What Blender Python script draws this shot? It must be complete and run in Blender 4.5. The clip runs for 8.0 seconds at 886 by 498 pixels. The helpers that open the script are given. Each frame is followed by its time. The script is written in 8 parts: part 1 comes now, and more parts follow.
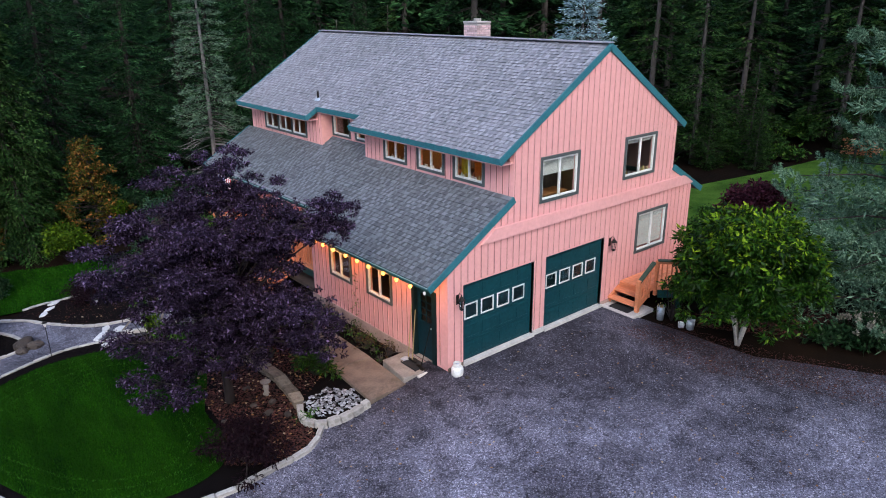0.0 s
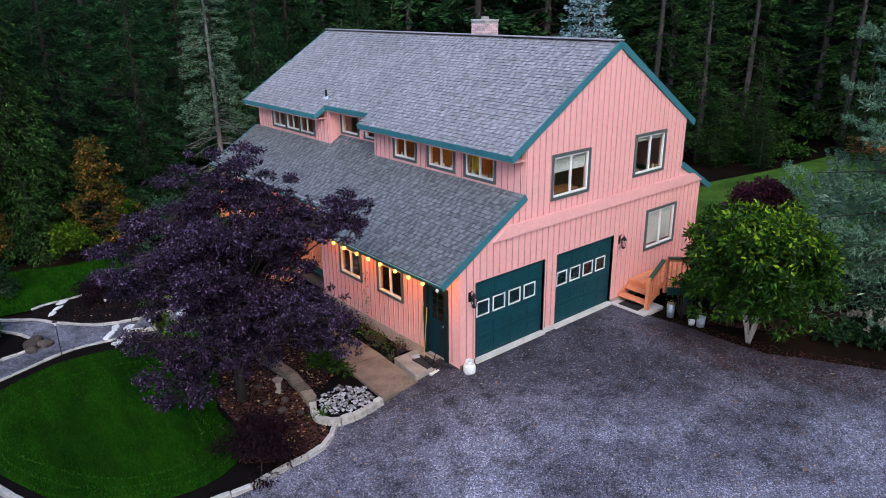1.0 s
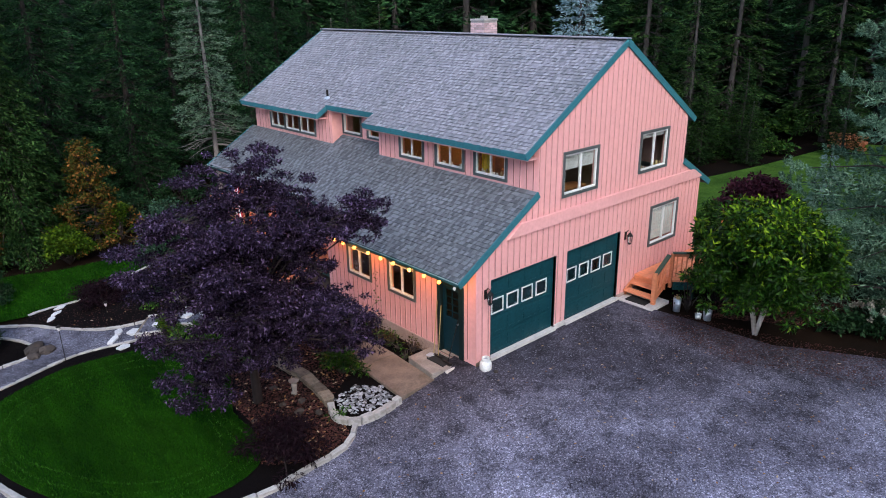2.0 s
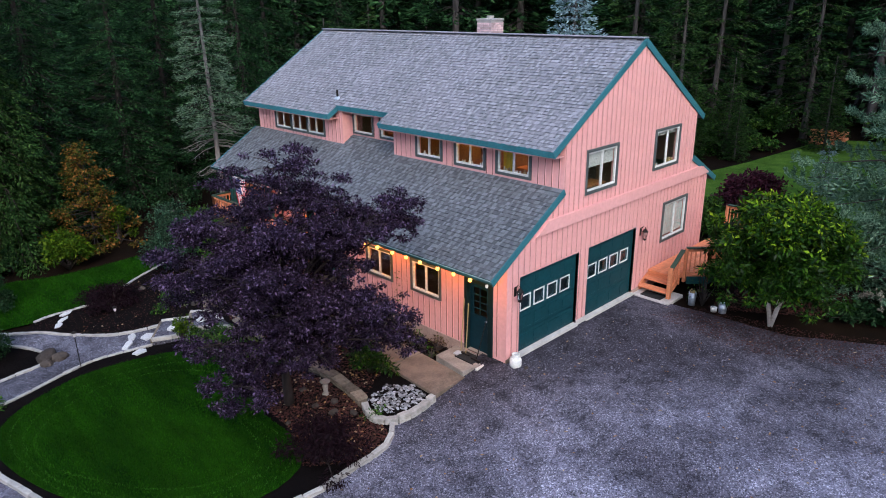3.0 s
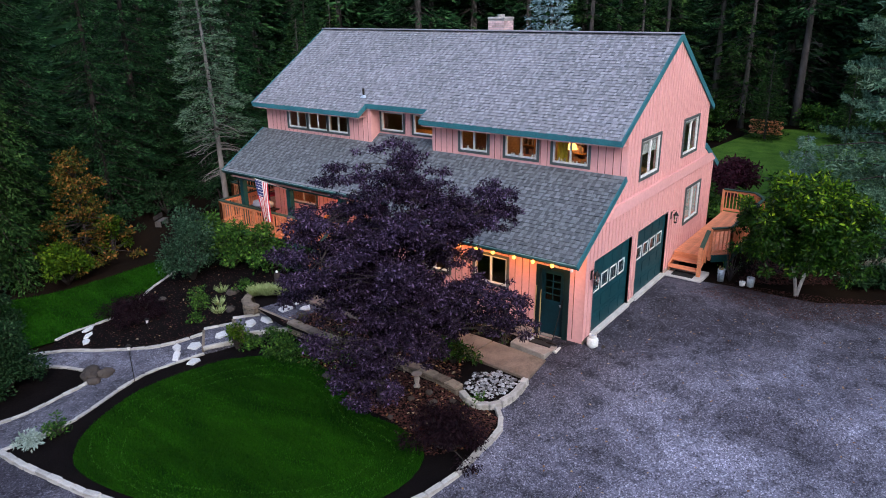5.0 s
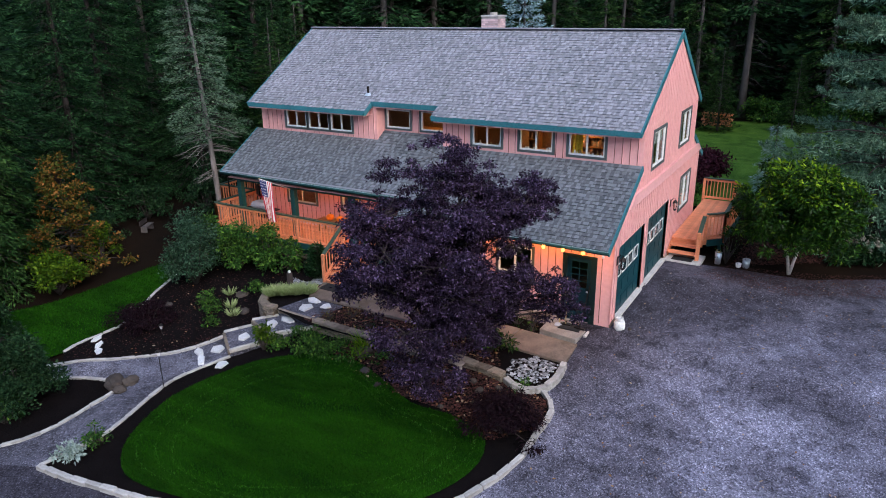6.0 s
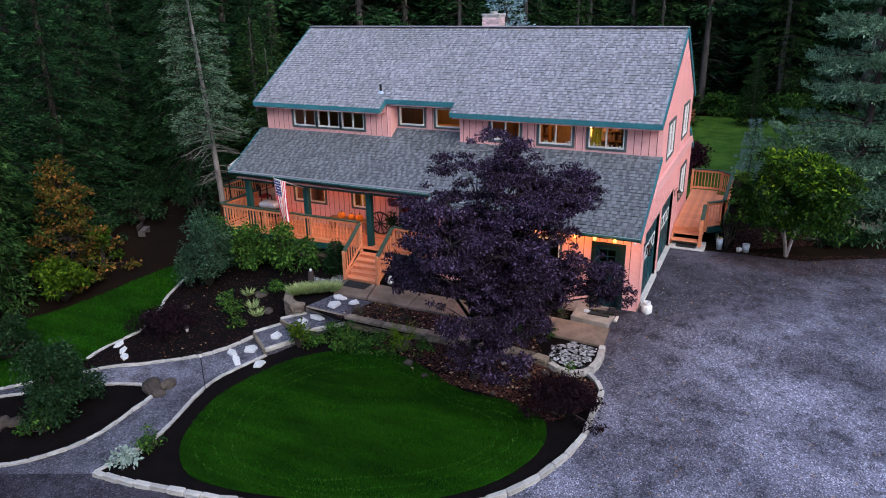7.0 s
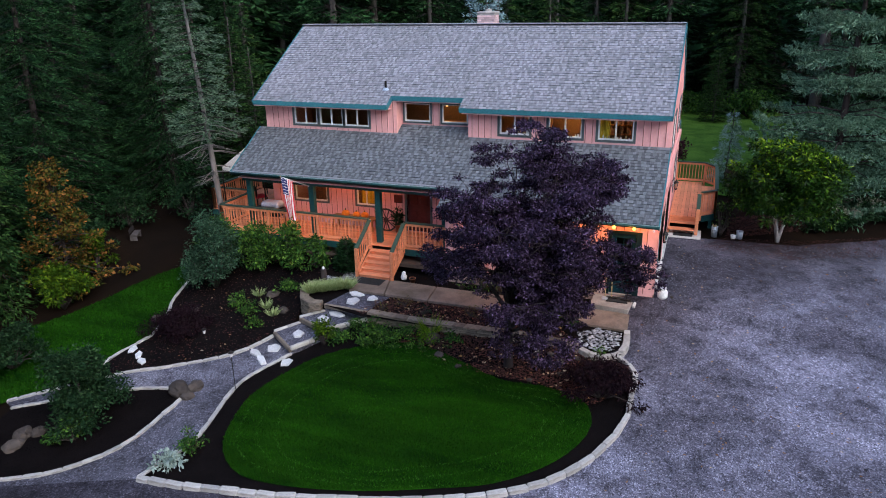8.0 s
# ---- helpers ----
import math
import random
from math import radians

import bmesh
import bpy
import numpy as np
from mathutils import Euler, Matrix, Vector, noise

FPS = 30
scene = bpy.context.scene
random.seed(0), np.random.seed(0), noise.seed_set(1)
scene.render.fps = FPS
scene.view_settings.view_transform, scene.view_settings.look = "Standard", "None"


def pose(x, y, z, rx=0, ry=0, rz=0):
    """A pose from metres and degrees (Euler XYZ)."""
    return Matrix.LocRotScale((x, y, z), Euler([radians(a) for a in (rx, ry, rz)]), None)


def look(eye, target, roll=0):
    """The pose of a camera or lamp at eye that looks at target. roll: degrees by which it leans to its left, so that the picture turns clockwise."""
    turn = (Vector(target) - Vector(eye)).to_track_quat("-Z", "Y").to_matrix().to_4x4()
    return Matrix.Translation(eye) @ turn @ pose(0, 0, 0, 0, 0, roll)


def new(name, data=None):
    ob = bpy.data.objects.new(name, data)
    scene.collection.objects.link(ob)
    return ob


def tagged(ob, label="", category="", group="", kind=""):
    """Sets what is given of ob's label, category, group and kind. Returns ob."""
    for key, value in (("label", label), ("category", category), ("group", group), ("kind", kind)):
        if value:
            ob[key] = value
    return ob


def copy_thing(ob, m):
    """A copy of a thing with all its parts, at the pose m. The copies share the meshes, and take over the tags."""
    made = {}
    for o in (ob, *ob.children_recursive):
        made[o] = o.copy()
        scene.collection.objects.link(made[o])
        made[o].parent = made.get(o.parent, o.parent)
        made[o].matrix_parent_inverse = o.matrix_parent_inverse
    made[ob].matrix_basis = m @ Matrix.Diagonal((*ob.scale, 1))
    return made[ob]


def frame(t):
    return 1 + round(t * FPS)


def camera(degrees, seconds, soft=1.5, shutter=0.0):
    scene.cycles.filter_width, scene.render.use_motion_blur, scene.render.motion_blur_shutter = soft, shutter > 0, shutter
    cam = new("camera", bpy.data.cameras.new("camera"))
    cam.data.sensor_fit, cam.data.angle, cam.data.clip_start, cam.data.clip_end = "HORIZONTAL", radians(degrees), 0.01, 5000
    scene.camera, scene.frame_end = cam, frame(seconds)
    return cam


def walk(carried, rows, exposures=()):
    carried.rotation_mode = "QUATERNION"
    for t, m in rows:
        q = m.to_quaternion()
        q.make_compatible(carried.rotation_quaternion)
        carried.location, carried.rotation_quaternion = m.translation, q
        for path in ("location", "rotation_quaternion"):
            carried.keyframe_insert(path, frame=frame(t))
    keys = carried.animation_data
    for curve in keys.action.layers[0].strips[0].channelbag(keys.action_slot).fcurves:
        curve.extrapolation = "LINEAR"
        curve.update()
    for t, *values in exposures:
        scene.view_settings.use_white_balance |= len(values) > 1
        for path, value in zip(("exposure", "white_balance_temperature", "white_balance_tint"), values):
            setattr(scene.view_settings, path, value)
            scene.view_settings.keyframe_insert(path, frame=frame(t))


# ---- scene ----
cam = camera(65.2, 8.0, soft=1.0)
PATH = [
    (0, (-10.019, -11.836, 8.764), (-8.811, -10.39, 8.094), -0.6),
    (0.5, (-10.096, -11.789, 8.733), (-8.887, -10.343, 8.063), -0.6),
    (1, (-10.276, -11.655, 8.724), (-9.067, -10.21, 8.053), -0.7),
    (2.5, (-11.593, -10.636, 8.698), (-10.296, -9.269, 8.027), -0.8),
    (3, (-12.216, -10.11, 8.721), (-10.891, -8.772, 8.049), -0.8),
    (3.5, (-12.977, -9.454, 8.735), (-11.619, -8.149, 8.063), -0.8),
    (4, (-13.788, -8.718, 8.708), (-12.395, -7.45, 8.038), -0.8),
    (4.5, (-14.663, -7.921, 8.679), (-13.214, -6.716, 8.009), -0.8),
    (6, (-17.468, -5.007, 8.665), (-15.85, -4.045, 7.991), -0.9),
    (6.5, (-18.35, -3.95, 8.686), (-16.69, -3.064, 8.01), -0.9),
    (7, (-19.153, -2.878, 8.659), (-17.455, -2.067, 7.983), -0.9),
    (7.5, (-19.823, -1.887, 8.572), (-18.092, -1.146, 7.899), -1.0),
    (8, (-20.303, -0.906, 8.482), (-18.541, -0.239, 7.812), -0.9),
]
walk(cam, [(t, look(eye, target, roll)) for t, eye, target, roll in PATH])


# ---------- world, sun, exposure ----------
world = bpy.data.worlds.new("world")
scene.world = world
world.use_nodes = True
wn = world.node_tree
sky = wn.nodes.new("ShaderNodeTexSky")
sky.sky_type = "NISHITA"
sky.sun_disc = False
sky.sun_elevation = radians(32)
sky.sun_rotation = radians(215)
sky.dust_density = 1.2
sky.ozone_density = 1.6
wn.links.new(sky.outputs[0], wn.nodes["Background"].inputs[0])
wn.nodes["Background"].inputs[1].default_value = 0.11
sun = new("sun", bpy.data.lights.new("sun", "SUN"))
sun.data.energy = 0.4
sun.data.angle = radians(35)
sun.data.color = (1.0, 0.95, 0.92)
sun.matrix_world = look((-30, -43, 55), (0, 0, 0))
scene.view_settings.exposure = 2.0


# ---------- materials ----------
def nodes_of(name):
    m = bpy.data.materials.new(name)
    m.use_nodes = True
    t = m.node_tree
    return m, t, t.nodes["Principled BSDF"]


def rnd_value(t):
    """A random number for each piece, whether it is an object of its own or an island of a joined mesh."""
    g = t.nodes.new("ShaderNodeNewGeometry")
    o = t.nodes.new("ShaderNodeObjectInfo")
    a = t.nodes.new("ShaderNodeMath")
    a.operation = "ADD"
    t.links.new(g.outputs["Random Per Island"], a.inputs[0])
    t.links.new(o.outputs["Random"], a.inputs[1])
    f = t.nodes.new("ShaderNodeMath")
    f.operation = "FRACT"
    t.links.new(a.outputs[0], f.inputs[0])
    return f.outputs[0]


def ramp(t, value, stops):
    r = t.nodes.new("ShaderNodeValToRGB")
    e = r.color_ramp.elements
    while len(e) < len(stops):
        e.new(0.5)
    for k, (p, c) in enumerate(stops):
        e[k].position, e[k].color = p, (*c, 1)
    t.links.new(value, r.inputs[0])
    return r.outputs[0]


def tex_noise(t, scale, detail=4, rough=0.6, stretch=None, space="Object"):
    c = t.nodes.new("ShaderNodeTexCoord")
    n = t.nodes.new("ShaderNodeTexNoise")
    n.inputs["Scale"].default_value, n.inputs["Detail"].default_value, n.inputs["Roughness"].default_value = scale, detail, rough
    if stretch:
        m = t.nodes.new("ShaderNodeMapping")
        m.inputs["Scale"].default_value = stretch
        t.links.new(c.outputs[space], m.inputs[0])
        t.links.new(m.outputs[0], n.inputs["Vector"])
    else:
        t.links.new(c.outputs[space], n.inputs["Vector"])
    return n.outputs["Fac"]


def mix(t, fac, a, b, mode="MIX"):
    m = t.nodes.new("ShaderNodeMix")
    m.data_type, m.blend_type = "RGBA", mode
    for sock, v in ((m.inputs[0], fac), (m.inputs[6], a), (m.inputs[7], b)):
        if isinstance(v, (int, float)):
            sock.default_value = v
        elif isinstance(v, tuple):
            sock.default_value = (*v, 1)
        else:
            t.links.new(v, sock)
    return m.outputs[2]


def bump(t, bsdf, height, strength=0.3, dist=0.01):
    b = t.nodes.new("ShaderNodeBump")
    b.inputs["Strength"].default_value, b.inputs["Distance"].default_value = strength, dist
    t.links.new(height, b.inputs["Height"])
    t.links.new(b.outputs[0], bsdf.inputs["Normal"])


def surface(name, a, b, fine=30.0, coarse=1.5, rough=0.7, metal=0.0, grain=0.25, stretch=None, per_piece=0.0, dirt=None, spec=0.22, mottle=0.5):
    """A surface of two tones: coarse stains, fine grain, relief, and a shift of tone from piece to piece."""
    m, t, p = nodes_of(name)
    big = tex_noise(t, coarse, 5, 0.65, stretch)
    small = tex_noise(t, fine, 3, 0.6, stretch)
    col = mix(t, ramp(t, big, [(0.3, (0, 0, 0)), (0.7, (1, 1, 1))]), a, b)
    col = mix(t, mottle, col, ramp(t, small, [(0.3, (0.55, 0.55, 0.55)), (0.7, (1.2, 1.2, 1.2))]), "MULTIPLY")
    if per_piece:
        k = per_piece
        col = mix(t, 1.0, col, ramp(t, rnd_value(t), [(0.0, (1 - k,) * 3), (1.0, (1 + k,) * 3)]), "MULTIPLY")
    if dirt:
        d = tex_noise(t, coarse * 0.6, 6, 0.7)
        col = mix(t, ramp(t, d, [(0.52, (0, 0, 0)), (0.72, (0.7, 0.7, 0.7))]), col, dirt)
    t.links.new(col, p.inputs["Base Color"])
    p.inputs["Roughness"].default_value, p.inputs["Metallic"].default_value = rough, metal
    p.inputs["Specular IOR Level"].default_value = spec
    bump(t, p, small, grain, 0.01)
    return m


def leafy(name, stops, rough=0.65, clump=0.0, spec=0.05, stretch=None, deep=False):
    """Foliage: the tone differs from leaf to leaf and from clump to clump; a little light comes through."""
    m, t, p = nodes_of(name)
    col = ramp(t, rnd_value(t), stops)
    if clump:
        # deep: wider clump tones stand in for shaded gaps and lit tips
        n = tex_noise(t, clump, 2, 0.6, stretch)
        col = mix(t, 0.7, col, ramp(t, n, [(0.42 if stretch else 0.3, (0.12,) * 3 if deep else (0.5,) * 3), (0.58 if stretch else 0.7, (1.7,) * 3 if deep else (1.3,) * 3)]), "MULTIPLY")
    t.links.new(col, p.inputs["Base Color"])
    p.inputs["Roughness"].default_value = rough
    p.inputs["Specular IOR Level"].default_value = spec
    tr = t.nodes.new("ShaderNodeBsdfTranslucent")
    t.links.new(col, tr.inputs[0])
    mx = t.nodes.new("ShaderNodeMixShader")
    mx.inputs[0].default_value = 0.1
    t.links.new(p.outputs[0], mx.inputs[1])
    t.links.new(tr.outputs[0], mx.inputs[2])
    t.links.new(mx.outputs[0], t.nodes["Material Output"].inputs[0])
    return m


def glowing(name, color, strength):
    m, t, p = nodes_of(name)
    p.inputs["Base Color"].default_value = (*color, 1)
    p.inputs["Emission Color"].default_value = (*color, 1)
    p.inputs["Emission Strength"].default_value = strength
    return m


M_SIDING = surface("salmon siding", (0.745, 0.385, 0.37), (0.695, 0.355, 0.34), 9, 0.5, 0.75, grain=0.12, per_piece=0.05, mottle=0.18)
M_GAPSHADE = surface("dark batten gap shade", (0.13, 0.055, 0.05), (0.09, 0.04, 0.036), 20, 2, 0.9)
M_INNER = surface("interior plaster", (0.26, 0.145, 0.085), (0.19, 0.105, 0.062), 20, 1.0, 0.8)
M_TRIM = surface("teal trim paint", (0.04, 0.175, 0.205), (0.03, 0.135, 0.165), 18, 1.2, 0.5, per_piece=0.08)
M_CASING = surface("grey green casing", (0.10, 0.115, 0.115), (0.075, 0.09, 0.09), 20, 2, 0.6)
M_DOOR = surface("dark green door paint", (0.007, 0.058, 0.072), (0.005, 0.042, 0.055), 12, 1.0, 0.45, grain=0.1)
# same paint as the garage doors, with the recess shade put into it
M_ENTRY = surface("green door paint with recess shade", (0.004, 0.032, 0.046), (0.003, 0.024, 0.036), 12, 1.0, 0.45, grain=0.1)
M_ENTRYFRAME = surface("black green door frame paint", (0.006, 0.02, 0.022), (0.004, 0.014, 0.016), 12, 1.0, 0.5)
M_VINYL = surface("white vinyl", (0.75, 0.76, 0.75), (0.68, 0.69, 0.68), 20, 2, 0.4, grain=0.05)
M_CONC = surface("weathered concrete", (0.24, 0.18, 0.145), (0.11, 0.085, 0.065), 25, 1.2, 0.85, dirt=(0.05, 0.045, 0.022))
M_SLAB = surface("pale concrete lip", (0.62, 0.60, 0.58), (0.45, 0.43, 0.42), 25, 2.5, 0.8)
M_DECK = surface("orange stained cedar", (0.83, 0.315, 0.165), (0.69, 0.235, 0.11), 22, 1.2, 0.55, stretch=(1, 0.2, 1), per_piece=0.18)
M_RAILCAP = surface("dark green rail cap", (0.05, 0.085, 0.06), (0.035, 0.065, 0.045), 20, 2, 0.5)
M_POST = surface("dark teal post paint", (0.012, 0.07, 0.07), (0.010, 0.05, 0.05), 15, 2, 0.5)
M_BRICK = surface("pale pink chimney brick", (0.62, 0.45, 0.46), (0.47, 0.31, 0.32), 30, 3, 0.85, per_piece=0.3)
M_MORTAR = surface("grey mortar", (0.42, 0.39, 0.37), (0.3, 0.28, 0.27), 40, 5, 0.9)
M_EDGE = surface("cream concrete edging block", (0.50, 0.475, 0.45), (0.33, 0.31, 0.29), 25, 2, 0.85, per_piece=0.18, dirt=(0.16, 0.15, 0.11))
M_WALLSTONE = surface("grey brown ledge stone", (0.25, 0.2, 0.155), (0.10, 0.08, 0.062), 22, 3, 0.9, per_piece=0.4, grain=0.5)
M_FLAG = surface("pale flagstone", (0.66, 0.66, 0.66), (0.50, 0.50, 0.51), 18, 3, 0.8, per_piece=0.12)
M_ROCK = surface("garden boulder", (0.085, 0.068, 0.058), (0.04, 0.033, 0.03), 12, 3, 0.9, per_piece=0.3, grain=0.6)
M_COBBLE = surface("pale river cobble", (0.36, 0.36, 0.385), (0.19, 0.195, 0.21), 14, 5, 0.7, per_piece=0.8)
M_CHIP = surface("red brown bark chip", (0.09, 0.031, 0.025), (0.034, 0.014, 0.012), 30, 3, 0.9, per_piece=0.7)
M_IRON = surface("black iron", (0.02, 0.018, 0.018), (0.03, 0.024, 0.022), 30, 4, 0.45, 0.6)
M_GALV = surface("galvanised steel", (0.55, 0.62, 0.70), (0.42, 0.48, 0.55), 20, 6, 0.4, 0.5)
M_TANK = surface("white tank enamel", (0.82, 0.82, 0.80), (0.72, 0.72, 0.70), 20, 6, 0.35)
M_MAT = surface("dark rubber mat", (0.018, 0.018, 0.02), (0.03, 0.03, 0.03), 60, 4, 0.9)
M_WOODH = surface("pale wooden handle", (0.45, 0.34, 0.16), (0.36, 0.26, 0.12), 20, 3, 0.6)
M_BARK = surface("grey conifer bark", (0.115, 0.10, 0.097), (0.055, 0.048, 0.047), 14, 2.5, 0.95, grain=0.8, stretch=(1, 1, 0.3))
M_BARKD = surface("dark maple bark", (0.055, 0.042, 0.04), (0.03, 0.024, 0.024), 14, 2.5, 0.9, grain=0.7, stretch=(1, 1, 0.3))
M_PALEBARK = surface("pale dry fir bark", (0.22, 0.20, 0.19), (0.11, 0.10, 0.095), 14, 2.5, 0.95, grain=0.7, stretch=(1, 1, 0.3))
M_FOOT = surface("pinkish footing concrete", (0.46, 0.33, 0.29), (0.33, 0.23, 0.20), 25, 1.6, 0.85, dirt=(0.14, 0.10, 0.08))
M_STEP = surface("pale stained doorstep concrete", (0.33, 0.29, 0.26), (0.19, 0.165, 0.145), 25, 2.0, 0.85, dirt=(0.12, 0.10, 0.08))
M_WHITEBARK = surface("whitewashed bark", (0.62, 0.58, 0.55), (0.38, 0.35, 0.33), 12, 4, 0.9, grain=0.5)
M_CANVAS = surface("pale canopy canvas", (0.78, 0.74, 0.70), (0.70, 0.66, 0.62), 40, 2, 0.9)
M_PUMPKIN = surface("orange pumpkin skin", (0.85, 0.26, 0.02), (0.7, 0.2, 0.02), 10, 4, 0.5)
M_CLAY = surface("fired clay", (0.30, 0.11, 0.06), (0.21, 0.08, 0.045), 20, 4, 0.8)
M_REDDOOR = surface("dark red entry door", (0.10, 0.018, 0.015), (0.07, 0.014, 0.012), 14, 2, 0.5)
# low base colour puts the rooms' dimness into floors and partition
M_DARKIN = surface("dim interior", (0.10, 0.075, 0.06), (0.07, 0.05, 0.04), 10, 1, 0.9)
M_WOODIN = surface("honey wood furniture", (0.34, 0.15, 0.05), (0.24, 0.10, 0.035), 14, 2, 0.5)
M_BLIND = surface("pale window blind", (0.66, 0.66, 0.64), (0.60, 0.60, 0.58), 20, 2, 0.8)
M_YELLOW = surface("yellow curtain cloth", (0.75, 0.55, 0.05), (0.65, 0.45, 0.04), 20, 2, 0.9)
M_BOOKS = surface("mixed book spines", (0.40, 0.16, 0.10), (0.15, 0.20, 0.24), 8, 12, 0.8, per_piece=0.5)
M_FLAGW = surface("white flag cloth", (0.75, 0.72, 0.72), (0.68, 0.66, 0.66), 30, 3, 0.9)
M_FLAGR = surface("red flag cloth", (0.52, 0.03, 0.05), (0.45, 0.025, 0.04), 30, 3, 0.9)
M_FLAGB = surface("navy flag cloth", (0.03, 0.04, 0.14), (0.025, 0.03, 0.11), 30, 3, 0.9)
M_BULB = glowing("warm bulb glass", (1.0, 0.3, 0.045), 2.2)
M_SHADE = glowing("lit lamp shade", (1.0, 0.45, 0.08), 1.6)
M_GUTTER = surface("pale drip edge enamel", (0.32, 0.42, 0.42), (0.2, 0.28, 0.28), 20, 3, 0.35)


def glass_material():
    m, t, p = nodes_of("window glass")
    p.inputs["Base Color"].default_value = (0.9, 0.95, 0.95, 1)
    p.inputs["Roughness"].default_value = 0.02
    p.inputs["Transmission Weight"].default_value = 1.0
    p.inputs["IOR"].default_value = 1.45
    return m


M_GLASS = glass_material()


def shingle_material(name, k, cool):
    m, t, p = nodes_of(name)
    tone = ramp(t, rnd_value(t), [(p_, (a * k, a * k * (0.965 + cool), a * k * (1.09 + cool))) for p_, a in ((0.0, 0.125), (0.5, 0.15), (1.0, 0.18))])
    grit = tex_noise(t, 90, 2, 0.7)
    big = tex_noise(t, 0.5, 4, 0.6)
    c = mix(t, 0.7, tone, ramp(t, grit, [(0.3, (0.6, 0.6, 0.6)), (0.7, (1.3, 1.3, 1.3))]), "MULTIPLY")
    c = mix(t, 0.6, c, ramp(t, big, [(0.3, (0.8, 0.82, 0.8)), (0.7, (1.15, 1.13, 1.15))]), "MULTIPLY")
    t.links.new(c, p.inputs["Base Color"])
    p.inputs["Roughness"].default_value = 0.9
    bump(t, p, grit, 0.5, 0.006)
    return m


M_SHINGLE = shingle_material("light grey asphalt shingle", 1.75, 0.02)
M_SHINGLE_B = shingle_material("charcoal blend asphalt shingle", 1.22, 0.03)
# lower roof: the main roof's shingles darkened, shade put into their colour
M_SHINGLE_LOW = shingle_material("light lower shingle with shade in its tone", 0.98, 0.1)
M_SHINGLE_LOW_B = shingle_material("charcoal lower shingle with shade in its tone", 0.58, 0.12)


def gravel_material(name, dark, mid, light, patch, scale=42, darkened=False):
    """Crushed stone: each chip its own tone, with large patches that are damp and dark or dusty and pale."""
    m, t, p = nodes_of(name)
    c = t.nodes.new("ShaderNodeTexCoord")
    v = t.nodes.new("ShaderNodeTexVoronoi")
    v.inputs["Scale"].default_value = scale
    t.links.new(c.outputs["Object"], v.inputs["Vector"])
    sep = t.nodes.new("ShaderNodeSeparateColor")
    t.links.new(v.outputs["Color"], sep.inputs[0])
    chip = ramp(t, sep.outputs[0], [(0.0, dark), (0.55, mid), (0.8, mid), (1.0, light)])
    big = tex_noise(t, patch, 6, 0.62)
    mid_n = tex_noise(t, patch * 7, 6, 0.75)
    col = mix(t, 0.85, chip, ramp(t, big, [(0.36, (0.24, 0.225, 0.25)), (0.52, (0.85, 0.85, 0.9)), (0.66, (1.6, 1.6, 1.66))]), "MULTIPLY")
    col = mix(t, 0.8, col, ramp(t, mid_n, [(0.37, (0.34, 0.33, 0.34)), (0.5, (1.0, 1.0, 1.0)), (0.65, (1.25, 1.25, 1.28))]), "MULTIPLY")
    if darkened:
        # darker towards the house and the east side, broken up by noise
        sx = t.nodes.new("ShaderNodeSeparateXYZ")
        t.links.new(c.outputs["Object"], sx.inputs[0])
        a = t.nodes.new("ShaderNodeMath")
        a.operation = "MULTIPLY_ADD"
        t.links.new(sx.outputs[0], a.inputs[0])
        a.inputs[1].default_value = 0.75
        t.links.new(sx.outputs[1], a.inputs[2])
        b = t.nodes.new("ShaderNodeMath")
        b.operation = "MULTIPLY_ADD"
        t.links.new(tex_noise(t, 0.3, 5, 0.65), b.inputs[0])
        b.inputs[1].default_value = 6.0
        t.links.new(a.outputs[0], b.inputs[2])
        f = t.nodes.new("ShaderNodeMapRange")
        f.inputs[1].default_value, f.inputs[2].default_value = -3.4, 3.4
        t.links.new(b.outputs[0], f.inputs[0])
        col = mix(t, 1.0, col, ramp(t, f.outputs[0], [(0.0, (1.6, 1.6, 1.63)), (0.4, (1.3, 1.3, 1.32)), (0.9, (0.42, 0.40, 0.41))]), "MULTIPLY")
    t.links.new(col, p.inputs["Base Color"])
    p.inputs["Roughness"].default_value = 0.85
    p.inputs["Specular IOR Level"].default_value = 0.12
    bump(t, p, v.outputs["Distance"], 0.8, 0.02)
    return m


M_GRAVEL = gravel_material("blue grey gravel", (0.045, 0.043, 0.054), (0.138, 0.135, 0.168), (0.36, 0.357, 0.41), 0.26, darkened=True)
M_PATHGRAVEL = gravel_material("fine grey path gravel", (0.04, 0.039, 0.048), (0.115, 0.113, 0.138), (0.27, 0.268, 0.31), 0.26)
M_STONE = surface("grey gravel chip", (0.22, 0.22, 0.255), (0.08, 0.08, 0.10), 40, 5, 0.85, per_piece=0.75)


def lawn_material(name, a, b, stripe):
    m, t, p = nodes_of(name)
    big = tex_noise(t, 0.5, 4, 0.6)
    st = tex_noise(t, 1.6, 3, 0.6, stripe)
    fine = tex_noise(t, 45, 3, 0.7)
    col = mix(t, ramp(t, st, [(0.35, (0, 0, 0)), (0.65, (1, 1, 1))]), a, b)
    col = mix(t, 0.6, col, ramp(t, big, [(0.3, (0.7, 0.7, 0.7)), (0.7, (1.25, 1.25, 1.2))]), "MULTIPLY")
    col = mix(t, 0.8, col, ramp(t, fine, [(0.3, (0.45, 0.45, 0.45)), (0.7, (1.4, 1.4, 1.4))]), "MULTIPLY")
    t.links.new(col, p.inputs["Base Color"])
    p.inputs["Roughness"].default_value = 0.85
    p.inputs["Specular IOR Level"].default_value = 0.05
    bump(t, p, fine, 0.9, 0.03)
    return m


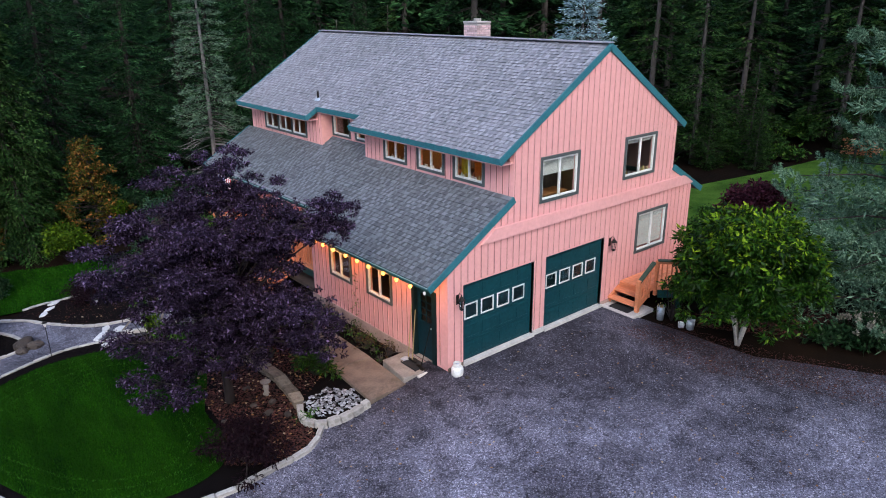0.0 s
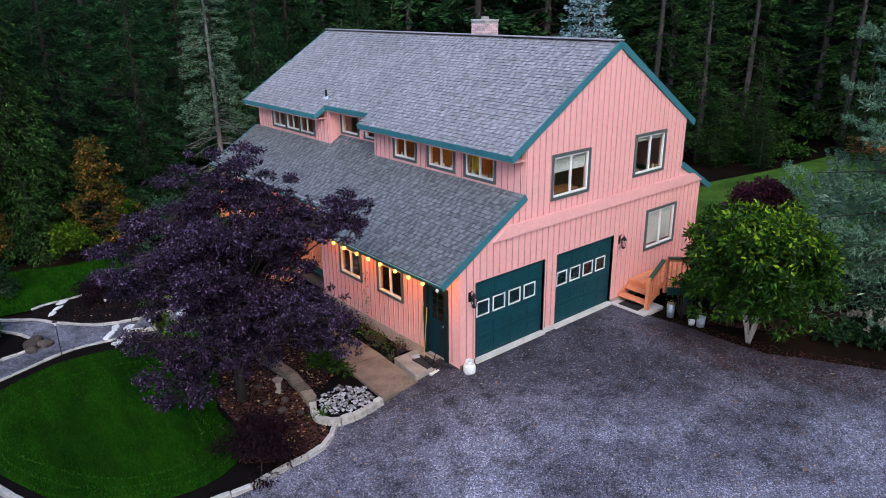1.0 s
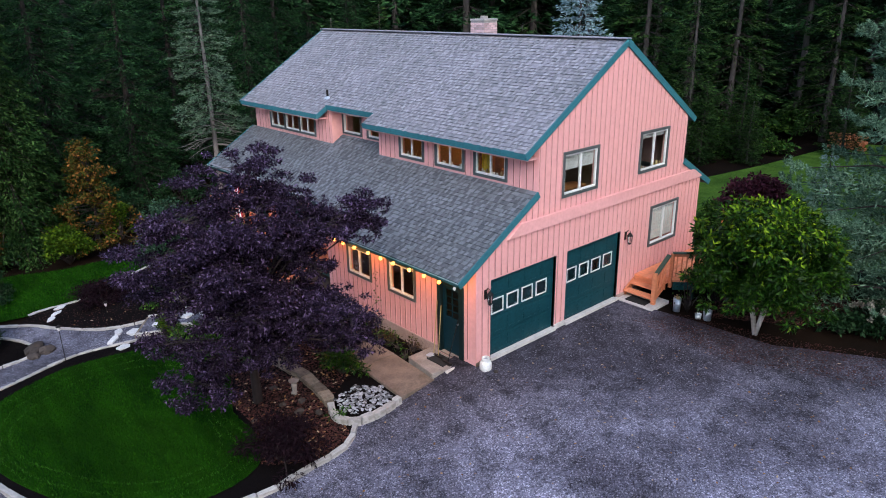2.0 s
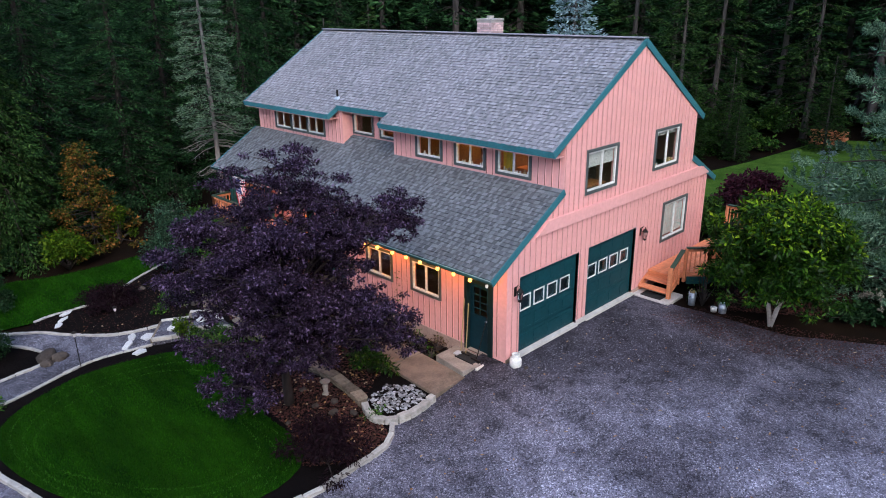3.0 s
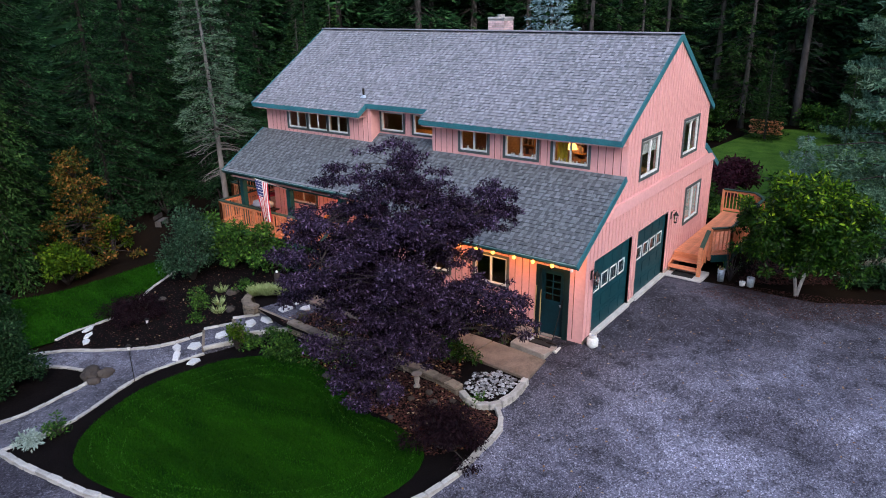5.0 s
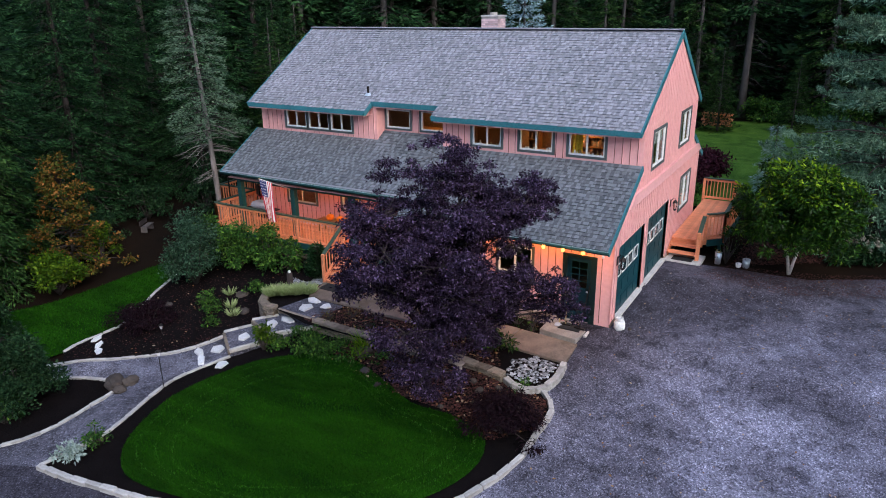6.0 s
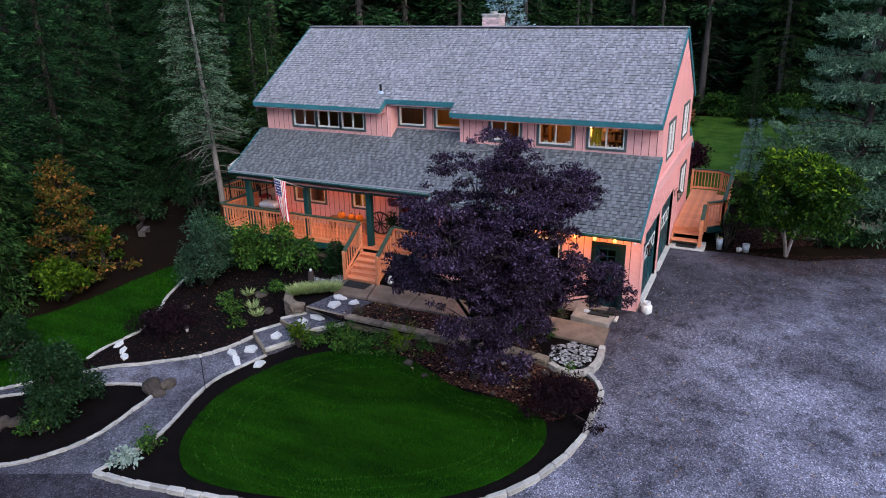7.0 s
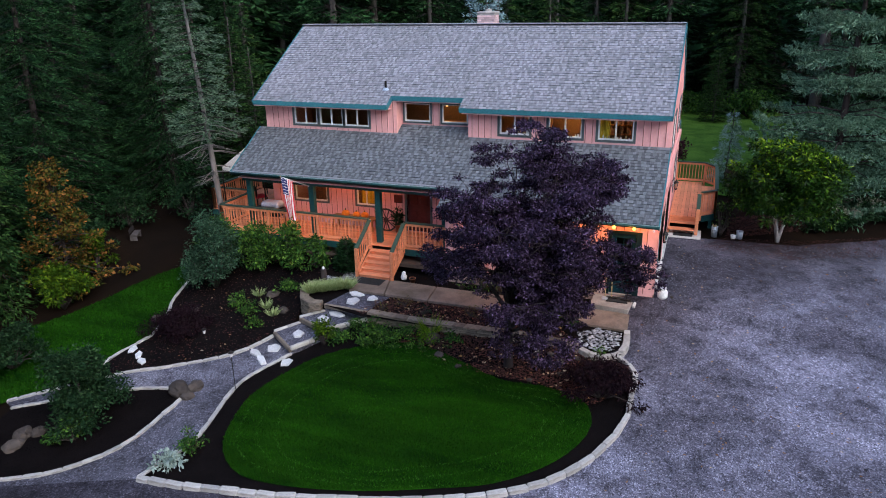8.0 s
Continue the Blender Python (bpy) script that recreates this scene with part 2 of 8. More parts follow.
M_LAWN = lawn_material("mown lawn", (0.003, 0.025, 0.001), (0.016, 0.075, 0.003), (1, 0.22, 1))
M_LAWN2 = lawn_material("rough meadow grass", (0.05, 0.115, 0.015), (0.10, 0.19, 0.027), (0.6, 0.6, 1))
M_BLADE = leafy("grass blade", [(0.0, (0.003, 0.025, 0.001)), (0.6, (0.010, 0.056, 0.002)), (1.0, (0.025, 0.098, 0.004))], 0.7, 1.7, 0.05, (1, 0.16, 1))
M_CLIP = leafy("pale grass clipping", [(0.0, (0.02, 0.08, 0.006)), (1.0, (0.06, 0.16, 0.025))], 0.7)
M_MULCH = surface("dark bark mulch", (0.008, 0.006, 0.0062), (0.004, 0.0031, 0.0034), 45, 2, 0.95, grain=0.9, spec=0.04)
M_FOREST = surface("forest floor litter", (0.014, 0.008, 0.005), (0.006, 0.0045, 0.0035), 20, 0.5, 0.95, grain=0.8, spec=0.04)

# palest stop puts bluish sky highlights into the leaf colour
M_MAPLE = leafy("purple maple leaf", [(0.0, (0.008, 0.0045, 0.010)), (0.5, (0.020, 0.0105, 0.026)), (0.8, (0.048, 0.029, 0.06)), (1.0, (0.16, 0.11, 0.20))], 0.5, 0.9, 0.08)
M_DWARF = leafy("black red maple leaf", [(0.0, (0.006, 0.003, 0.005)), (1.0, (0.019, 0.008, 0.012))], 0.6)
M_FIR = leafy("dark fir needles", [(0.0, (0.004, 0.016, 0.006)), (0.55, (0.012, 0.042, 0.014)), (1.0, (0.048, 0.115, 0.042))], 0.6, 0.9, deep=True)
M_CEDAR = leafy("cedar sprays", [(0.0, (0.006, 0.022, 0.005)), (0.6, (0.018, 0.047, 0.011)), (1.0, (0.058, 0.11, 0.03))], 0.6, 1.1, deep=True)
M_PINE = leafy("blue green pine needles", [(0.0, (0.030, 0.07, 0.042)), (0.5, (0.085, 0.17, 0.105)), (1.0, (0.26, 0.40, 0.27))], 0.6, 0.9)
M_BLUE = leafy("blue spruce needles", [(0.0, (0.14, 0.22, 0.24)), (1.0, (0.36, 0.50, 0.53))], 0.6)
M_LIGHTFIR = leafy("pale sparse fir needles", [(0.0, (0.035, 0.07, 0.04)), (1.0, (0.15, 0.22, 0.14))], 0.6)
M_GREEN = leafy("glossy green leaf", [(0.0, (0.004, 0.016, 0.002)), (0.6, (0.012, 0.044, 0.0035)), (0.92, (0.032, 0.088, 0.006)), (1.0, (0.11, 0.18, 0.012))], 0.45, 1.2, 0.12)
M_RHODO = leafy("rhododendron leaf", [(0.0, (0.010, 0.034, 0.006)), (0.65, (0.034, 0.094, 0.018)), (1.0, (0.12, 0.22, 0.034))], 0.45, 1.6)
M_DARKLEAF = leafy("dark evergreen leaf", [(0.0, (0.006, 0.022, 0.008)), (0.8, (0.020, 0.05, 0.020)), (1.0, (0.05, 0.095, 0.04))], 0.5, 0.9)
M_BLUELEAF = leafy("blue green shrub leaf", [(0.0, (0.010, 0.03, 0.016)), (0.7, (0.035, 0.08, 0.045)), (1.0, (0.09, 0.16, 0.10))], 0.5, 1.6)
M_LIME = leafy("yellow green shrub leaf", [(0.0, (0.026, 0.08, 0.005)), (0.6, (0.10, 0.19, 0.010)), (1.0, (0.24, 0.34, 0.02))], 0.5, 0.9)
# darker copy of the yellow green leaf, with shade put into its colour
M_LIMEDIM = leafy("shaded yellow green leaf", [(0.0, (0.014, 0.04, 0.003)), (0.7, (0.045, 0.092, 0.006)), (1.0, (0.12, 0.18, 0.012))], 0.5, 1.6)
M_ORANGE = leafy("autumn orange leaf", [(0.0, (0.018, 0.034, 0.006)), (0.4, (0.055, 0.06, 0.010)), (0.75, (0.14, 0.075, 0.016)), (1.0, (0.28, 0.115, 0.035))], 0.6, 1.2)
M_SILVER = leafy("silver leaf", [(0.0, (0.16, 0.22, 0.18)), (1.0, (0.36, 0.44, 0.40))], 0.8)
M_STRAW = leafy("pale grass tuft", [(0.0, (0.15, 0.22, 0.07)), (1.0, (0.42, 0.50, 0.24))], 0.8)
M_RED = leafy("wine red maple leaf", [(0.0, (0.025, 0.008, 0.012)), (1.0, (0.10, 0.026, 0.042))], 0.6)
M_DRY = leafy("dry reddish leaf", [(0.0, (0.035, 0.02, 0.012)), (0.6, (0.085, 0.045, 0.025)), (1.0, (0.10, 0.12, 0.03))], 0.7)
M_FADED = leafy("faded flower petal", [(0.0, (0.12, 0.11, 0.09)), (1.0, (0.34, 0.32, 0.26))], 0.8)
M_LITTER = leafy("fallen leaf", [(0.0, (0.10, 0.05, 0.03)), (0.5, (0.28, 0.15, 0.06)), (1.0, (0.45, 0.36, 0.25))], 0.8)


# ---------- mesh helpers ----------
def mesh_of(name, verts, faces, material, smooth=False):
    me = bpy.data.meshes.new(name)
    me.from_pydata([tuple(v) for v in verts], [], [tuple(f) for f in faces])
    me.materials.append(material)
    if smooth:
        me.polygons.foreach_set("use_smooth", [True] * len(me.polygons))
    me.update()
    return me


def part(name, bm, material, parent, label="", smooth=False):
    """Links a bmesh as one mesh object under a thing or a part."""
    me = bpy.data.meshes.new(name)
    bmesh.ops.recalc_face_normals(bm, faces=bm.faces[:])
    bm.to_mesh(me)
    bm.free()
    me.materials.append(material)
    if smooth:
        me.polygons.foreach_set("use_smooth", [True] * len(me.polygons))
    ob = new(name, me)
    ob.parent = parent
    if label:
        ob["label"] = label
    return ob


def piece(name, me, parent, m=None):
    ob = new(name, me)
    ob.parent = parent
    if m is not None:
        ob.matrix_basis = m
    return ob


def thing(name, label, category, group="", at=(0, 0, 0), rz=0.0, kind=""):
    ob = new(name)
    ob.empty_display_size = 0.1
    ob.matrix_basis = pose(*at, 0, 0, rz)
    return tagged(ob, label, category, group, kind)


def box(bm, lo, hi, bevel=0.0):
    """An axis-aligned box, its edges rounded by bevel."""
    lo, hi = Vector(lo), Vector(hi)
    m = Matrix.Translation((lo + hi) / 2) @ Matrix.Diagonal((*(hi - lo), 1))
    got = bmesh.ops.create_cube(bm, size=1.0, matrix=m)
    if bevel:
        edges = list({e for v in got["verts"] for e in v.link_edges})
        bmesh.ops.bevel(bm, geom=edges, offset=bevel, segments=1, affect="EDGES")
    return bm


def boxed(lo, hi, bevel=0.0):
    return box(bmesh.new(), lo, hi, bevel)


def beam(bm, a, b, w, h, up=(0, 0, 1), bevel=0.0):
    """A bar of w by h from a to b."""
    a, b = Vector(a), Vector(b)
    d = b - a
    x = d.normalized()
    y = Vector(up).cross(x)
    y = y.normalized() if y.length > 1e-4 else Vector((1, 0, 0)).cross(x).normalized()
    z = x.cross(y)
    m = Matrix((x, y, z)).transposed().to_4x4()
    m.translation = (a + b) / 2
    got = bmesh.ops.create_cube(bm, size=1.0, matrix=m @ Matrix.Diagonal((d.length, w, h, 1)))
    if bevel:
        edges = list({e for v in got["verts"] for e in v.link_edges})
        bmesh.ops.bevel(bm, geom=edges, offset=bevel, segments=1, affect="EDGES")
    return bm


def lathe(bm, profile, n=16, at=(0, 0, 0)):
    """A turned shape from rows of radius and height."""
    rings = []
    for r, z in profile:
        rings.append([bm.verts.new((at[0] + r * math.cos(2 * math.pi * k / n), at[1] + r * math.sin(2 * math.pi * k / n), at[2] + z)) for k in range(n)])
    for a, b in zip(rings, rings[1:]):
        for k in range(n):
            bm.faces.new((a[k], a[(k + 1) % n], b[(k + 1) % n], b[k]))
    bm.faces.new(rings[0][::-1])
    bm.faces.new(rings[-1])
    return bm


def tube(bm, pts, radii, n=7):
    """A tapered limb along points."""
    pts = [Vector(p) for p in pts]
    rings = []
    for k, p in enumerate(pts):
        d = (pts[min(k + 1, len(pts) - 1)] - pts[max(k - 1, 0)]).normalized()
        a = d.cross(Vector((0.31, 0.95, 0.11))).normalized()
        b = d.cross(a)
        rings.append([bm.verts.new(p + radii[k] * (math.cos(2 * math.pi * j / n) * a + math.sin(2 * math.pi * j / n) * b)) for j in range(n)])
    for r, s in zip(rings, rings[1:]):
        for j in range(n):
            bm.faces.new((r[j], r[(j + 1) % n], s[(j + 1) % n], s[j]))
    bm.faces.new(rings[0][::-1])
    bm.faces.new(rings[-1])
    return bm


def plate(outline, holes, thick, axis):
    """A slab with openings. outline and holes: (u, v) corners. axis 'x': u is y, v is z and the slab goes to +x; axis 'y': u is x, v is z, to +y; 'z': u, v are x, y, downwards."""
    bm = bmesh.new()
    for loop in (outline, *holes):
        vs = [bm.verts.new((u, v, 0)) for u, v in loop]
        for k in range(len(vs)):
            bm.edges.new((vs[k], vs[(k + 1) % len(vs)]))
    bmesh.ops.triangle_fill(bm, use_beauty=True, edges=bm.edges[:])
    got = bmesh.ops.extrude_face_region(bm, geom=bm.faces[:])
    for v in got["geom"]:
        if isinstance(v, bmesh.types.BMVert):
            v.co.z += thick
    for v in bm.verts:
        u, w, d = v.co
        v.co = (d, u, w) if axis == "x" else (u, d, w) if axis == "y" else (u, w, -d)
    bmesh.ops.recalc_face_normals(bm, faces=bm.faces[:])
    return bm


def rect(u0, v0, u1, v1):
    return [(u0, v0), (u1, v0), (u1, v1), (u0, v1)]


def inside(poly, x, y):
    hit = False
    for (x0, y0), (x1, y1) in zip(poly, poly[1:] + poly[:1]):
        if (y0 > y) != (y1 > y) and x < (x1 - x0) * (y - y0) / (y1 - y0) + x0:
            hit = not hit
    return hit


def curve_through(pts, step=0.4, closed=False):
    """Points at even steps along a smooth line through pts."""
    p = [Vector((*q, 0)) for q in pts]
    n = len(p)
    out = []
    for k in range(n if closed else n - 1):
        a = p[(k - 1) % n] if closed or k > 0 else p[k]
        b, c = p[k], p[(k + 1) % n]
        d = p[(k + 2) % n] if closed or k + 2 < n else c
        for j in range(24):
            s = j / 24
            out.append(0.5 * (2 * b + (c - a) * s + (2 * a - 5 * b + 4 * c - d) * s * s + (3 * b - a - 3 * c + d) * s ** 3))
    out.append(p[0] if closed else p[-1])
    res, acc = [out[0]], 0.0
    for a, b in zip(out, out[1:]):
        acc += (b - a).length
        if acc >= step:
            res.append(b)
            acc = 0.0
    if not closed and (out[-1] - res[-1]).length > 0.1:
        res.append(out[-1])
    return [(q.x, q.y) for q in res]


# ---------- the lie of the land ----------
def smooth(a, b, v):
    s = min(max((v - a) / (b - a), 0.0), 1.0)
    return s * s * (3 - 2 * s)


def height(x, y):
    west = max(min(x, 0.0), -17.0)
    north = min(max(y, 0.0), 16.0)
    fall = smooth(0.0, -3.0, x)
    south = max(min(y + 1.5, 0.0), -8.0)
    z = -0.05 - 0.17 * smooth(0.0, -1.0, x) + 0.085 * west - 0.035 * north * fall + 0.03 * south * smooth(-2, 4, x)
    z += 0.13 * smooth(-4.6, -3.5, x) * smooth(-2.6, -3.2, x) * smooth(1.0, 2.5, y) * smooth(9.0, 8.0, y)
    return z - 0.35 * smooth(11, 17, y) * smooth(-3, 1, x)


def draped(name, outline, lift, material, cell=0.6, level=None):
    """A sheet inside an outline that follows the land, lift above it."""
    bm = bmesh.new()
    vs = [bm.verts.new((x, y, 0)) for x, y in outline]
    for k in range(len(vs)):
        bm.edges.new((vs[k], vs[(k + 1) % len(vs)]))
    bmesh.ops.triangle_fill(bm, use_beauty=True, edges=bm.edges[:])
    xs, ys = [p[0] for p in outline], [p[1] for p in outline]
    for lo, hi, no in ((min(xs), max(xs), (1, 0, 0)), (min(ys), max(ys), (0, 1, 0))):
        c = lo + cell
        while c < hi:
            bmesh.ops.bisect_plane(bm, geom=bm.verts[:] + bm.edges[:] + bm.faces[:], plane_co=Vector(no) * c, plane_no=no)
            c += cell
    for v in bm.verts:
        v.co.z = (height(v.co.x, v.co.y) if level is None else level) + lift
    for f in bm.faces:
        f.normal_update()
        if f.normal.z < 0:
            f.normal_flip()
    me = bpy.data.meshes.new(name)
    bm.to_mesh(me)
    bm.free()
    me.materials.append(material)
    return new(name, me)


def scatter(outline, count, rng):
    xs, ys = [p[0] for p in outline], [p[1] for p in outline]
    out = []
    while len(out) < count:
        x, y = rng.uniform(min(xs), max(xs)), rng.uniform(min(ys), max(ys))
        if inside(outline, x, y):
            out.append((x, y))
    return out


def blades(pos, along, width_dir, length, width, fold=0.0):
    """Diamond-shaped leaves: arrays of root, direction, side direction, length and width. Gives verts and faces."""
    n = len(pos)
    L, W = length[:, None], width[:, None]
    nrm = np.cross(along, width_dir)
    v = np.empty((n, 4, 3))
    v[:, 0] = pos
    v[:, 1] = pos + along * L * 0.45 + width_dir * W * 0.5 + nrm * W * fold
    v[:, 2] = pos + along * L
    v[:, 3] = pos + along * L * 0.45 - width_dir * W * 0.5 + nrm * W * fold
    f = np.arange(n * 4).reshape(n, 4)
    return v.reshape(-1, 3), f


def unit(a):
    return a / np.maximum(np.linalg.norm(a, axis=-1, keepdims=True), 1e-6)


def blade_mesh(name, pos, along, side, length, width, material, fold=0.15):
    v, f = blades(pos, along, side, length, width, fold)
    me = bpy.data.meshes.new(name)
    n = len(f)
    me.vertices.add(len(v))
    me.vertices.foreach_set("co", v.astype(np.float32).ravel())
    me.loops.add(n * 4)
    me.loops.foreach_set("vertex_index", f.astype(np.int32).ravel())
    me.polygons.add(n)
    me.polygons.foreach_set("loop_start", (np.arange(n) * 4).astype(np.int32))
    me.materials.append(material)
    me.update(calc_edges=True)
    return me


def clump_leaves(rng, clusters, density, size, droop=0.4, shell=0.45):
    """Leaves in layered clumps. clusters: rows of centre x, y, z and radii. density: leaves in each cubic metre of clump skin."""
    P, A = [], []
    for cx, cy, cz, rx, ry, rz in clusters:
        n = int(density * (rx * ry + rx * rz + ry * rz))
        d = unit(rng.normal(size=(n, 3)))
        r = (shell + (1 - shell) * rng.random(n) ** 0.6)[:, None]
        wob = 1 + 0.28 * np.sin(5 * d[:, :1] + cx * 3) * np.cos(4 * d[:, 1:2] + cy * 2) + 0.15 * np.sin(9 * d[:, 2:3] + cz)
        p = np.array((cx, cy, cz)) + d * r * wob * np.array((rx, ry, rz))
        a = unit(d * np.array((1, 1, 0.5)) + rng.normal(size=(n, 3)) * 0.7 + np.array((0, 0, -droop)))
        P.append(p)
        A.append(a)
    P, A = np.concatenate(P), np.concatenate(A)
    S = unit(np.cross(A, unit(rng.normal(size=A.shape) + np.array((0, 0, 1.2)))))
    L = size * rng.uniform(0.7, 1.4, len(P))
    return P, A, S, L


# ---------- ground, drive, lawn, beds, paths ----------
def ground_sheet():
    xs = sorted({*np.round(np.arange(-26, 46, 1.0), 2), *range(-400, -26, 34), *range(46, 420, 34)})
    ys = sorted({*np.round(np.arange(-30, 62, 1.0), 2), *range(-400, -30, 37), *range(62, 440, 34)})
    verts = [(x, y, height(x, y) - 0.05 - (0.35 if -3.6 < x < 1.5 and 0.6 < y < 10.4 else 0)) for x in xs for y in ys]
    n = len(ys)
    faces = [(i * n + j, (i + 1) * n + j, (i + 1) * n + j + 1, i * n + j + 1) for i in range(len(xs) - 1) for j in range(n - 1)]
    return tagged(new("ground", mesh_of("ground", verts, faces, M_FOREST, True)), "brown forest floor covered with needles and litter", "ground", kind="structure")


ground_sheet()

# outlines of the garden, in plan
OUTER = curve_through([(-3.35, 0.6), (-3.56, 0.36), (-3.9, 0.1), (-4.3, 0.03), (-5.0, 0.06), (-5.75, 0.05), (-6.5, 0.22), (-7.3, 0.55), (-8.04, 1.04), (-8.51, 1.53), (-8.97, 2.23), (-9.3, 2.95), (-9.75, 4.3), (-10.07, 5.78), (-10.3, 6.75), (-10.47, 8.1), (-10.6, 9.1), (-10.66, 10.15)], 0.42)
PATH_IN = curve_through([(-10.66, 10.15), (-10.09, 9.98), (-9.31, 9.73), (-8.45, 9.85), (-7.5, 10.05), (-6.75, 10.1), (-6.2, 9.93), (-5.65, 9.68), (-5.24, 9.5)], 0.42)
BED_TIP = curve_through([(-12.4, 15.0), (-11.5, 13.13), (-11.17, 12.46), (-10.72, 11.93), (-10.09, 11.47), (-9.39, 11.27), (-8.61, 11.25), (-8.03, 11.22), (-7.68, 11.3)], 0.42)
BED_BACK = curve_through([(-7.55, 11.75), (-7.72, 12.55), (-7.92, 13.04), (-8.42, 14.02), (-9.4, 15.6)], 0.42)
PATH_OUT = curve_through([(-4.47, 10.6), (-5.32, 10.98), (-5.82, 11.4), (-6.26, 12.04), (-6.75, 12.83), (-7.21, 13.73), (-7.75, 14.32), (-8.46, 15.22), (-9.19, 16.02)], 0.42)
FAR_EDGE = curve_through([(-7.1, 14.75), (-6.42, 14.77), (-5.74, 14.58), (-5.29, 14.51), (-4.22, 14.88), (-3.15, 15.52), (-2.34, 15.76), (-1.85, 15.85)], 0.42)

drive_outline = [(-26, -30), (24, -30), (12, -12), (8.6, -7.5), (7.8, -6.2), (7.24, -5.3), (6.75, -4.6), (6.6, -3.6), (6.5, -2.4), (6.3, -1.2), (6.3, 0.0), (0.0, 0.0), (0.0, 0.8), (-0.9, 0.95), (-2.3, 1.0), (-3.0, 0.95), (-3.35, 0.5)] + OUTER[2:] + [(-10.3, 11.3), (-10.75, 11.85), (-11.5, 13.1), (-12.4, 15.0), (-16, 22), (-26, 26)]
tagged(draped("driveway", drive_outline, -0.008, M_GRAVEL, 1.0), "blue-grey crushed gravel driveway with damp dark patches", "driveway", kind="structure")
path_outline = PATH_IN + [(-5.1, 9.5), (-4.45, 10.5)] + PATH_OUT + BED_BACK[::-1] + BED_TIP[::-1]
tagged(draped("footpath", path_outline, 0.012, M_PATHGRAVEL, 0.6), "grey fine gravel garden path between stone edging", "path", kind="structure")
bed_outline = OUTER + PATH_IN[1:] + [(-5.0, 9.3), (-4.1, 8.85), (-3.25, 8.1), (-3.3, 6.5), (-3.25, 4.0), (-3.35, 1.7)]
tagged(draped("planting_bed", bed_outline, 0.022, M_MULCH, 0.6), "dark mulched planting bed round the front lawn", "garden bed", kind="structure")
tip_outline = BED_TIP + BED_BACK
tagged(draped("planting_bed", tip_outline, 0.022, M_MULCH, 0.6), "dark mulched bed in the fork of the path", "garden bed", kind="structure")
long_outline = FAR_EDGE + [(0.5, 16.6), (0.9, 10.0), (-1.2, 10.2), (-2.5, 10.75), (-3.6, 10.45)] + PATH_OUT[:12]
tagged(draped("planting_bed", long_outline, 0.03, M_MULCH, 0.6), "dark mulched shrub bed below the front porch", "garden bed", kind="structure")
LAWN = curve_through([(-9.1, 9.0), (-9.7, 8.42), (-10.0, 7.68), (-9.95, 6.42), (-9.66, 4.96), (-9.22, 3.62), (-8.79, 2.52), (-8.09, 1.63), (-7.3, 1.06), (-6.46, 0.8), (-5.72, 0.95), (-5.3, 1.4), (-5.1, 2.3), (-5.06, 3.37), (-4.5, 4.6), (-4.1, 5.8), (-4.15, 6.9), (-4.5, 7.8), (-5.19, 8.6), (-6.13, 9.12), (-7.27, 9.45), (-8.3, 9.3)], 0.35, True)[:-1]
tagged(draped("lawn", LAWN, 0.045, M_LAWN, 0.5), "mown dark green front lawn with mowing streaks", "lawn", kind="structure")
far_lawn = FAR_EDGE + [(-1.1, 16.7), (-1.6, 17.2), (-2.6, 17.8), (-3.7, 18.0), (-5.0, 18.4), (-5.7, 18.8), (-6.45, 19.4), (-9.5, 20.6), (-15, 22.5), (-11.5, 17.6), (-7.9, 15.1)]
tagged(draped("lawn", far_lawn, 0.02, M_LAWN, 0.7), "strip of green lawn along the forest edge", "lawn", kind="structure")
back_lawn = [(15.0, -16), (11.6, -9.2), (12.6, -7.4), (14.6, -4.6), (12.9, -2.3), (13.5, 0.5), (14, 5.2), (20, 6.2), (27, 5.0), (37, 4.0), (41, -6), (36, -16)]
tagged(draped("lawn", back_lawn, 0.03, M_LAWN2, 1.5), "rough green back meadow behind the house", "lawn", kind="structure")
TERRACE = [(-3.4, 0.8), (-3.1, 0.58), (-2.3, 0.55), (-0.9, 0.5), (0.0, 0.5), (0.0, 6.6), (0.9, 6.6), (0.9, 9.9), (-1.2, 10.2), (-2.55, 10.5), (-3.1, 9.6), (-3.45, 8.2), (-3.45, 6.0), (-3.2, 4.0), (-3.2, 1.9)]
tagged(draped("planting_bed", TERRACE, 0.0, M_MULCH, 0.8, -0.36), "raised mulch bed between the stone wall and the house", "garden bed", kind="structure")


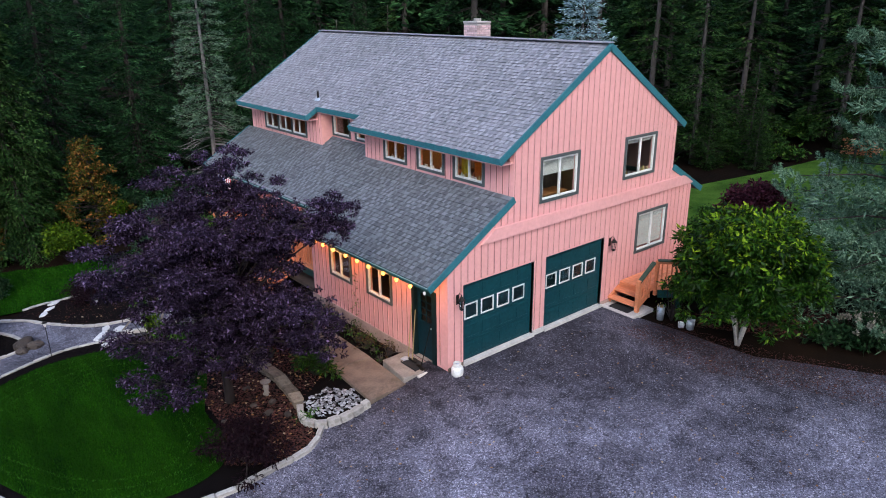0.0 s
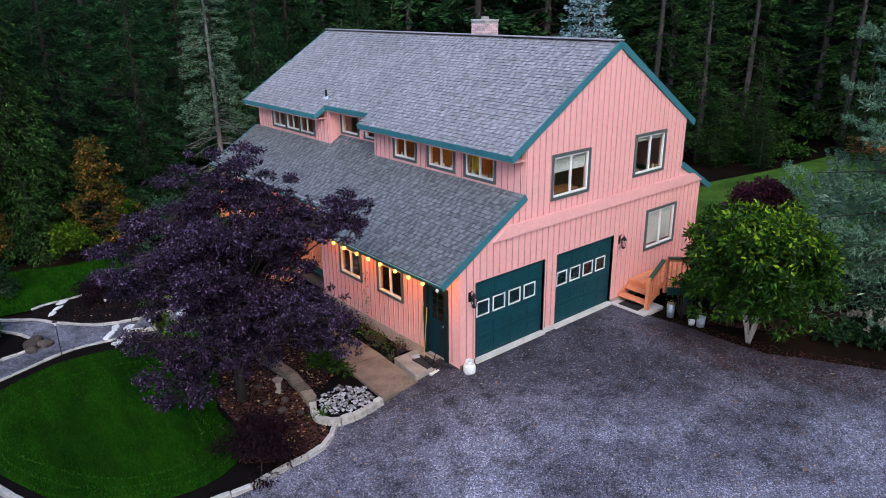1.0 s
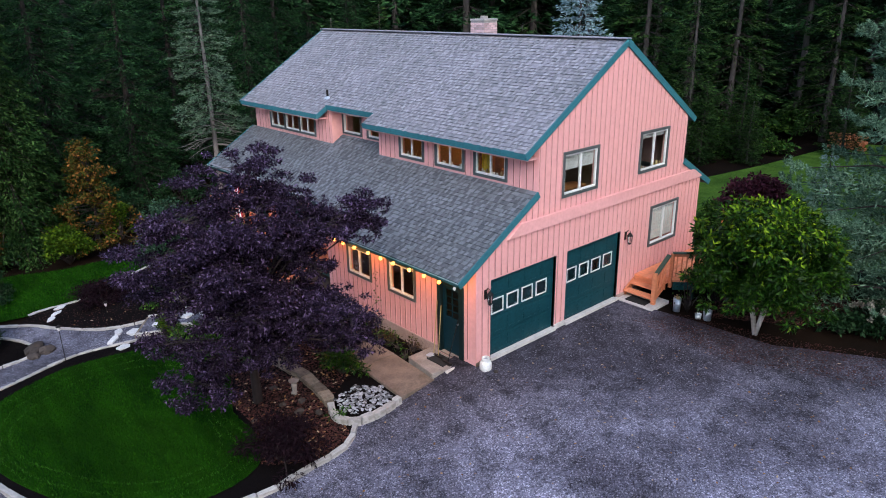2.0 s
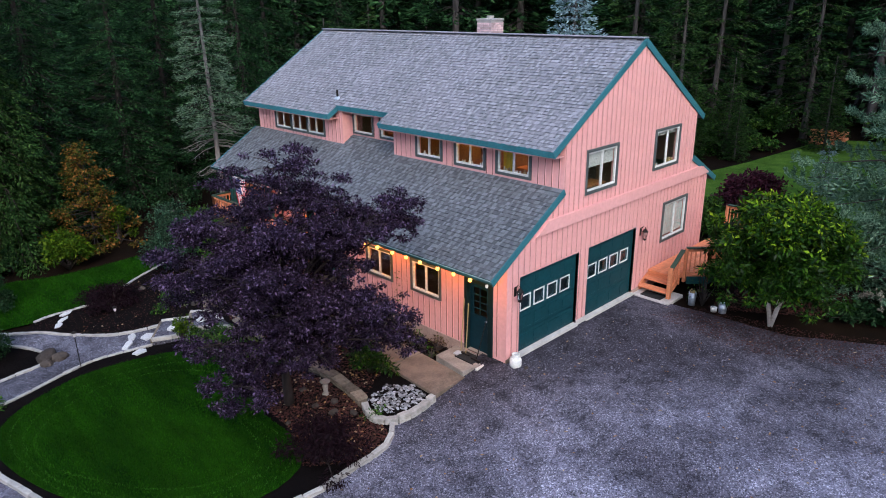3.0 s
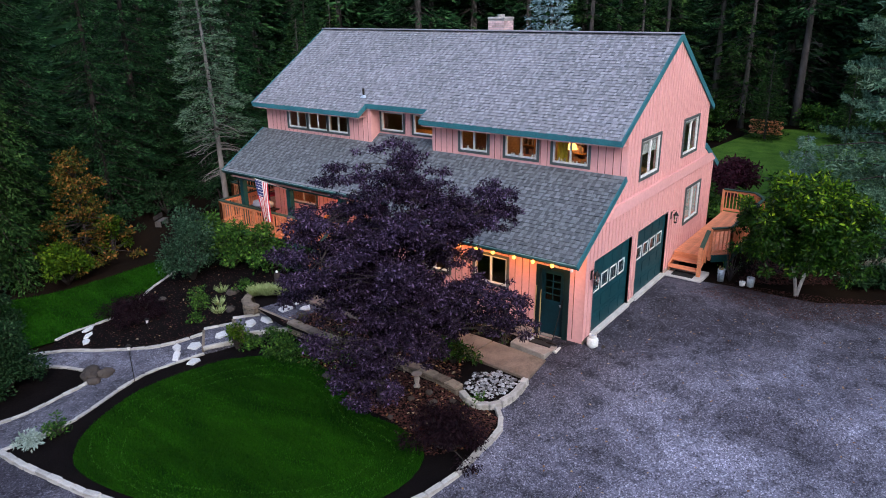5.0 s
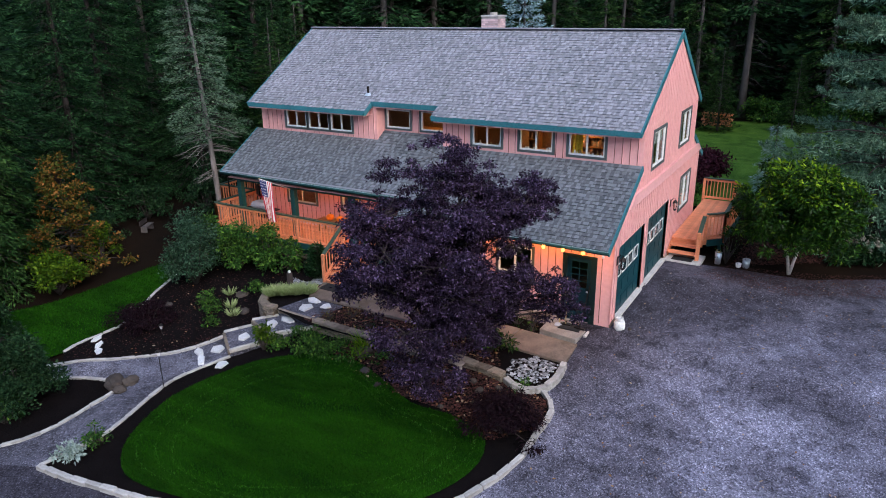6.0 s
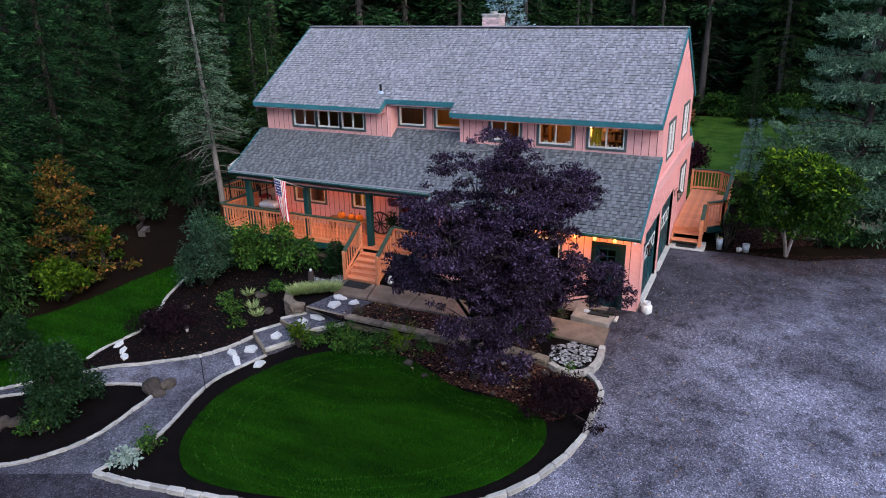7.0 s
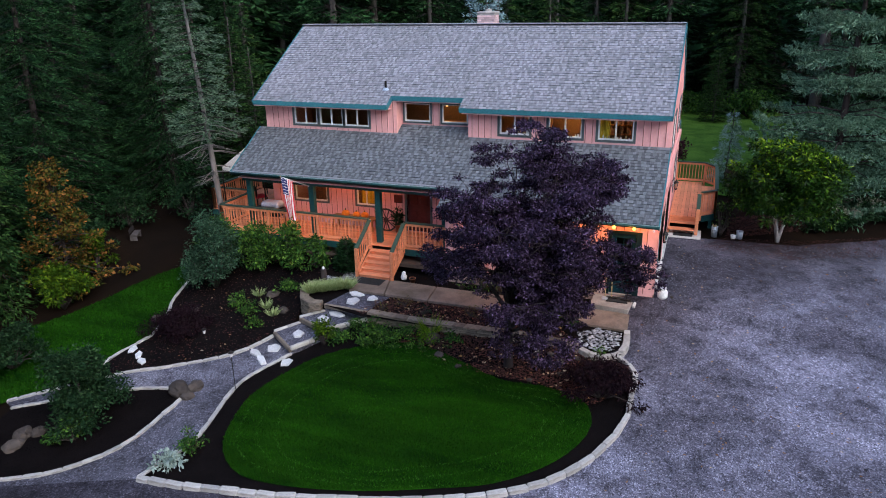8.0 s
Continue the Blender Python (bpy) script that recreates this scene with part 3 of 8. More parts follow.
def edging(name, line, label, w=0.105, h=0.1, rng=random.Random(5), gap=0.02):
    """A row of blocks laid end to end; each block is a piece."""
    top = thing(name, label, "garden edging", "stone edging of the beds", kind="structure")
    shapes = []
    for k in range(5):
        bm = boxed((-0.5, -0.5, -0.5), (0.5, 0.5, 0.5), 0.09)
        for v in bm.verts:
            v.co += Vector((rng.uniform(-1, 1), rng.uniform(-1, 1), rng.uniform(-1, 1))) * 0.035
        me = bpy.data.meshes.new("edging_block")
        bm.to_mesh(me)
        bm.free()
        me.materials.append(M_EDGE)
        shapes.append(me)
    for (x0, y0), (x1, y1) in zip(line, line[1:]):
        L = math.hypot(x1 - x0, y1 - y0)
        if L < 0.08:
            continue
        cx, cy = (x0 + x1) / 2, (y0 + y1) / 2
        hh = h * rng.uniform(0.9, 1.12)
        ww = w * rng.uniform(0.88, 1.12)
        z = height(cx, cy) + hh / 2 - 0.03
        slope = math.atan2(height(x1, y1) - height(x0, y0), L)
        m = Matrix.Translation((cx, cy, z)) @ Euler((rng.uniform(-0.05, 0.05), -slope + rng.uniform(-0.03, 0.03), math.atan2(y1 - y0, x1 - x0) + rng.uniform(-0.05, 0.05))).to_matrix().to_4x4()
        piece("edging_block", rng.choice(shapes), top, m @ Matrix.Diagonal((L - gap + 0.012, ww, hh, 1)))
    return top


edging("stone_edging", OUTER, "cream concrete block edging along the gravel drive", 0.14, 0.125)
edging("stone_edging", PATH_IN, "cream concrete block edging between path and lawn bed")
edging("stone_edging", BED_TIP, "cream concrete block edging round the path fork bed")
edging("stone_edging", BED_BACK, "cream concrete block edging behind the path fork bed")
edging("stone_edging", PATH_OUT, "cream concrete block edging along the garden path")
edging("stone_edging", FAR_EDGE, "cream concrete block edging between shrub bed and lawn")


def ledge_wall(line, base, top_z, label, rng, cap=True, depth=0.26):
    """A dry wall of flat stones in courses, with longer cap stones."""
    top = thing("retaining_wall", label, "stone wall", kind="structure")
    shapes = []
    for k in range(6):
        bm = boxed((-0.5, -0.5, -0.5), (0.5, 0.5, 0.5), 0.08)
        for v in bm.verts:
            v.co += Vector((rng.uniform(-1, 1), rng.uniform(-1, 1), rng.uniform(-1, 1))) * 0.05
        me = bpy.data.meshes.new("wall_stone")
        bm.to_mesh(me)
        bm.free()
        me.materials.append(M_WALLSTONE)
        shapes.append(me)
    for (x0, y0), (x1, y1) in zip(line, line[1:]):
        L = math.hypot(x1 - x0, y1 - y0)
        a = math.atan2(y1 - y0, x1 - x0)
        t = 0.0
        ground_z = min(height(x0, y0), height(x1, y1)) if base is None else base
        n = max(2, round((top_z - ground_z) / 0.08))
        dz = (top_z - ground_z) / n
        for c in range(n):
            last = c == n - 1 and cap
            t = -rng.uniform(0, 0.1)
            while t < L - 0.03:
                w = rng.uniform(0.38, 0.6) if last else rng.uniform(0.16, 0.42)
                w = min(w, L - t + 0.03)
                s = (t + w / 2) / L
                d = depth * (1.12 if last else rng.uniform(0.9, 1.05))
                m = Matrix.Translation((x0 + (x1 - x0) * s, y0 + (y1 - y0) * s, ground_z + dz * (c + 0.5))) @ Euler((0, rng.uniform(-0.02, 0.02), a + rng.uniform(-0.04, 0.04))).to_matrix().to_4x4()
                piece("wall_stone", rng.choice(shapes), top, m @ Matrix.Diagonal((w - 0.012, d, dz - 0.008, 1)))
                t += w
    return top


ledge_wall([(-3.35, 1.68), (-3.16, 3.05), (-3.2, 4.0), (-3.24, 5.3), (-3.26, 6.2), (-3.24, 7.1), (-3.18, 8.0)], None, -0.27, "low dry-stacked grey stone retaining wall beside the walk", random.Random(11))
ledge_wall([(-3.08, 9.72), (-3.12, 10.05), (-2.9, 10.42), (-2.4, 10.72), (-1.7, 10.8)], None, -0.26, "curved dry-stacked stone wall below pale grasses", random.Random(12))
edging("stone_edging", curve_through([(-3.37, 1.6), (-3.56, 1.15), (-3.48, 0.75), (-3.2, 0.52), (-2.75, 0.44), (-2.1, 0.5)], 0.3), "cream block edging round a bed of pale cobbles", 0.17, 0.2)


def slabs():
    walk_top = tagged(new("pavement"), "brown stained concrete front walk in long slabs", "pavement", kind="structure")
    rng = random.Random(3)
    cells = [((-2.05, 0.5), (-0.92, 0.56), (-0.8, 2.3), (-1.92, 2.4)), ((-1.92, 2.43), (-0.8, 2.33), (-0.76, 4.4), (-1.9, 4.5)),
             ((-1.9, 4.53), (-0.76, 4.43), (-0.76, 6.72), (-1.9, 6.6)), ((-1.9, 6.63), (-0.76, 6.75), (-0.7, 8.42), (-1.86, 8.1)),
             ((-1.86, 8.13), (-0.7, 8.45), (-0.66, 9.7), (-1.9, 9.35))]
    for c in cells:
        bm = plate(list(c), [], 0.16, "z")
        for v in bm.verts:
            v.co.z += -0.28 if c[0][1] > 0.6 else -0.29
        bmesh.ops.bevel(bm, geom=bm.edges[:], offset=0.012, segments=1, affect="EDGES")
        part("slab", bm, M_CONC, walk_top)
    step = plate([(-0.95, 0.62), (-0.12, 0.5), (-0.0, 0.5), (-0.0, 1.75), (-0.8, 1.75)], [], 0.25, "z")
    for v in step.verts:
        v.co.z += -0.15
    bmesh.ops.bevel(step, geom=step.edges[:], offset=0.015, segments=1, affect="EDGES")
    part("doorstep", step, M_STEP, walk_top, "raised concrete doorstep with a pale edge")
    part("doorstep_edge", beam(bmesh.new(), (-0.6, 0.49, -0.2), (0.0, 0.45, -0.17), 0.09, 0.08, bevel=0.015), M_SLAB, walk_top, "pale concrete edge of the doorstep")


slabs()


def stone_shape(rng, flat, n=7):
    """A flat stone with an uneven outline."""
    bm = bmesh.new()
    pts = []
    for k in range(n):
        a = 2 * math.pi * k / n + rng.uniform(-0.2, 0.2)
        r = 0.5 * rng.uniform(0.75, 1.1)
        pts.append((r * math.cos(a), r * math.sin(a)))
    lo = [bm.verts.new((x, y, 0)) for x, y in pts]
    hi = [bm.verts.new((x * 0.93, y * 0.93, flat)) for x, y in pts]
    bm.faces.new(lo[::-1])
    bm.faces.new(hi)
    for k in range(n):
        bm.faces.new((lo[k], lo[(k + 1) % n], hi[(k + 1) % n], hi[k]))
    return bm


def flagstone(x, y, w, d, rz, z=None):
    rng = random.Random(int(x * 91 + y * 37))
    bm = stone_shape(rng, 0.05, 5)
    for v in bm.verts:
        v.co.x, v.co.y = v.co.x * w, v.co.y * d
    ob = part("stepping_stone", bm, M_FLAG, None)
    ob.matrix_basis = pose(x, y, (height(x, y) if z is None else z) + 0.012, 0, 0, rz)
    tagged(ob, "pale flat flagstone stepping stone set in the ground", "stepping stone", "stepping stones of the garden")


for row in ((-5.42, 10.62, 0.62, 0.28, 60), (-5.09, 10.2, 0.52, 0.44, 20), (-5.66, 9.4, 0.5, 0.36, 10), (-5.72, 10.2, 0.75, 0.26, 50), (-6.15, 14.48, 0.55, 0.3, 20), (-6.37, 14.06, 0.5, 0.28, 40), (-6.63, 13.7, 0.52, 0.3, 60)):
    flagstone(*row)
for row in ((-4.45, 9.75, 0.62, 0.42, 30, -0.78), (-3.62, 9.36, 0.6, 0.42, 35, -0.6), (-3.2, 9.1, 0.75, 0.36, 80, -0.6), (-2.6, 8.85, 0.62, 0.5, 0, -0.345), (-2.1, 9.0, 0.7, 0.36, 80, -0.345), (-2.25, 8.35, 0.4, 0.35, 0, -0.345)):
    flagstone(*row)


def path_steps():
    """Two broad gravel treads with timber-like stone risers that lead up to the walk."""
    for k, (pts, z) in enumerate((([(-5.24, 9.52), (-4.47, 10.56), (-3.68, 10.14), (-4.17, 8.99)], -0.78), ([(-4.17, 8.99), (-3.68, 10.14), (-3.02, 9.64), (-3.1, 8.1)], -0.6), ([(-3.1, 8.1), (-3.02, 9.64), (-1.92, 9.36), (-1.9, 7.9)], -0.345))):
        bm = plate(pts, [], 0.5, "z")
        for v in bm.verts:
            v.co.z += z
        bmesh.ops.bevel(bm, geom=[e for e in bm.edges if abs(e.verts[0].co.z - e.verts[1].co.z) < 0.01], offset=0.015, segments=1, affect="EDGES")
        ob = part("garden_step", bm, M_PATHGRAVEL, None)
        tagged(ob, "broad gravel garden step up to the front walk", "step", "garden steps", kind="structure")
        for n, (a, b) in enumerate(((pts[0], pts[3]), (pts[1], pts[2])) if k < 2 else ()):
            rng = random.Random(k * 7 + n)
            line = [(a[0] + (b[0] - a[0]) * s, a[1] + (b[1] - a[1]) * s) for s in (0, 0.5, 1)]
            for (x0, y0), (x1, y1) in zip(line, line[1:]):
                bm = beam(bmesh.new(), (x0, y0, z - 0.015), (x1, y1, z - 0.015), 0.11, 0.13, bevel=0.02)
                part("kerb_stone", bm, M_EDGE, ob)
        bm = beam(bmesh.new(), (*pts[0], z - 0.07), (*pts[1], z - 0.07), 0.1, 0.15, bevel=0.02)
        part("riser_stone", bm, M_WALLSTONE, ob)


path_steps()

# ---------- the house ----------
SLOPE_U, SLOPE_L = 0.628, 0.612
RIDGE_X, RIDGE_Z = 5.75, 7.70
EAVE_X = 1.72
RECESS_X = 2.62
LOW_EAVE, PORCH_EAVE, PORCH_TOP = -0.57, 0.12, 2.75
Y_END = 14.72
house = thing("house", "two-storey salmon-pink board-and-batten house with grey shingle roof", "house")


def upper_z(x):
    return RIDGE_Z - SLOPE_U * abs(x - RIDGE_X)


def lower_z(x):
    return 4.11 + (x - 2.19) * SLOPE_L


W_GABLE = {"w1": (3.24, 3.84, 4.66, 4.91), "w2": (6.84, 3.88, 8.25, 4.98), "w3": (7.73, 1.36, 9.2, 2.54)}
G1, G2 = (0.52, 0.02, 3.06, 2.16), (3.56, 0.02, 6.08, 2.16)
T = 0.14
d = 0.16
gable_outline = [(0, -0.6), (10.55, -0.6), (10.55, 3.12), (9.4, 3.72), (9.4, upper_z(9.4) - d), (RIDGE_X, RIDGE_Z - d), (2.2, upper_z(2.2) - d), (2.2, lower_z(2.2) - d), (0, lower_z(0) - d)]
opens = [rect(*W_GABLE[k]) for k in ("w1", "w2", "w3")] + [rect(*G1), rect(*G2)]
wall_s = part("wall", plate(gable_outline, opens, T, "y"), M_SIDING, house, "gable wall of salmon board and batten")
FW = [(2.38, 1.06, 3.46, 1.9), (4.38, 1.06, 5.44, 1.86)]
front_open = [rect(*r) for r in FW] + [rect(0.48, -0.1, 1.38, 1.93)]
wall_f = part("wall", plate(rect(0.14, -0.6, 6.6, lower_z(0) - d), front_open, T, "x"), M_SIDING, house, "front garage wall of salmon board and batten")
UPW = [(1.12, 4.26, 2.23, 4.93), (2.75, 4.27, 3.84, 4.93), (4.48, 4.28, 5.5, 4.93)]
UPN = [(10.38, 4.3, 11.34, 4.94), (11.43, 4.3, 12.38, 4.94), (12.49, 4.3, 13.46, 4.94)]
for y0, y1, wins in ((0.14, 6.62, UPW), (9.28, Y_END - 0.14, UPN)):
    bm = plate(rect(y0, 3.5, y1, upper_z(2.2) - d), [rect(*r) for r in wins], T, "x")
    for v in bm.verts:
        v.co.x += 2.2
    part("wall", bm, M_SIDING, house, "upper front wall of salmon board and batten")
UPJ = [(6.77, 4.5, 7.72, 5.14), (8.16, 4.5, 9.15, 5.14)]
bm = plate(rect(6.62, 3.9, 9.28, upper_z(RECESS_X) - d), [rect(*r) for r in UPJ], T, "x")
for v in bm.verts:
    v.co.x += RECESS_X
part("wall", bm, M_SIDING, house, "recessed upper wall of salmon board and batten")
for y in (6.48, 9.28):
    bm = plate([(2.34, 3.6), (RECESS_X + T, 3.9), (RECESS_X + T, 5.5), (2.34, 5.35)], [], T, "y")
    for v in bm.verts:
        v.co.y += y
    part("wall", bm, M_SIDING, house)
bm = plate([(0.0, -0.9), (10.55, -0.9), (10.55, 3.12), (9.4, 3.72), (9.4, upper_z(9.4) - d), (RIDGE_X, RIDGE_Z - d), (2.2, upper_z(2.2) - d), (2.2, -0.9)][1:], [], T, "y")
for v in bm.verts:
    v.co.y += Y_END - 0.14
part("wall", bm, M_SIDING, house)
PW = [(10.24, 1.35, 11.04, 2.06), (12.3, 1.35, 13.7, 2.1)]
bm = plate(rect(6.74, -0.3, Y_END - 0.14, 3.5), [rect(*r) for r in PW] + [rect(8.06, 0.5, 9.0, 2.5)], T, "x")
for v in bm.verts:
    v.co.x += 2.2
part("wall", bm, M_SIDING, house, "porch wall of salmon board and batten")
bm = plate([(0.14, -0.9), (2.34, -0.9), (2.34, 3.7), (0.14, lower_z(0.14) - d)], [], T, "y")
for v in bm.verts:
    v.co.y += 6.6
part("wall", bm, M_SIDING, house)
for x0, z1 in ((10.41, 3.1), (9.26, upper_z(9.4) - d)):
    bm = plate(rect(0.14, -0.6 if z1 < 4 else 3.6, Y_END - 0.14, z1), [], T, "x")
    for v in bm.verts:
        v.co.x += x0
    part("wall", bm, M_SIDING, house)
for lo, hi in (((2.36, 0.16, 2.74), (9.2, Y_END - 0.16, 2.98)), ((0.16, 0.16, -0.12), (10.3, Y_END - 0.16, 0.0))):
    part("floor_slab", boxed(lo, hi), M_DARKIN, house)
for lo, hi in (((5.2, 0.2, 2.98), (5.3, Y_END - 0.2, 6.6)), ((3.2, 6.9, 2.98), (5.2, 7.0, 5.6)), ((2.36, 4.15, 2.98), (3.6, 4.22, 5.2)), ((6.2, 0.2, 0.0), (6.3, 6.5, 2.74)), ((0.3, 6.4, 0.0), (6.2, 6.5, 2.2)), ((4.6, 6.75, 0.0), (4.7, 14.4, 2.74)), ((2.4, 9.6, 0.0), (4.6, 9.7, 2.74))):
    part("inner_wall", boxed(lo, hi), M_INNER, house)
# added dark partition that keeps the lamp glow off the gable window
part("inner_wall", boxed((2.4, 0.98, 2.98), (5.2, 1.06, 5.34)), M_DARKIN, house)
part("ceiling_panel", boxed((2.4, 0.2, 5.35), (9.2, Y_END - 0.2, 5.42)), M_INNER, house)
# foundation
part("foundation", boxed((-0.03, 1.4, -0.7), (0.0, 6.7, 0.02), 0.01), M_FOOT, house, "pinkish concrete footing below the siding")
part("foundation", boxed((-0.02, -0.03, -0.4), (0.5, 0.0, 0.06), 0.01), M_CONC, house)
part("foundation", boxed((3.08, -0.03, -0.4), (3.54, 0.0, 0.1), 0.01), M_SLAB, house)
part("foundation", boxed((6.1, -0.03, -0.4), (10.56, 0.0, 0.1), 0.01), M_FOOT, house)
for g in (G1, G2):
    part("threshold", boxed((g[0] - 0.02, -0.08, -0.3), (g[2] + 0.04, 0.1, 0.028), 0.008), M_SLAB, house, "pale concrete door threshold")
# belly band and siding battens
bm = plate([(1.06, 3.11), (10.57, 3.11), (10.57, 3.14), (10.1, 3.40), (9.98, 3.43), (1.54, 3.43)], [], 0.073, "y")
for v in bm.verts:
    v.co.y -= 0.075
part("band_board", bm, M_SIDING, house, "broad salmon trim board across the gable")
part("corner_board", boxed((-0.022, -0.024, 0.04), (0.09, 0.0, lower_z(0) - d - 0.06), 0.004), M_SIDING, house)
part("corner_board", boxed((10.46, -0.024, 0.1), (10.57, 0.0, 3.1), 0.004), M_SIDING, house)


def batten_runs(u, spans_at, blocked):
    """The clear stretches of height at u."""
    runs = []
    for a, b in spans_at(u):
        cuts = sorted((r[1] - 0.1, r[3] + 0.1) for r in blocked if r[0] - 0.1 < u < r[2] + 0.1)
        z = a
        for c0, c1 in cuts:
            if c0 - z > 0.06:
                runs.append((z, min(c0, b)))
            z = max(z, c1)
        if b - z > 0.06:
            runs.append((z, b))
    return [(a, b) for a, b in runs if b > a]


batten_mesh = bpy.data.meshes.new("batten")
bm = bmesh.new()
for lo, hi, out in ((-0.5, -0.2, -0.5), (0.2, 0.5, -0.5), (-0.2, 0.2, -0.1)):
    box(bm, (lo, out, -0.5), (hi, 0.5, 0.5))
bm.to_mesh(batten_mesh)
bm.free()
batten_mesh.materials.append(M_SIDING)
# the middle strip's dark tone paints the shadow line between battens
batten_mesh.materials.append(M_GAPSHADE)
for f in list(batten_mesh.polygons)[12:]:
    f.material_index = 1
STEP = 0.226
BW, BD = 0.045, 0.016
TURN90 = Matrix.Rotation(radians(90), 4, "Z")


def gable_spans(u):
    low = (0.1, 3.105) if 0.9 < u else (0.1, lower_z(u) - d - 0.04)
    spans = [low]
    if u < 2.2:
        if u > 1.0:
            spans = [(0.1, min(3.105, lower_z(u) - d - 0.04))]
            if lower_z(u) - d - 0.04 > 3.5:
                spans.append((3.445, lower_z(u) - d - 0.04))
    elif u < 9.4:
        spans.append((3.445, upper_z(u) - d - 0.04))
    else:
        spans = [(0.1, 3.1)]
    return spans


u = 0.2
while u < 10.45:
    for a, b in batten_runs(u, gable_spans, list(W_GABLE.values()) + [(g[0] + 0.06, -1, g[2] - 0.06, g[3] - 0.04) for g in (G1, G2)]):
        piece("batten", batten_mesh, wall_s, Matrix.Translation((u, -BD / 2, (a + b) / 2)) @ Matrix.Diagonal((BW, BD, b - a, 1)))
    u += STEP
u = 0.3
while u < 6.5:
    for a, b in batten_runs(u, lambda q: [(0.03, lower_z(0) - d)], FW + [(0.42, -1, 1.44, 1.9)]):
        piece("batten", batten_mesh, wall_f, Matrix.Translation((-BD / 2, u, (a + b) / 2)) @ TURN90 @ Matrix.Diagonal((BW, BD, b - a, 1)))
    u += STEP
u = 0.15
while u < Y_END - 0.2:
    recess = 6.62 < u < 9.28
    x = RECESS_X if recess else 2.2
    for a, b in batten_runs(u, lambda q: [((lower_z(x) + 0.01), upper_z(x) - d - 0.05)], UPW + UPN + UPJ):
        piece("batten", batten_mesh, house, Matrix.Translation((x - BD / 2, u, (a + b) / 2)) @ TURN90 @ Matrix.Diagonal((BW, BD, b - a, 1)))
    if u > 6.9:
        for a, b in batten_runs(u, lambda q: [(0.5, 2.9)], PW + [(8.0, 0, 9.06, 2.56)]):
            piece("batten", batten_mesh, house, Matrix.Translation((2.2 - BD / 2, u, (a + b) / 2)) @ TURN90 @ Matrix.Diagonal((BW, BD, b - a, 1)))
    u += STEP


# ---------- roof ----------
def roof_deck(name, rows, label=""):
    """A roof slab from its four or more corners on top; 0.12 thick."""
    bm = bmesh.new()
    vs = [bm.verts.new(p) for p in rows]
    f = bm.faces.new(vs)
    got = bmesh.ops.extrude_face_region(bm, geom=[f])
    for v in got["geom"]:
        if isinstance(v, bmesh.types.BMVert):
            v.co.z -= 0.13
    return part(name, bm, M_SHINGLE_B, house, label)


YS, YN = -0.01, 14.88


def roof_point(x, y, which):
    return (x, y, upper_z(x) if which == "u" else lower_z(x))


deck_u = roof_deck("roof", [roof_point(x, y, "u") for x, y in ((RIDGE_X, YS), (RIDGE_X, YN), (EAVE_X, YN), (EAVE_X, 9.45), (2.14, 9.45), (2.14, 6.75), (EAVE_X, 6.75), (EAVE_X, YS))], "main roof slope of grey architectural shingles")
bm_back = roof_deck("roof", [roof_point(x, y, "u") for x, y in ((RIDGE_X, YS), (9.8, YS), (9.8, YN), (RIDGE_X, YN))])
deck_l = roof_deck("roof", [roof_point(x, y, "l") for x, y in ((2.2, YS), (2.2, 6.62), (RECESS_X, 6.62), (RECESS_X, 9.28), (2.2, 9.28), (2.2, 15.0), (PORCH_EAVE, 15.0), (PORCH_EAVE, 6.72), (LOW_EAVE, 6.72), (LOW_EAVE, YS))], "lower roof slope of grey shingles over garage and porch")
roof_deck("roof", [(9.4, YS, 3.86), (11.2, YS, 2.86), (11.2, YN, 2.86), (9.4, YN, 3.86)])
RAISE = 0.012


def fascia(a, b, h=0.165, w=0.035, name="fascia"):
    part(name, beam(bmesh.new(), a, b, w, h, bevel=0.004), M_TRIM, house)


def eave(x, y0, y1, zf, drop=0.075):
    fascia((x - 0.02, y0, zf(x) - drop), (x - 0.02, y1, zf(x) - drop))


eave(EAVE_X, YS - 0.03, 6.77, upper_z)
eave(EAVE_X, 9.43, YN + 0.03, upper_z)
eave(2.14, 6.75, 9.45, upper_z)
for y in (6.77, 9.43):
    fascia((EAVE_X - 0.02, y, upper_z(EAVE_X) - 0.1), (2.14, y, upper_z(2.14) - 0.1))
for y in (YS - 0.022, YN + 0.018):
    fascia((EAVE_X - 0.04, y, upper_z(EAVE_X - 0.04) - 0.07), (RIDGE_X, y, RIDGE_Z - 0.07), 0.185, 0.036, "rake_board")
    fascia((9.82, y, upper_z(9.82) - 0.07), (RIDGE_X, y, RIDGE_Z - 0.07), 0.185, 0.036, "rake_board")
    fascia((9.38, y, 3.80), (11.22, y, 2.78), 0.185, 0.036, "rake_board")
fascia((LOW_EAVE - 0.04, YS - 0.022, lower_z(LOW_EAVE - 0.04) - 0.07), (2.22, YS - 0.022, lower_z(2.22) - 0.07), 0.185, 0.036, "rake_board")
fascia((PORCH_EAVE - 0.02, 15.018, lower_z(PORCH_EAVE - 0.02) - 0.07), (2.22, 15.018, lower_z(2.22) - 0.07), 0.185, 0.036, "rake_board")
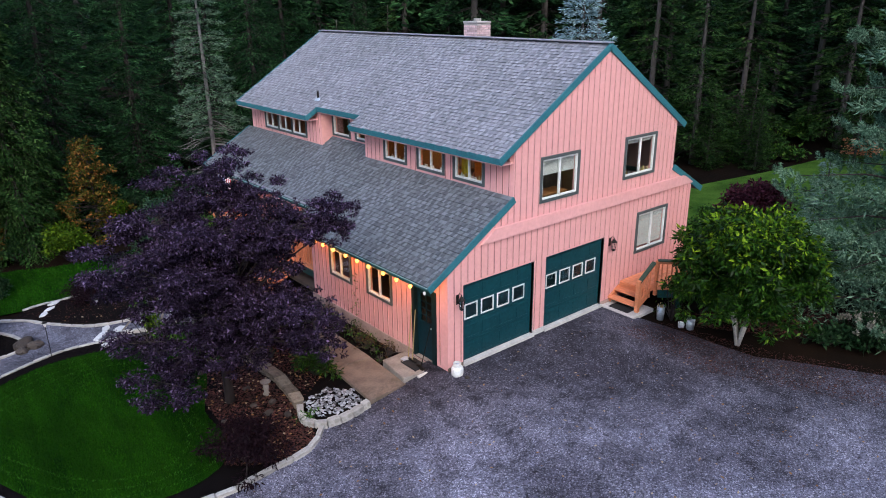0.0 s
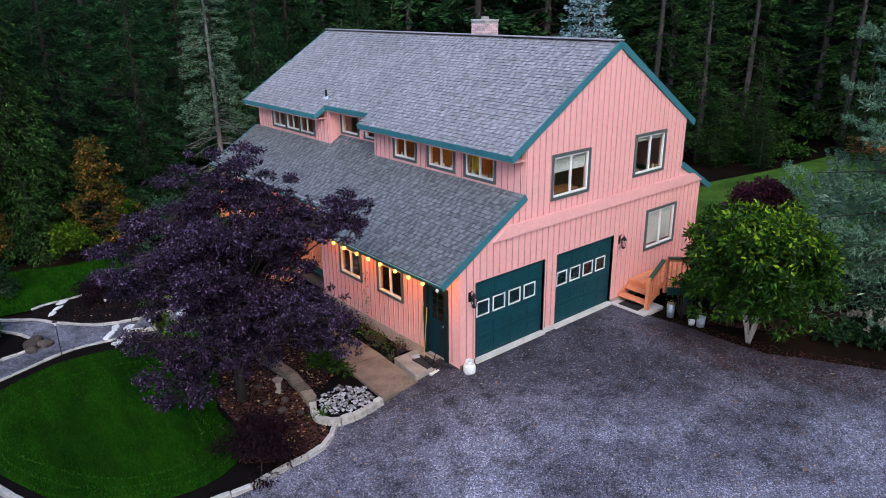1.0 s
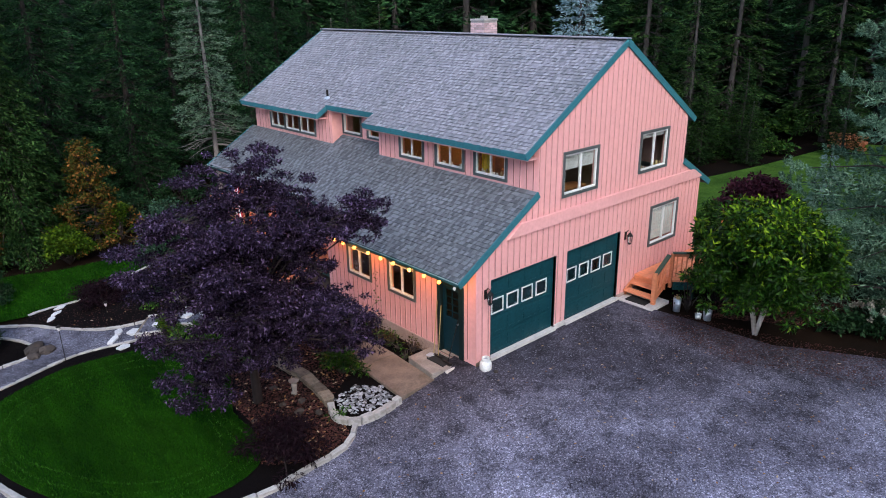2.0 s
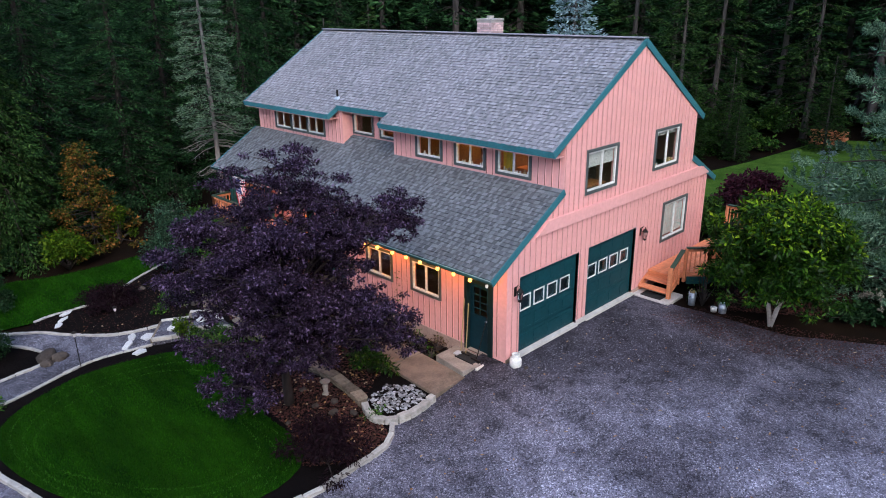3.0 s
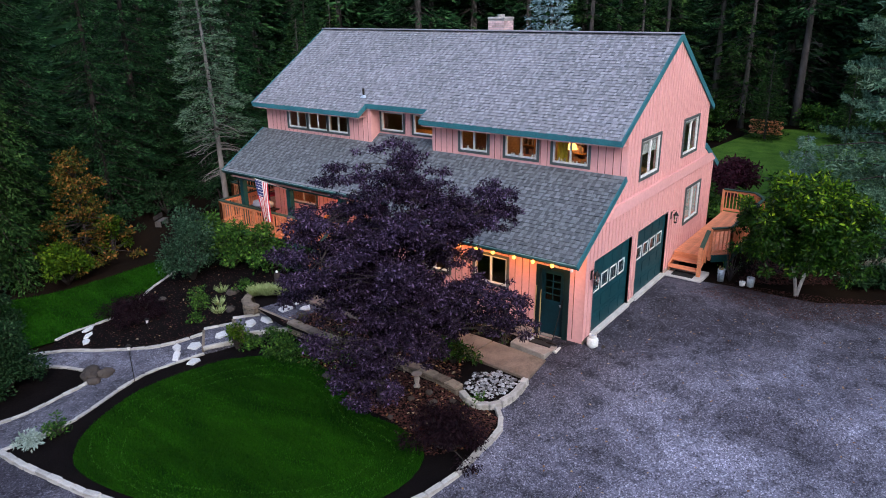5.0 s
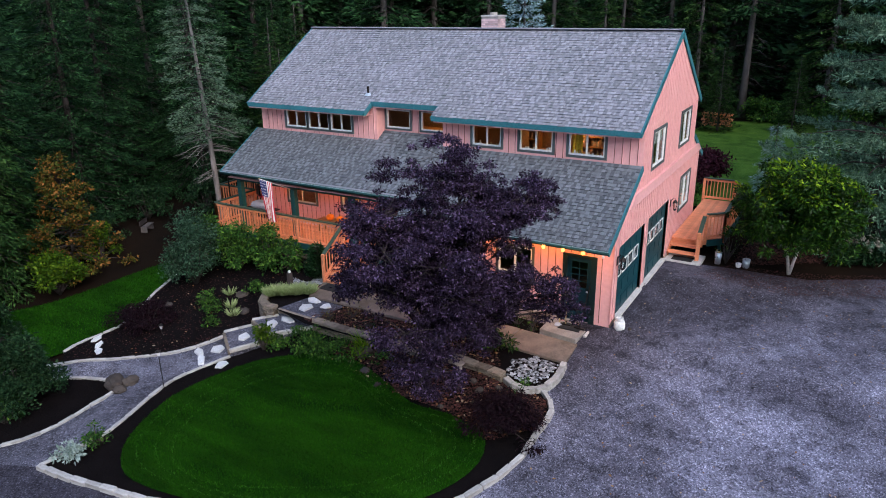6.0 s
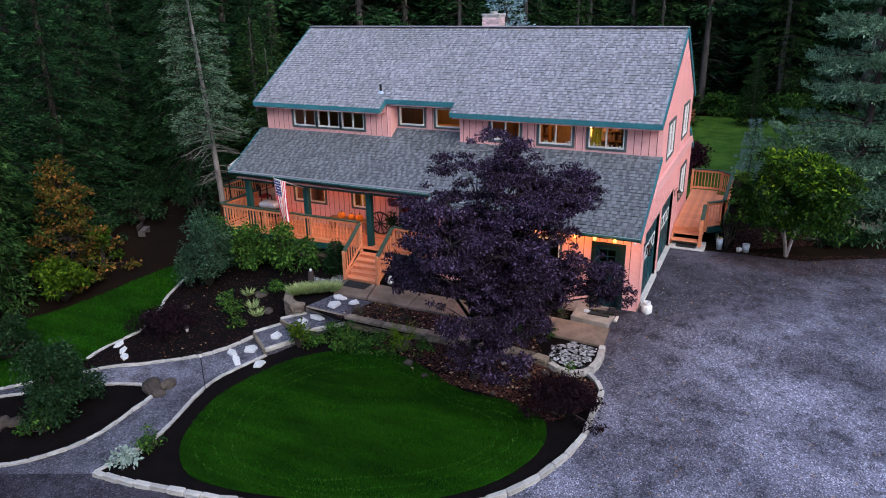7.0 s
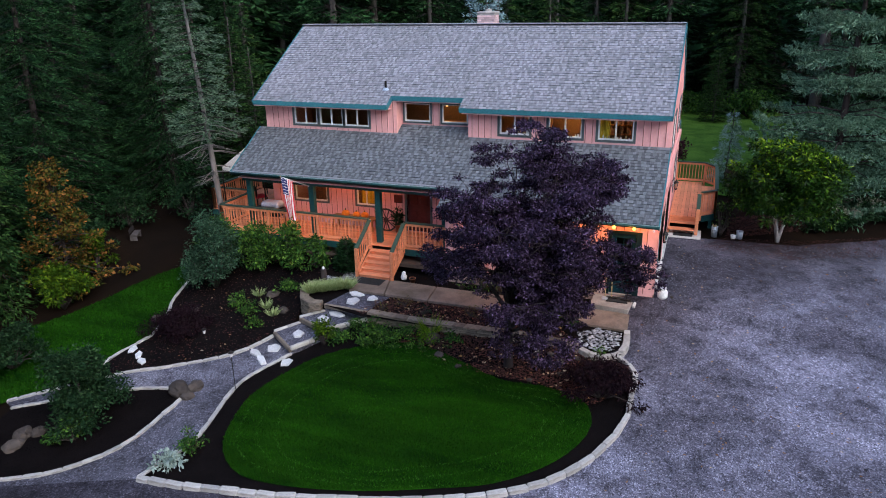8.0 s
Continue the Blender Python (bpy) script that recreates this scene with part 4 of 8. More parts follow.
for x, y0, y1 in ((LOW_EAVE, YS - 0.03, 6.74), (PORCH_EAVE, 6.7, 15.03)):
    part("fascia", beam(bmesh.new(), (x - 0.02, y0, lower_z(x) - 0.072), (x - 0.02, y1, lower_z(x) - 0.072), 0.035, 0.125, bevel=0.004), M_POST, house, "dark green lower fascia")
    bm = bmesh.new()
    tube(bm, [(x - 0.065, y0 + 0.02, lower_z(x) - 0.06), (x - 0.065, y1 - 0.02, lower_z(x) - 0.06)], [0.036, 0.036], 8)
    part("gutter", bm, M_POST, house, "dark green round gutter", True)
    part("drip_edge", beam(bmesh.new(), (x - 0.075, y0, lower_z(x) - 0.018), (x - 0.075, y1, lower_z(x) - 0.018), 0.02, 0.016), M_GUTTER, house, "pale metal drip edge")
part("soffit", boxed((EAVE_X, YS + 0.03, upper_z(EAVE_X) - 0.2), (2.19, 6.7, upper_z(EAVE_X) - 0.17)), M_SIDING, house)
part("soffit", boxed((EAVE_X, 9.5, upper_z(EAVE_X) - 0.2), (2.2, YN, upper_z(EAVE_X) - 0.17)), M_SIDING, house)
part("soffit", boxed((2.14, 6.8, upper_z(2.14) - 0.2), (RECESS_X, 9.4, upper_z(2.14) - 0.17)), M_SIDING, house)
part("ridge_cap", beam(bmesh.new(), (RIDGE_X, YS - 0.02, RIDGE_Z + 0.02), (RIDGE_X, YN + 0.02, RIDGE_Z + 0.02), 0.3, 0.035, bevel=0.01), M_SHINGLE, house)
part("porch_ceiling", boxed((0.3, 6.76, PORCH_TOP - 0.2), (2.2, 14.9, PORCH_TOP - 0.17)), M_SIDING, house)
part("porch_beam", boxed((0.6, 6.76, PORCH_TOP - 0.38), (0.8, 14.95, PORCH_TOP - 0.2), 0.01), M_POST, house)

EXPO = 0.13


def shingle_rows(x_lo, x_hi, zf, spans, rng):
    """Tabs from the eave to the ridge: rows of (x0, y0, y1, lift)."""
    slope = (zf(x_hi) - zf(x_lo)) / (x_hi - x_lo)
    k = math.hypot(1, slope)
    n = int((x_hi - x_lo) * k / EXPO)
    out = []
    for r in range(n + 1):
        x = x_lo + r * EXPO / k
        for y0, y1 in spans(x):
            y = y0
            while y < y1:
                w = rng.choice((0.06, 0.075, 0.09, 0.105, 0.12, 0.15))
                e = min(y + w, y1)
                if y1 - e < 0.06:
                    e = y1
                out.append((x, y, e, rng.choice((0.012, 0.016, 0.030, 0.036))))
                y = e
    return out, slope, k


def tab_corners(row, zf, slope, k):
    x, y0, y1, lift = row
    x1 = x + (EXPO + 0.02) / k
    nx, nz = -slope / k, 1 / k
    top = [(x + nx * lift, y, zf(x) + nz * lift) for y in (y0 + 0.0015, y1 - 0.0015)] + [(x1 + nx * 0.004, y, zf(x1) + nz * 0.004) for y in (y1 - 0.0015, y0 + 0.0015)]
    low = [(x, y, zf(x) - 0.004) for y in (y0 + 0.0015, y1 - 0.0015)]
    return top + low


def lay_shingles(x_lo, x_hi, zf, spans, deck, seed, singles, material, second):
    rows, slope, k = shingle_rows(x_lo, x_hi, zf, spans, random.Random(seed))
    verts, faces = [], []
    made = 0
    F = [(0, 1, 2, 3), (4, 5, 1, 0), (5, 2, 1), (4, 0, 3)]
    shared = {}
    pick = random.Random(seed + 1)
    tones = []
    dark = False
    for row in rows:
        x, y0, y1, lift = row
        dark = (not dark) if pick.random() < 0.82 else dark
        if singles and made < 300 and singles(x, y0):
            key = (round(y1 - y0, 2), lift, dark)
            if key not in shared:
                c = tab_corners((x_lo, 0.0, key[0], lift), zf, slope, k)
                base = Vector((x_lo, 0, zf(x_lo)))
                shared[key] = mesh_of("shingle", [Vector(p) - base for p in c], F, second if dark else material)
            piece("shingle", shared[key], deck, Matrix.Translation((x, y0, zf(x))))
            made += 1
            continue
        n = len(verts)
        verts += tab_corners(row, zf, slope, k)
        faces += [tuple(n + i for i in f) for f in F]
        tones += [int(dark)] * len(F)
    me = mesh_of("shingles", verts, faces, material)
    me.materials.append(second)
    me.polygons.foreach_set("material_index", tones)
    ob = new("shingles", me)
    ob.parent = deck
    tagged(ob, kind="stuff")


lay_shingles(EAVE_X - 0.03, RIDGE_X - 0.05, upper_z, lambda x: [(YS, YN)] if x > 2.12 else [(YS, 6.76), (9.44, YN)], deck_u, 21, lambda x, y: x < 2.9 and y < 6.0, M_SHINGLE, M_SHINGLE_B)
lay_shingles(LOW_EAVE - 0.03, RECESS_X - 0.01, lower_z, lambda x: [(YS, 6.72)] if x < PORCH_EAVE - 0.03 else [(YS, 15.0)] if x < 2.17 else [(6.64, 9.27)], deck_l, 22, lambda x, y: x < 1.9 and y < 4.4, M_SHINGLE_LOW, M_SHINGLE_LOW_B)


# ---------- windows and doors ----------
def window(name, w, h, m, mullions=1, casing=0.08, blind=0.0, label="white-framed sliding window with grey-green casing"):
    """A slider window in the x-z plane that faces -y, its lower left corner at the origin."""
    bm = bmesh.new()
    for lo, hi in (((-casing, -0.038, -casing), (0, 0.0, h + casing)), ((w, -0.038, -casing), (w + casing, 0.0, h + casing)), ((0, -0.038, h), (w, 0.0, h + casing)), ((0, -0.038, -casing), (w, 0.0, 0))):
        box(bm, lo, hi)
    win = part(name, bm, M_CASING, house, label)
    win.matrix_basis = m
    bm = bmesh.new()
    f = 0.045
    for lo, hi in (((0, -0.012, 0), (f, 0.06, h)), ((w - f, -0.012, 0), (w, 0.06, h)), ((f, -0.012, h - f), (w - f, 0.06, h)), ((f, -0.02, 0), (w - f, 0.06, f))):
        box(bm, lo, hi, 0.006)
    for k in range(mullions):
        x = w * (k + 1) / (mullions + 1)
        box(bm, (x - 0.026, -0.014, f), (x + 0.026, 0.055, h - f), 0.006)
    part("frame", bm, M_VINYL, win, "white vinyl frame")
    for k in range(mullions + 1):
        x0, x1 = w * k / (mullions + 1) + 0.03, w * (k + 1) / (mullions + 1) - 0.03
        p = part("pane", boxed((x0, 0.02, f), (x1, 0.026, h - f)), M_GLASS, win)
        p.visible_shadow = False
    if blind:
        bm = bmesh.new()
        z = h - f
        while z > h - f - blind:
            box(bm, (f, 0.085, z - 0.022), (w - f, 0.1, z - 0.004))
            z -= 0.025
        part("blind", bm, M_BLIND, win, "pale lowered window blind")
    return win


FRONT = Matrix(((0, 1, 0, 0), (-1, 0, 0, 0), (0, 0, 1, 0), (0, 0, 0, 1)))


def on_gable(r, **kw):
    window("window", r[2] - r[0], r[3] - r[1], pose(r[0], 0, r[1]), **kw)


def on_front(r, x, **kw):
    window("window", r[2] - r[0], r[3] - r[1], Matrix.Translation((x, r[2], r[1])) @ FRONT, **kw)


on_gable(W_GABLE["w1"], blind=0.4)
on_gable(W_GABLE["w2"], blind=0.12)
on_gable(W_GABLE["w3"], blind=1.05)
for r in FW:
    on_front(r, 0.0, casing=0.07)
for r in UPW + UPN:
    on_front(r, 2.2, casing=0.075)
for r in UPJ:
    on_front(r, RECESS_X, mullions=0, casing=0.06)
for r in PW:
    on_front(r, 2.2, casing=0.07)


def garage_door(g):
    x0, z0, x1, z1 = g
    w = x1 - x0
    bm = bmesh.new()
    n = 4
    door = part("garage_door", boxed((x0, 0.105, z0), (x1, 0.13, z1)), M_DOOR, house, "dark green sectional garage door with four small windows")
    for k in range(n):
        a, b = z0 + (z1 - z0) * k / n + 0.006, z0 + (z1 - z0) * (k + 1) / n - 0.006
        if k == 2:
            wins = []
            for j in range(4):
                c = x0 + 0.31 + 0.575 * j
                wins.append((c - 0.19, a + 0.11, c + 0.19, b - 0.06))
            bm = plate(rect(x0 + 0.01, a, x1 - 0.01, b), [rect(*q) for q in wins], 0.025, "y")
        else:
            bm = plate(rect(x0 + 0.01, a, x1 - 0.01, b), [], 0.025, "y")
            for j in range(4):
                c = x0 + w * (j + 0.5) / 4
                box(bm, (c - 0.25, -0.016, a + 0.09), (c + 0.25, 0.004, b - 0.09), 0.01)
        for v in bm.verts:
            v.co.y += 0.075
        part("panel", bm, M_DOOR, door)
        if k == 2:
            for q in wins:
                bm = bmesh.new()
                e = 0.035
                for lo, hi in (((q[0] - e, 0.06, q[1] - e), (q[0], 0.085, q[3] + e)), ((q[2], 0.06, q[1] - e), (q[2] + e, 0.085, q[3] + e)), ((q[0], 0.06, q[3]), (q[2], 0.085, q[3] + e)), ((q[0], 0.06, q[1] - e), (q[2], 0.085, q[1]))):
                    box(bm, lo, hi)
                part("window_frame", bm, M_VINYL, door, "white window frame")
                part("pane", boxed((q[0], 0.092, q[1]), (q[2], 0.097, q[3])), M_GLASS, door)
    # jamb trim
    for lo, hi in (((x0 - 0.012, -0.006, z0), (x0, 0.104, z1)), ((x1, -0.006, z0), (x1 + 0.012, 0.104, z1)), ((x0, -0.006, z1), (x1, 0.104, z1 + 0.012))):
        part("jamb", boxed(lo, hi), M_DOOR, door)
    part("seal", boxed((x0, 0.07, z0 - 0.012), (x1, 0.1, z0 + 0.02)), M_MAT, door)


garage_door(G1)
garage_door(G2)


def entry_door():
    door = part("door", plate(rect(0.62, -0.08, 1.32, 1.88), [rect(0.74, 0.95, 1.2, 1.72)], 0.045, "x"), M_ENTRY, house, "dark green half-glazed side door")
    for v in door.data.vertices:
        v.co.x += 0.09
    bm = bmesh.new()
    for lo, hi in (((-0.035, 0.44, -0.1), (0.138, 0.6, 1.97)), ((-0.035, 1.32, -0.1), (0.138, 1.43, 1.97)), ((-0.035, 0.6, 1.88), (0.138, 1.32, 1.97))):
        box(bm, lo, hi, 0.006)
    part("door_frame", bm, M_ENTRYFRAME, house)
    part("door_sill", boxed((-0.03, 0.6, -0.125), (0.138, 1.32, -0.082), 0.006), M_STEP, house, "worn concrete door sill")
    part("pane", boxed((0.105, 0.74, 0.95), (0.112, 1.2, 1.72)), M_GLASS, door)
    bm = bmesh.new()
    for z in (1.14, 1.33, 1.52):
        box(bm, (0.085, 0.74, z - 0.012), (0.1, 1.2, z + 0.012))
    box(bm, (0.085, 0.96, 0.95), (0.1, 0.984, 1.72))
    part("glazing_bar", bm, M_ENTRY, door)
    part("door_handle", lathe(bmesh.new(), [(0.01, 0), (0.03, 0.01), (0.03, 0.04), (0.012, 0.05)], 10, (0.02, 0.7, 0.85)), M_GALV, door, "metal door knob")


entry_door()


def porch_door():
    door = part("door", boxed((2.26, 8.1, 0.5), (2.31, 8.98, 2.48)), M_REDDOOR, house, "dark red front door in the porch recess")
    for z0, z1 in ((0.7, 1.3), (1.5, 2.3)):
        for y0 in (8.2, 8.6):
            part("panel", boxed((2.245, y0, z0), (2.262, y0 + 0.28, z1), 0.006), M_REDDOOR, door)
    bm = bmesh.new()
    for lo, hi in (((2.17, 8.0, 0.5), (2.26, 8.08, 2.56)), ((2.17, 9.0, 0.5), (2.26, 9.08, 2.56)), ((2.17, 8.08, 2.49), (2.26, 9.0, 2.56))):
        box(bm, lo, hi)
    part("door_frame", bm, M_CASING, house)


porch_door()


def chimney():
    c = part("chimney", boxed((7.72, 7.36, 5.6), (8.38, 8.06, 8.06)), M_MORTAR, house, "pale pink brick chimney behind the ridge")
    bw, bh = 0.205, 0.068
    shape = bpy.data.meshes.new("brick")
    bm = boxed((-0.5, -0.5, -0.5), (0.5, 0.5, 0.5), 0.04)
    bm.to_mesh(shape)
    bm.free()
    shape.materials.append(M_BRICK)
    z = 6.6
    row = 0
    while z < 8.0:
        for face in range(2):
            span = (7.36, 8.06) if face == 0 else (7.72, 8.38)
            t = span[0] - (0.1 if (row + face) % 2 else 0)
            while t < span[1]:
                a, b = max(t, span[0]), min(t + bw, span[1])
                if b - a > 0.03:
                    for s in (0, 1):
                        p = ((7.72, 8.38)[s], (a + b) / 2) if face == 0 else ((a + b) / 2, (7.36, 8.06)[s])
                        dims = (0.03, b - a - 0.004, bh, 1) if face == 0 else (b - a - 0.004, 0.03, bh, 1)
                        piece("brick", shape, c, Matrix.Translation((p[0], p[1], z)) @ Matrix.Diagonal(dims))
                t += bw + 0.01
        z += bh + 0.011
        row += 1
    part("cap", boxed((7.69, 7.33, 8.04), (8.41, 8.09, 8.12), 0.015), M_MORTAR, c, "brick and mortar chimney cap")
    part("flue", lathe(bmesh.new(), [(0.14, 0), (0.14, 0.1), (0.11, 0.1), (0.11, 0.02)], 12, (8.05, 7.7, 8.12)), M_MORTAR, c)


chimney()
bm = bmesh.new()
tube(bm, [(2.42, 9.76, upper_z(2.42) - 0.02), (2.42, 9.76, upper_z(2.42) + 0.3)], [0.04, 0.04], 8)
vent = part("vent_pipe", bm, M_IRON, house, "black plumbing vent pipe")
part("flashing", lathe(bmesh.new(), [(0.14, 0.0), (0.06, 0.09), (0.045, 0.09)], 10, (2.42, 9.76, upper_z(2.42) - 0.02)), M_GALV, vent)


# ---------- porch and decks ----------
def railing(top, a, b, z, posts=True, height_=0.92, step=0.14, za=None, zb=None):
    """A rail from a to b in plan above a deck at z: cap, lower rail, balusters and end posts. za, zb: heights of its feet on a slope."""
    za, zb = (z if za is None else za), (z if zb is None else zb)
    L = math.hypot(b[0] - a[0], b[1] - a[1])
    part("rail_cap", beam(bmesh.new(), (*a, za + height_), (*b, zb + height_), 0.14, 0.04, bevel=0.006), M_RAILCAP, top, "dark green rail cap")
    part("upper_rail", beam(bmesh.new(), (*a, za + height_ - 0.07), (*b, zb + height_ - 0.07), 0.04, 0.09), M_DECK, top)
    part("lower_rail", beam(bmesh.new(), (*a, za + 0.1), (*b, zb + 0.1), 0.04, 0.09), M_DECK, top)
    n = max(2, round(L / step))
    for k in range(1, n):
        s = k / n
        x, y, zz = a[0] + (b[0] - a[0]) * s, a[1] + (b[1] - a[1]) * s, za + (zb - za) * s
        piece("baluster", BALUSTER, top, Matrix.Translation((x, y, zz + 0.06)) @ Matrix.Diagonal((1, 1, height_ - 0.1, 1)))
    if posts:
        m = max(1, round(L / 1.9))
        for k in range(m + 1):
            s = k / m
            x, y, zz = a[0] + (b[0] - a[0]) * s, a[1] + (b[1] - a[1]) * s, za + (zb - za) * s
            part("rail_post", boxed((x - 0.048, y - 0.048, zz - 0.2), (x + 0.048, y + 0.048, zz + height_ - 0.02), 0.008), M_DECK, top)


bm = boxed((-0.016, -0.016, 0), (0.016, 0.016, 1))
BALUSTER = bpy.data.meshes.new("baluster")
bm.to_mesh(BALUSTER)
bm.free()
BALUSTER.materials.append(M_DECK)


def boards(top, lo, hi, z, along, w=0.14):
    """Deck boards side by side."""
    k = 1 if along == "x" else 0
    t = lo[k]
    while t < hi[k] - 0.02:
        e = min(t + w, hi[k])
        a, b = [lo[0], lo[1]], [hi[0], hi[1]]
        a[k], b[k] = t + 0.003, e - 0.003
        part("board", boxed((*a, z - 0.035), (*b, z), 0.004), M_DECK, top)
        t = e


def stair(top, x0, x1, y0, y1, z_top, z_bot, n, closed=True):
    """Open steps that go down from x0 to x1 (axis x) between y0 and y1."""
    for k in range(n):
        s0, s1 = k / n, (k + 1) / n
        xa, xb = x0 + (x1 - x0) * s0, x0 + (x1 - x0) * s1
        z = z_top + (z_bot - z_top) * (k + 1) / (n + 1)
        lo, hi = min(xa, xb), max(xa, xb)
        part("tread", boxed((lo - 0.03, y0, z - 0.04), (hi, y1, z), 0.006), M_DECK, top)
        if closed:
            part("riser", boxed((lo + 0.02, y0 + 0.02, z - 0.17), (lo + 0.045, y1 - 0.02, z - 0.04)), M_DECK, top)
    for y in (y0 - 0.045, y1):
        part("stringer", beam(bmesh.new(), (x0, y + 0.022, z_top - 0.18), (x1 + 0.05, y + 0.022, z_bot + 0.08), 0.045, 0.2), M_DECK, top)


DZ = 0.5
porch = thing("front_porch", "orange-stained cedar porch deck with dark green rail caps", "porch", at=(0, 0, 0))
boards(porch, (0.36, 6.74), (2.2, 15.95), DZ, "y")
boards(porch, (2.2, 14.75), (6.0, 15.95), DZ, "x")
boards(porch, (2.5, 15.95), (6.0, 18.0), DZ, "x")
for a, b in (((0.34, 9.75), (0.34, 15.98)), ((0.34, 6.74), (0.34, 8.3)), ((0.34, 15.98), (2.5, 15.98)), ((2.48, 15.98), (2.48, 18.02)), ((2.48, 18.02), (6.0, 18.02))):
    part("rim_board", beam(bmesh.new(), (*a, DZ - 0.14), (*b, DZ - 0.14), 0.04, 0.22), M_POST, porch, "dark green rim board")
railing(porch, (0.4, 9.66), (0.4, 15.9), DZ)
railing(porch, (0.4, 6.8), (0.4, 8.32), DZ)
railing(porch, (0.4, 15.9), (2.5, 15.9), DZ)
railing(porch, (2.55, 15.95), (2.55, 17.95), DZ)
railing(porch, (2.55, 17.95), (5.9, 17.95), DZ)
stair(porch, 0.36, -0.78, 8.42, 9.56, DZ, -0.3, 5)
for y in (8.34, 9.64):
    railing(porch, (0.36, y), (-0.72, y), DZ, False, 0.9, 0.16, DZ, -0.2)
    part("newel_post", boxed((-0.8, y - 0.05, -0.3), (-0.7, y + 0.05, 0.72), 0.01), M_DECK, porch)
for y in (6.95, 9.42, 12.05, 14.7):
    part("porch_post", boxed((0.6, y - 0.1, DZ), (0.8, y + 0.1, PORCH_TOP - 0.38), 0.012), M_POST, porch, "dark teal porch post")
for y in (7.0, 9.3, 11.6, 13.8, 15.7):
    part("pier", boxed((0.5, y - 0.08, -1.2), (0.66, y + 0.08, DZ - 0.25)), M_POST, porch)
for x, y in ((2.7, 17.8), (5.7, 17.8), (2.6, 15.8)):
    part("pier", boxed((x - 0.08, y - 0.08, -1.2), (x + 0.08, y + 0.08, DZ - 0.25)), M_POST, porch)

SZ = 0.56
side_deck = thing("side_deck", "orange-stained side deck with steps beside the garage", "deck")
boards(side_deck, (7.0, -1.12), (12.75, -0.03), SZ, "x", 0.14)
boards(side_deck, (7.75, -1.68), (12.1, -1.12), SZ, "x", 0.14)
part("rim_board", beam(bmesh.new(), (7.0, -0.05, SZ - 0.13), (7.0, -1.12, SZ - 0.13), 0.04, 0.2), M_DECK, side_deck)
part("rim_board", beam(bmesh.new(), (7.3, -1.2, SZ - 0.15), (7.78, -1.7, SZ - 0.15), 0.04, 0.24), M_POST, side_deck, "dark green rim board")
part("rim_board", beam(bmesh.new(), (7.78, -1.7, SZ - 0.15), (12.1, -1.7, SZ - 0.15), 0.04, 0.24), M_POST, side_deck, "dark green rim board")
bm = plate([(7.25, -1.12), (7.77, -1.66), (7.77, -1.12)], [], 0.035, "z")
for v in bm.verts:
    v.co.z += SZ
part("board", bm, M_DECK, side_deck)
stair(side_deck, 7.0, 6.42, -1.0, -0.08, SZ, 0.02, 2, False)
railing(side_deck, (7.25, -1.14), (7.76, -1.66), SZ, True, 0.92, 0.14)
railing(side_deck, (7.76, -1.66), (12.05, -1.66), SZ, True, 0.92, 0.14)
railing(side_deck, (12.05, -1.66), (12.72, -1.2), SZ, False, 0.92, 0.14)
railing(side_deck, (12.72, -1.2), (12.72, 0.0), SZ, True, 0.92, 0.14)
railing(side_deck, (7.2, -1.06), (6.5, -1.06), SZ, False, 0.85, 0.13, SZ, 0.1)
part("newel_post", boxed((6.43, -1.12, -0.05), (6.55, -1.0, 1.0), 0.01), M_DECK, side_deck)
for x in (7.9, 10, 12):
    part("pier", boxed((x - 0.06, -1.6, -0.4), (x + 0.06, -1.48, SZ - 0.25)), M_POST, side_deck)
pad = part("landing_pad", boxed((6.12, -1.25, -0.3), (7.1, -0.03, 0.0), 0.015), M_SLAB, None)
tagged(pad, "pale concrete landing pad below the side steps", "pavement", kind="structure")


def door_mat(at, w, dep, rz, label):
    t = thing("door_mat", label, "mat", at=at, rz=rz)
    part("pad", boxed((-w / 2, -dep / 2, 0), (w / 2, dep / 2, 0.015), 0.004), M_MAT, t)
    for k in range(6):
        x = -w / 2 + 0.06 + k * (w - 0.12) / 5
        part("rib", boxed((x - 0.012, -dep / 2 + 0.04, 0.012), (x + 0.012, dep / 2 - 0.04, 0.021)), M_MAT, t)


door_mat((6.42, -0.6, 0.0), 0.45, 0.7, 0, "dark rubber mat on the concrete landing pad")
door_mat((-1.05, 9.0, -0.28), 0.5, 0.9, 0, "dark mat at the foot of the porch steps")


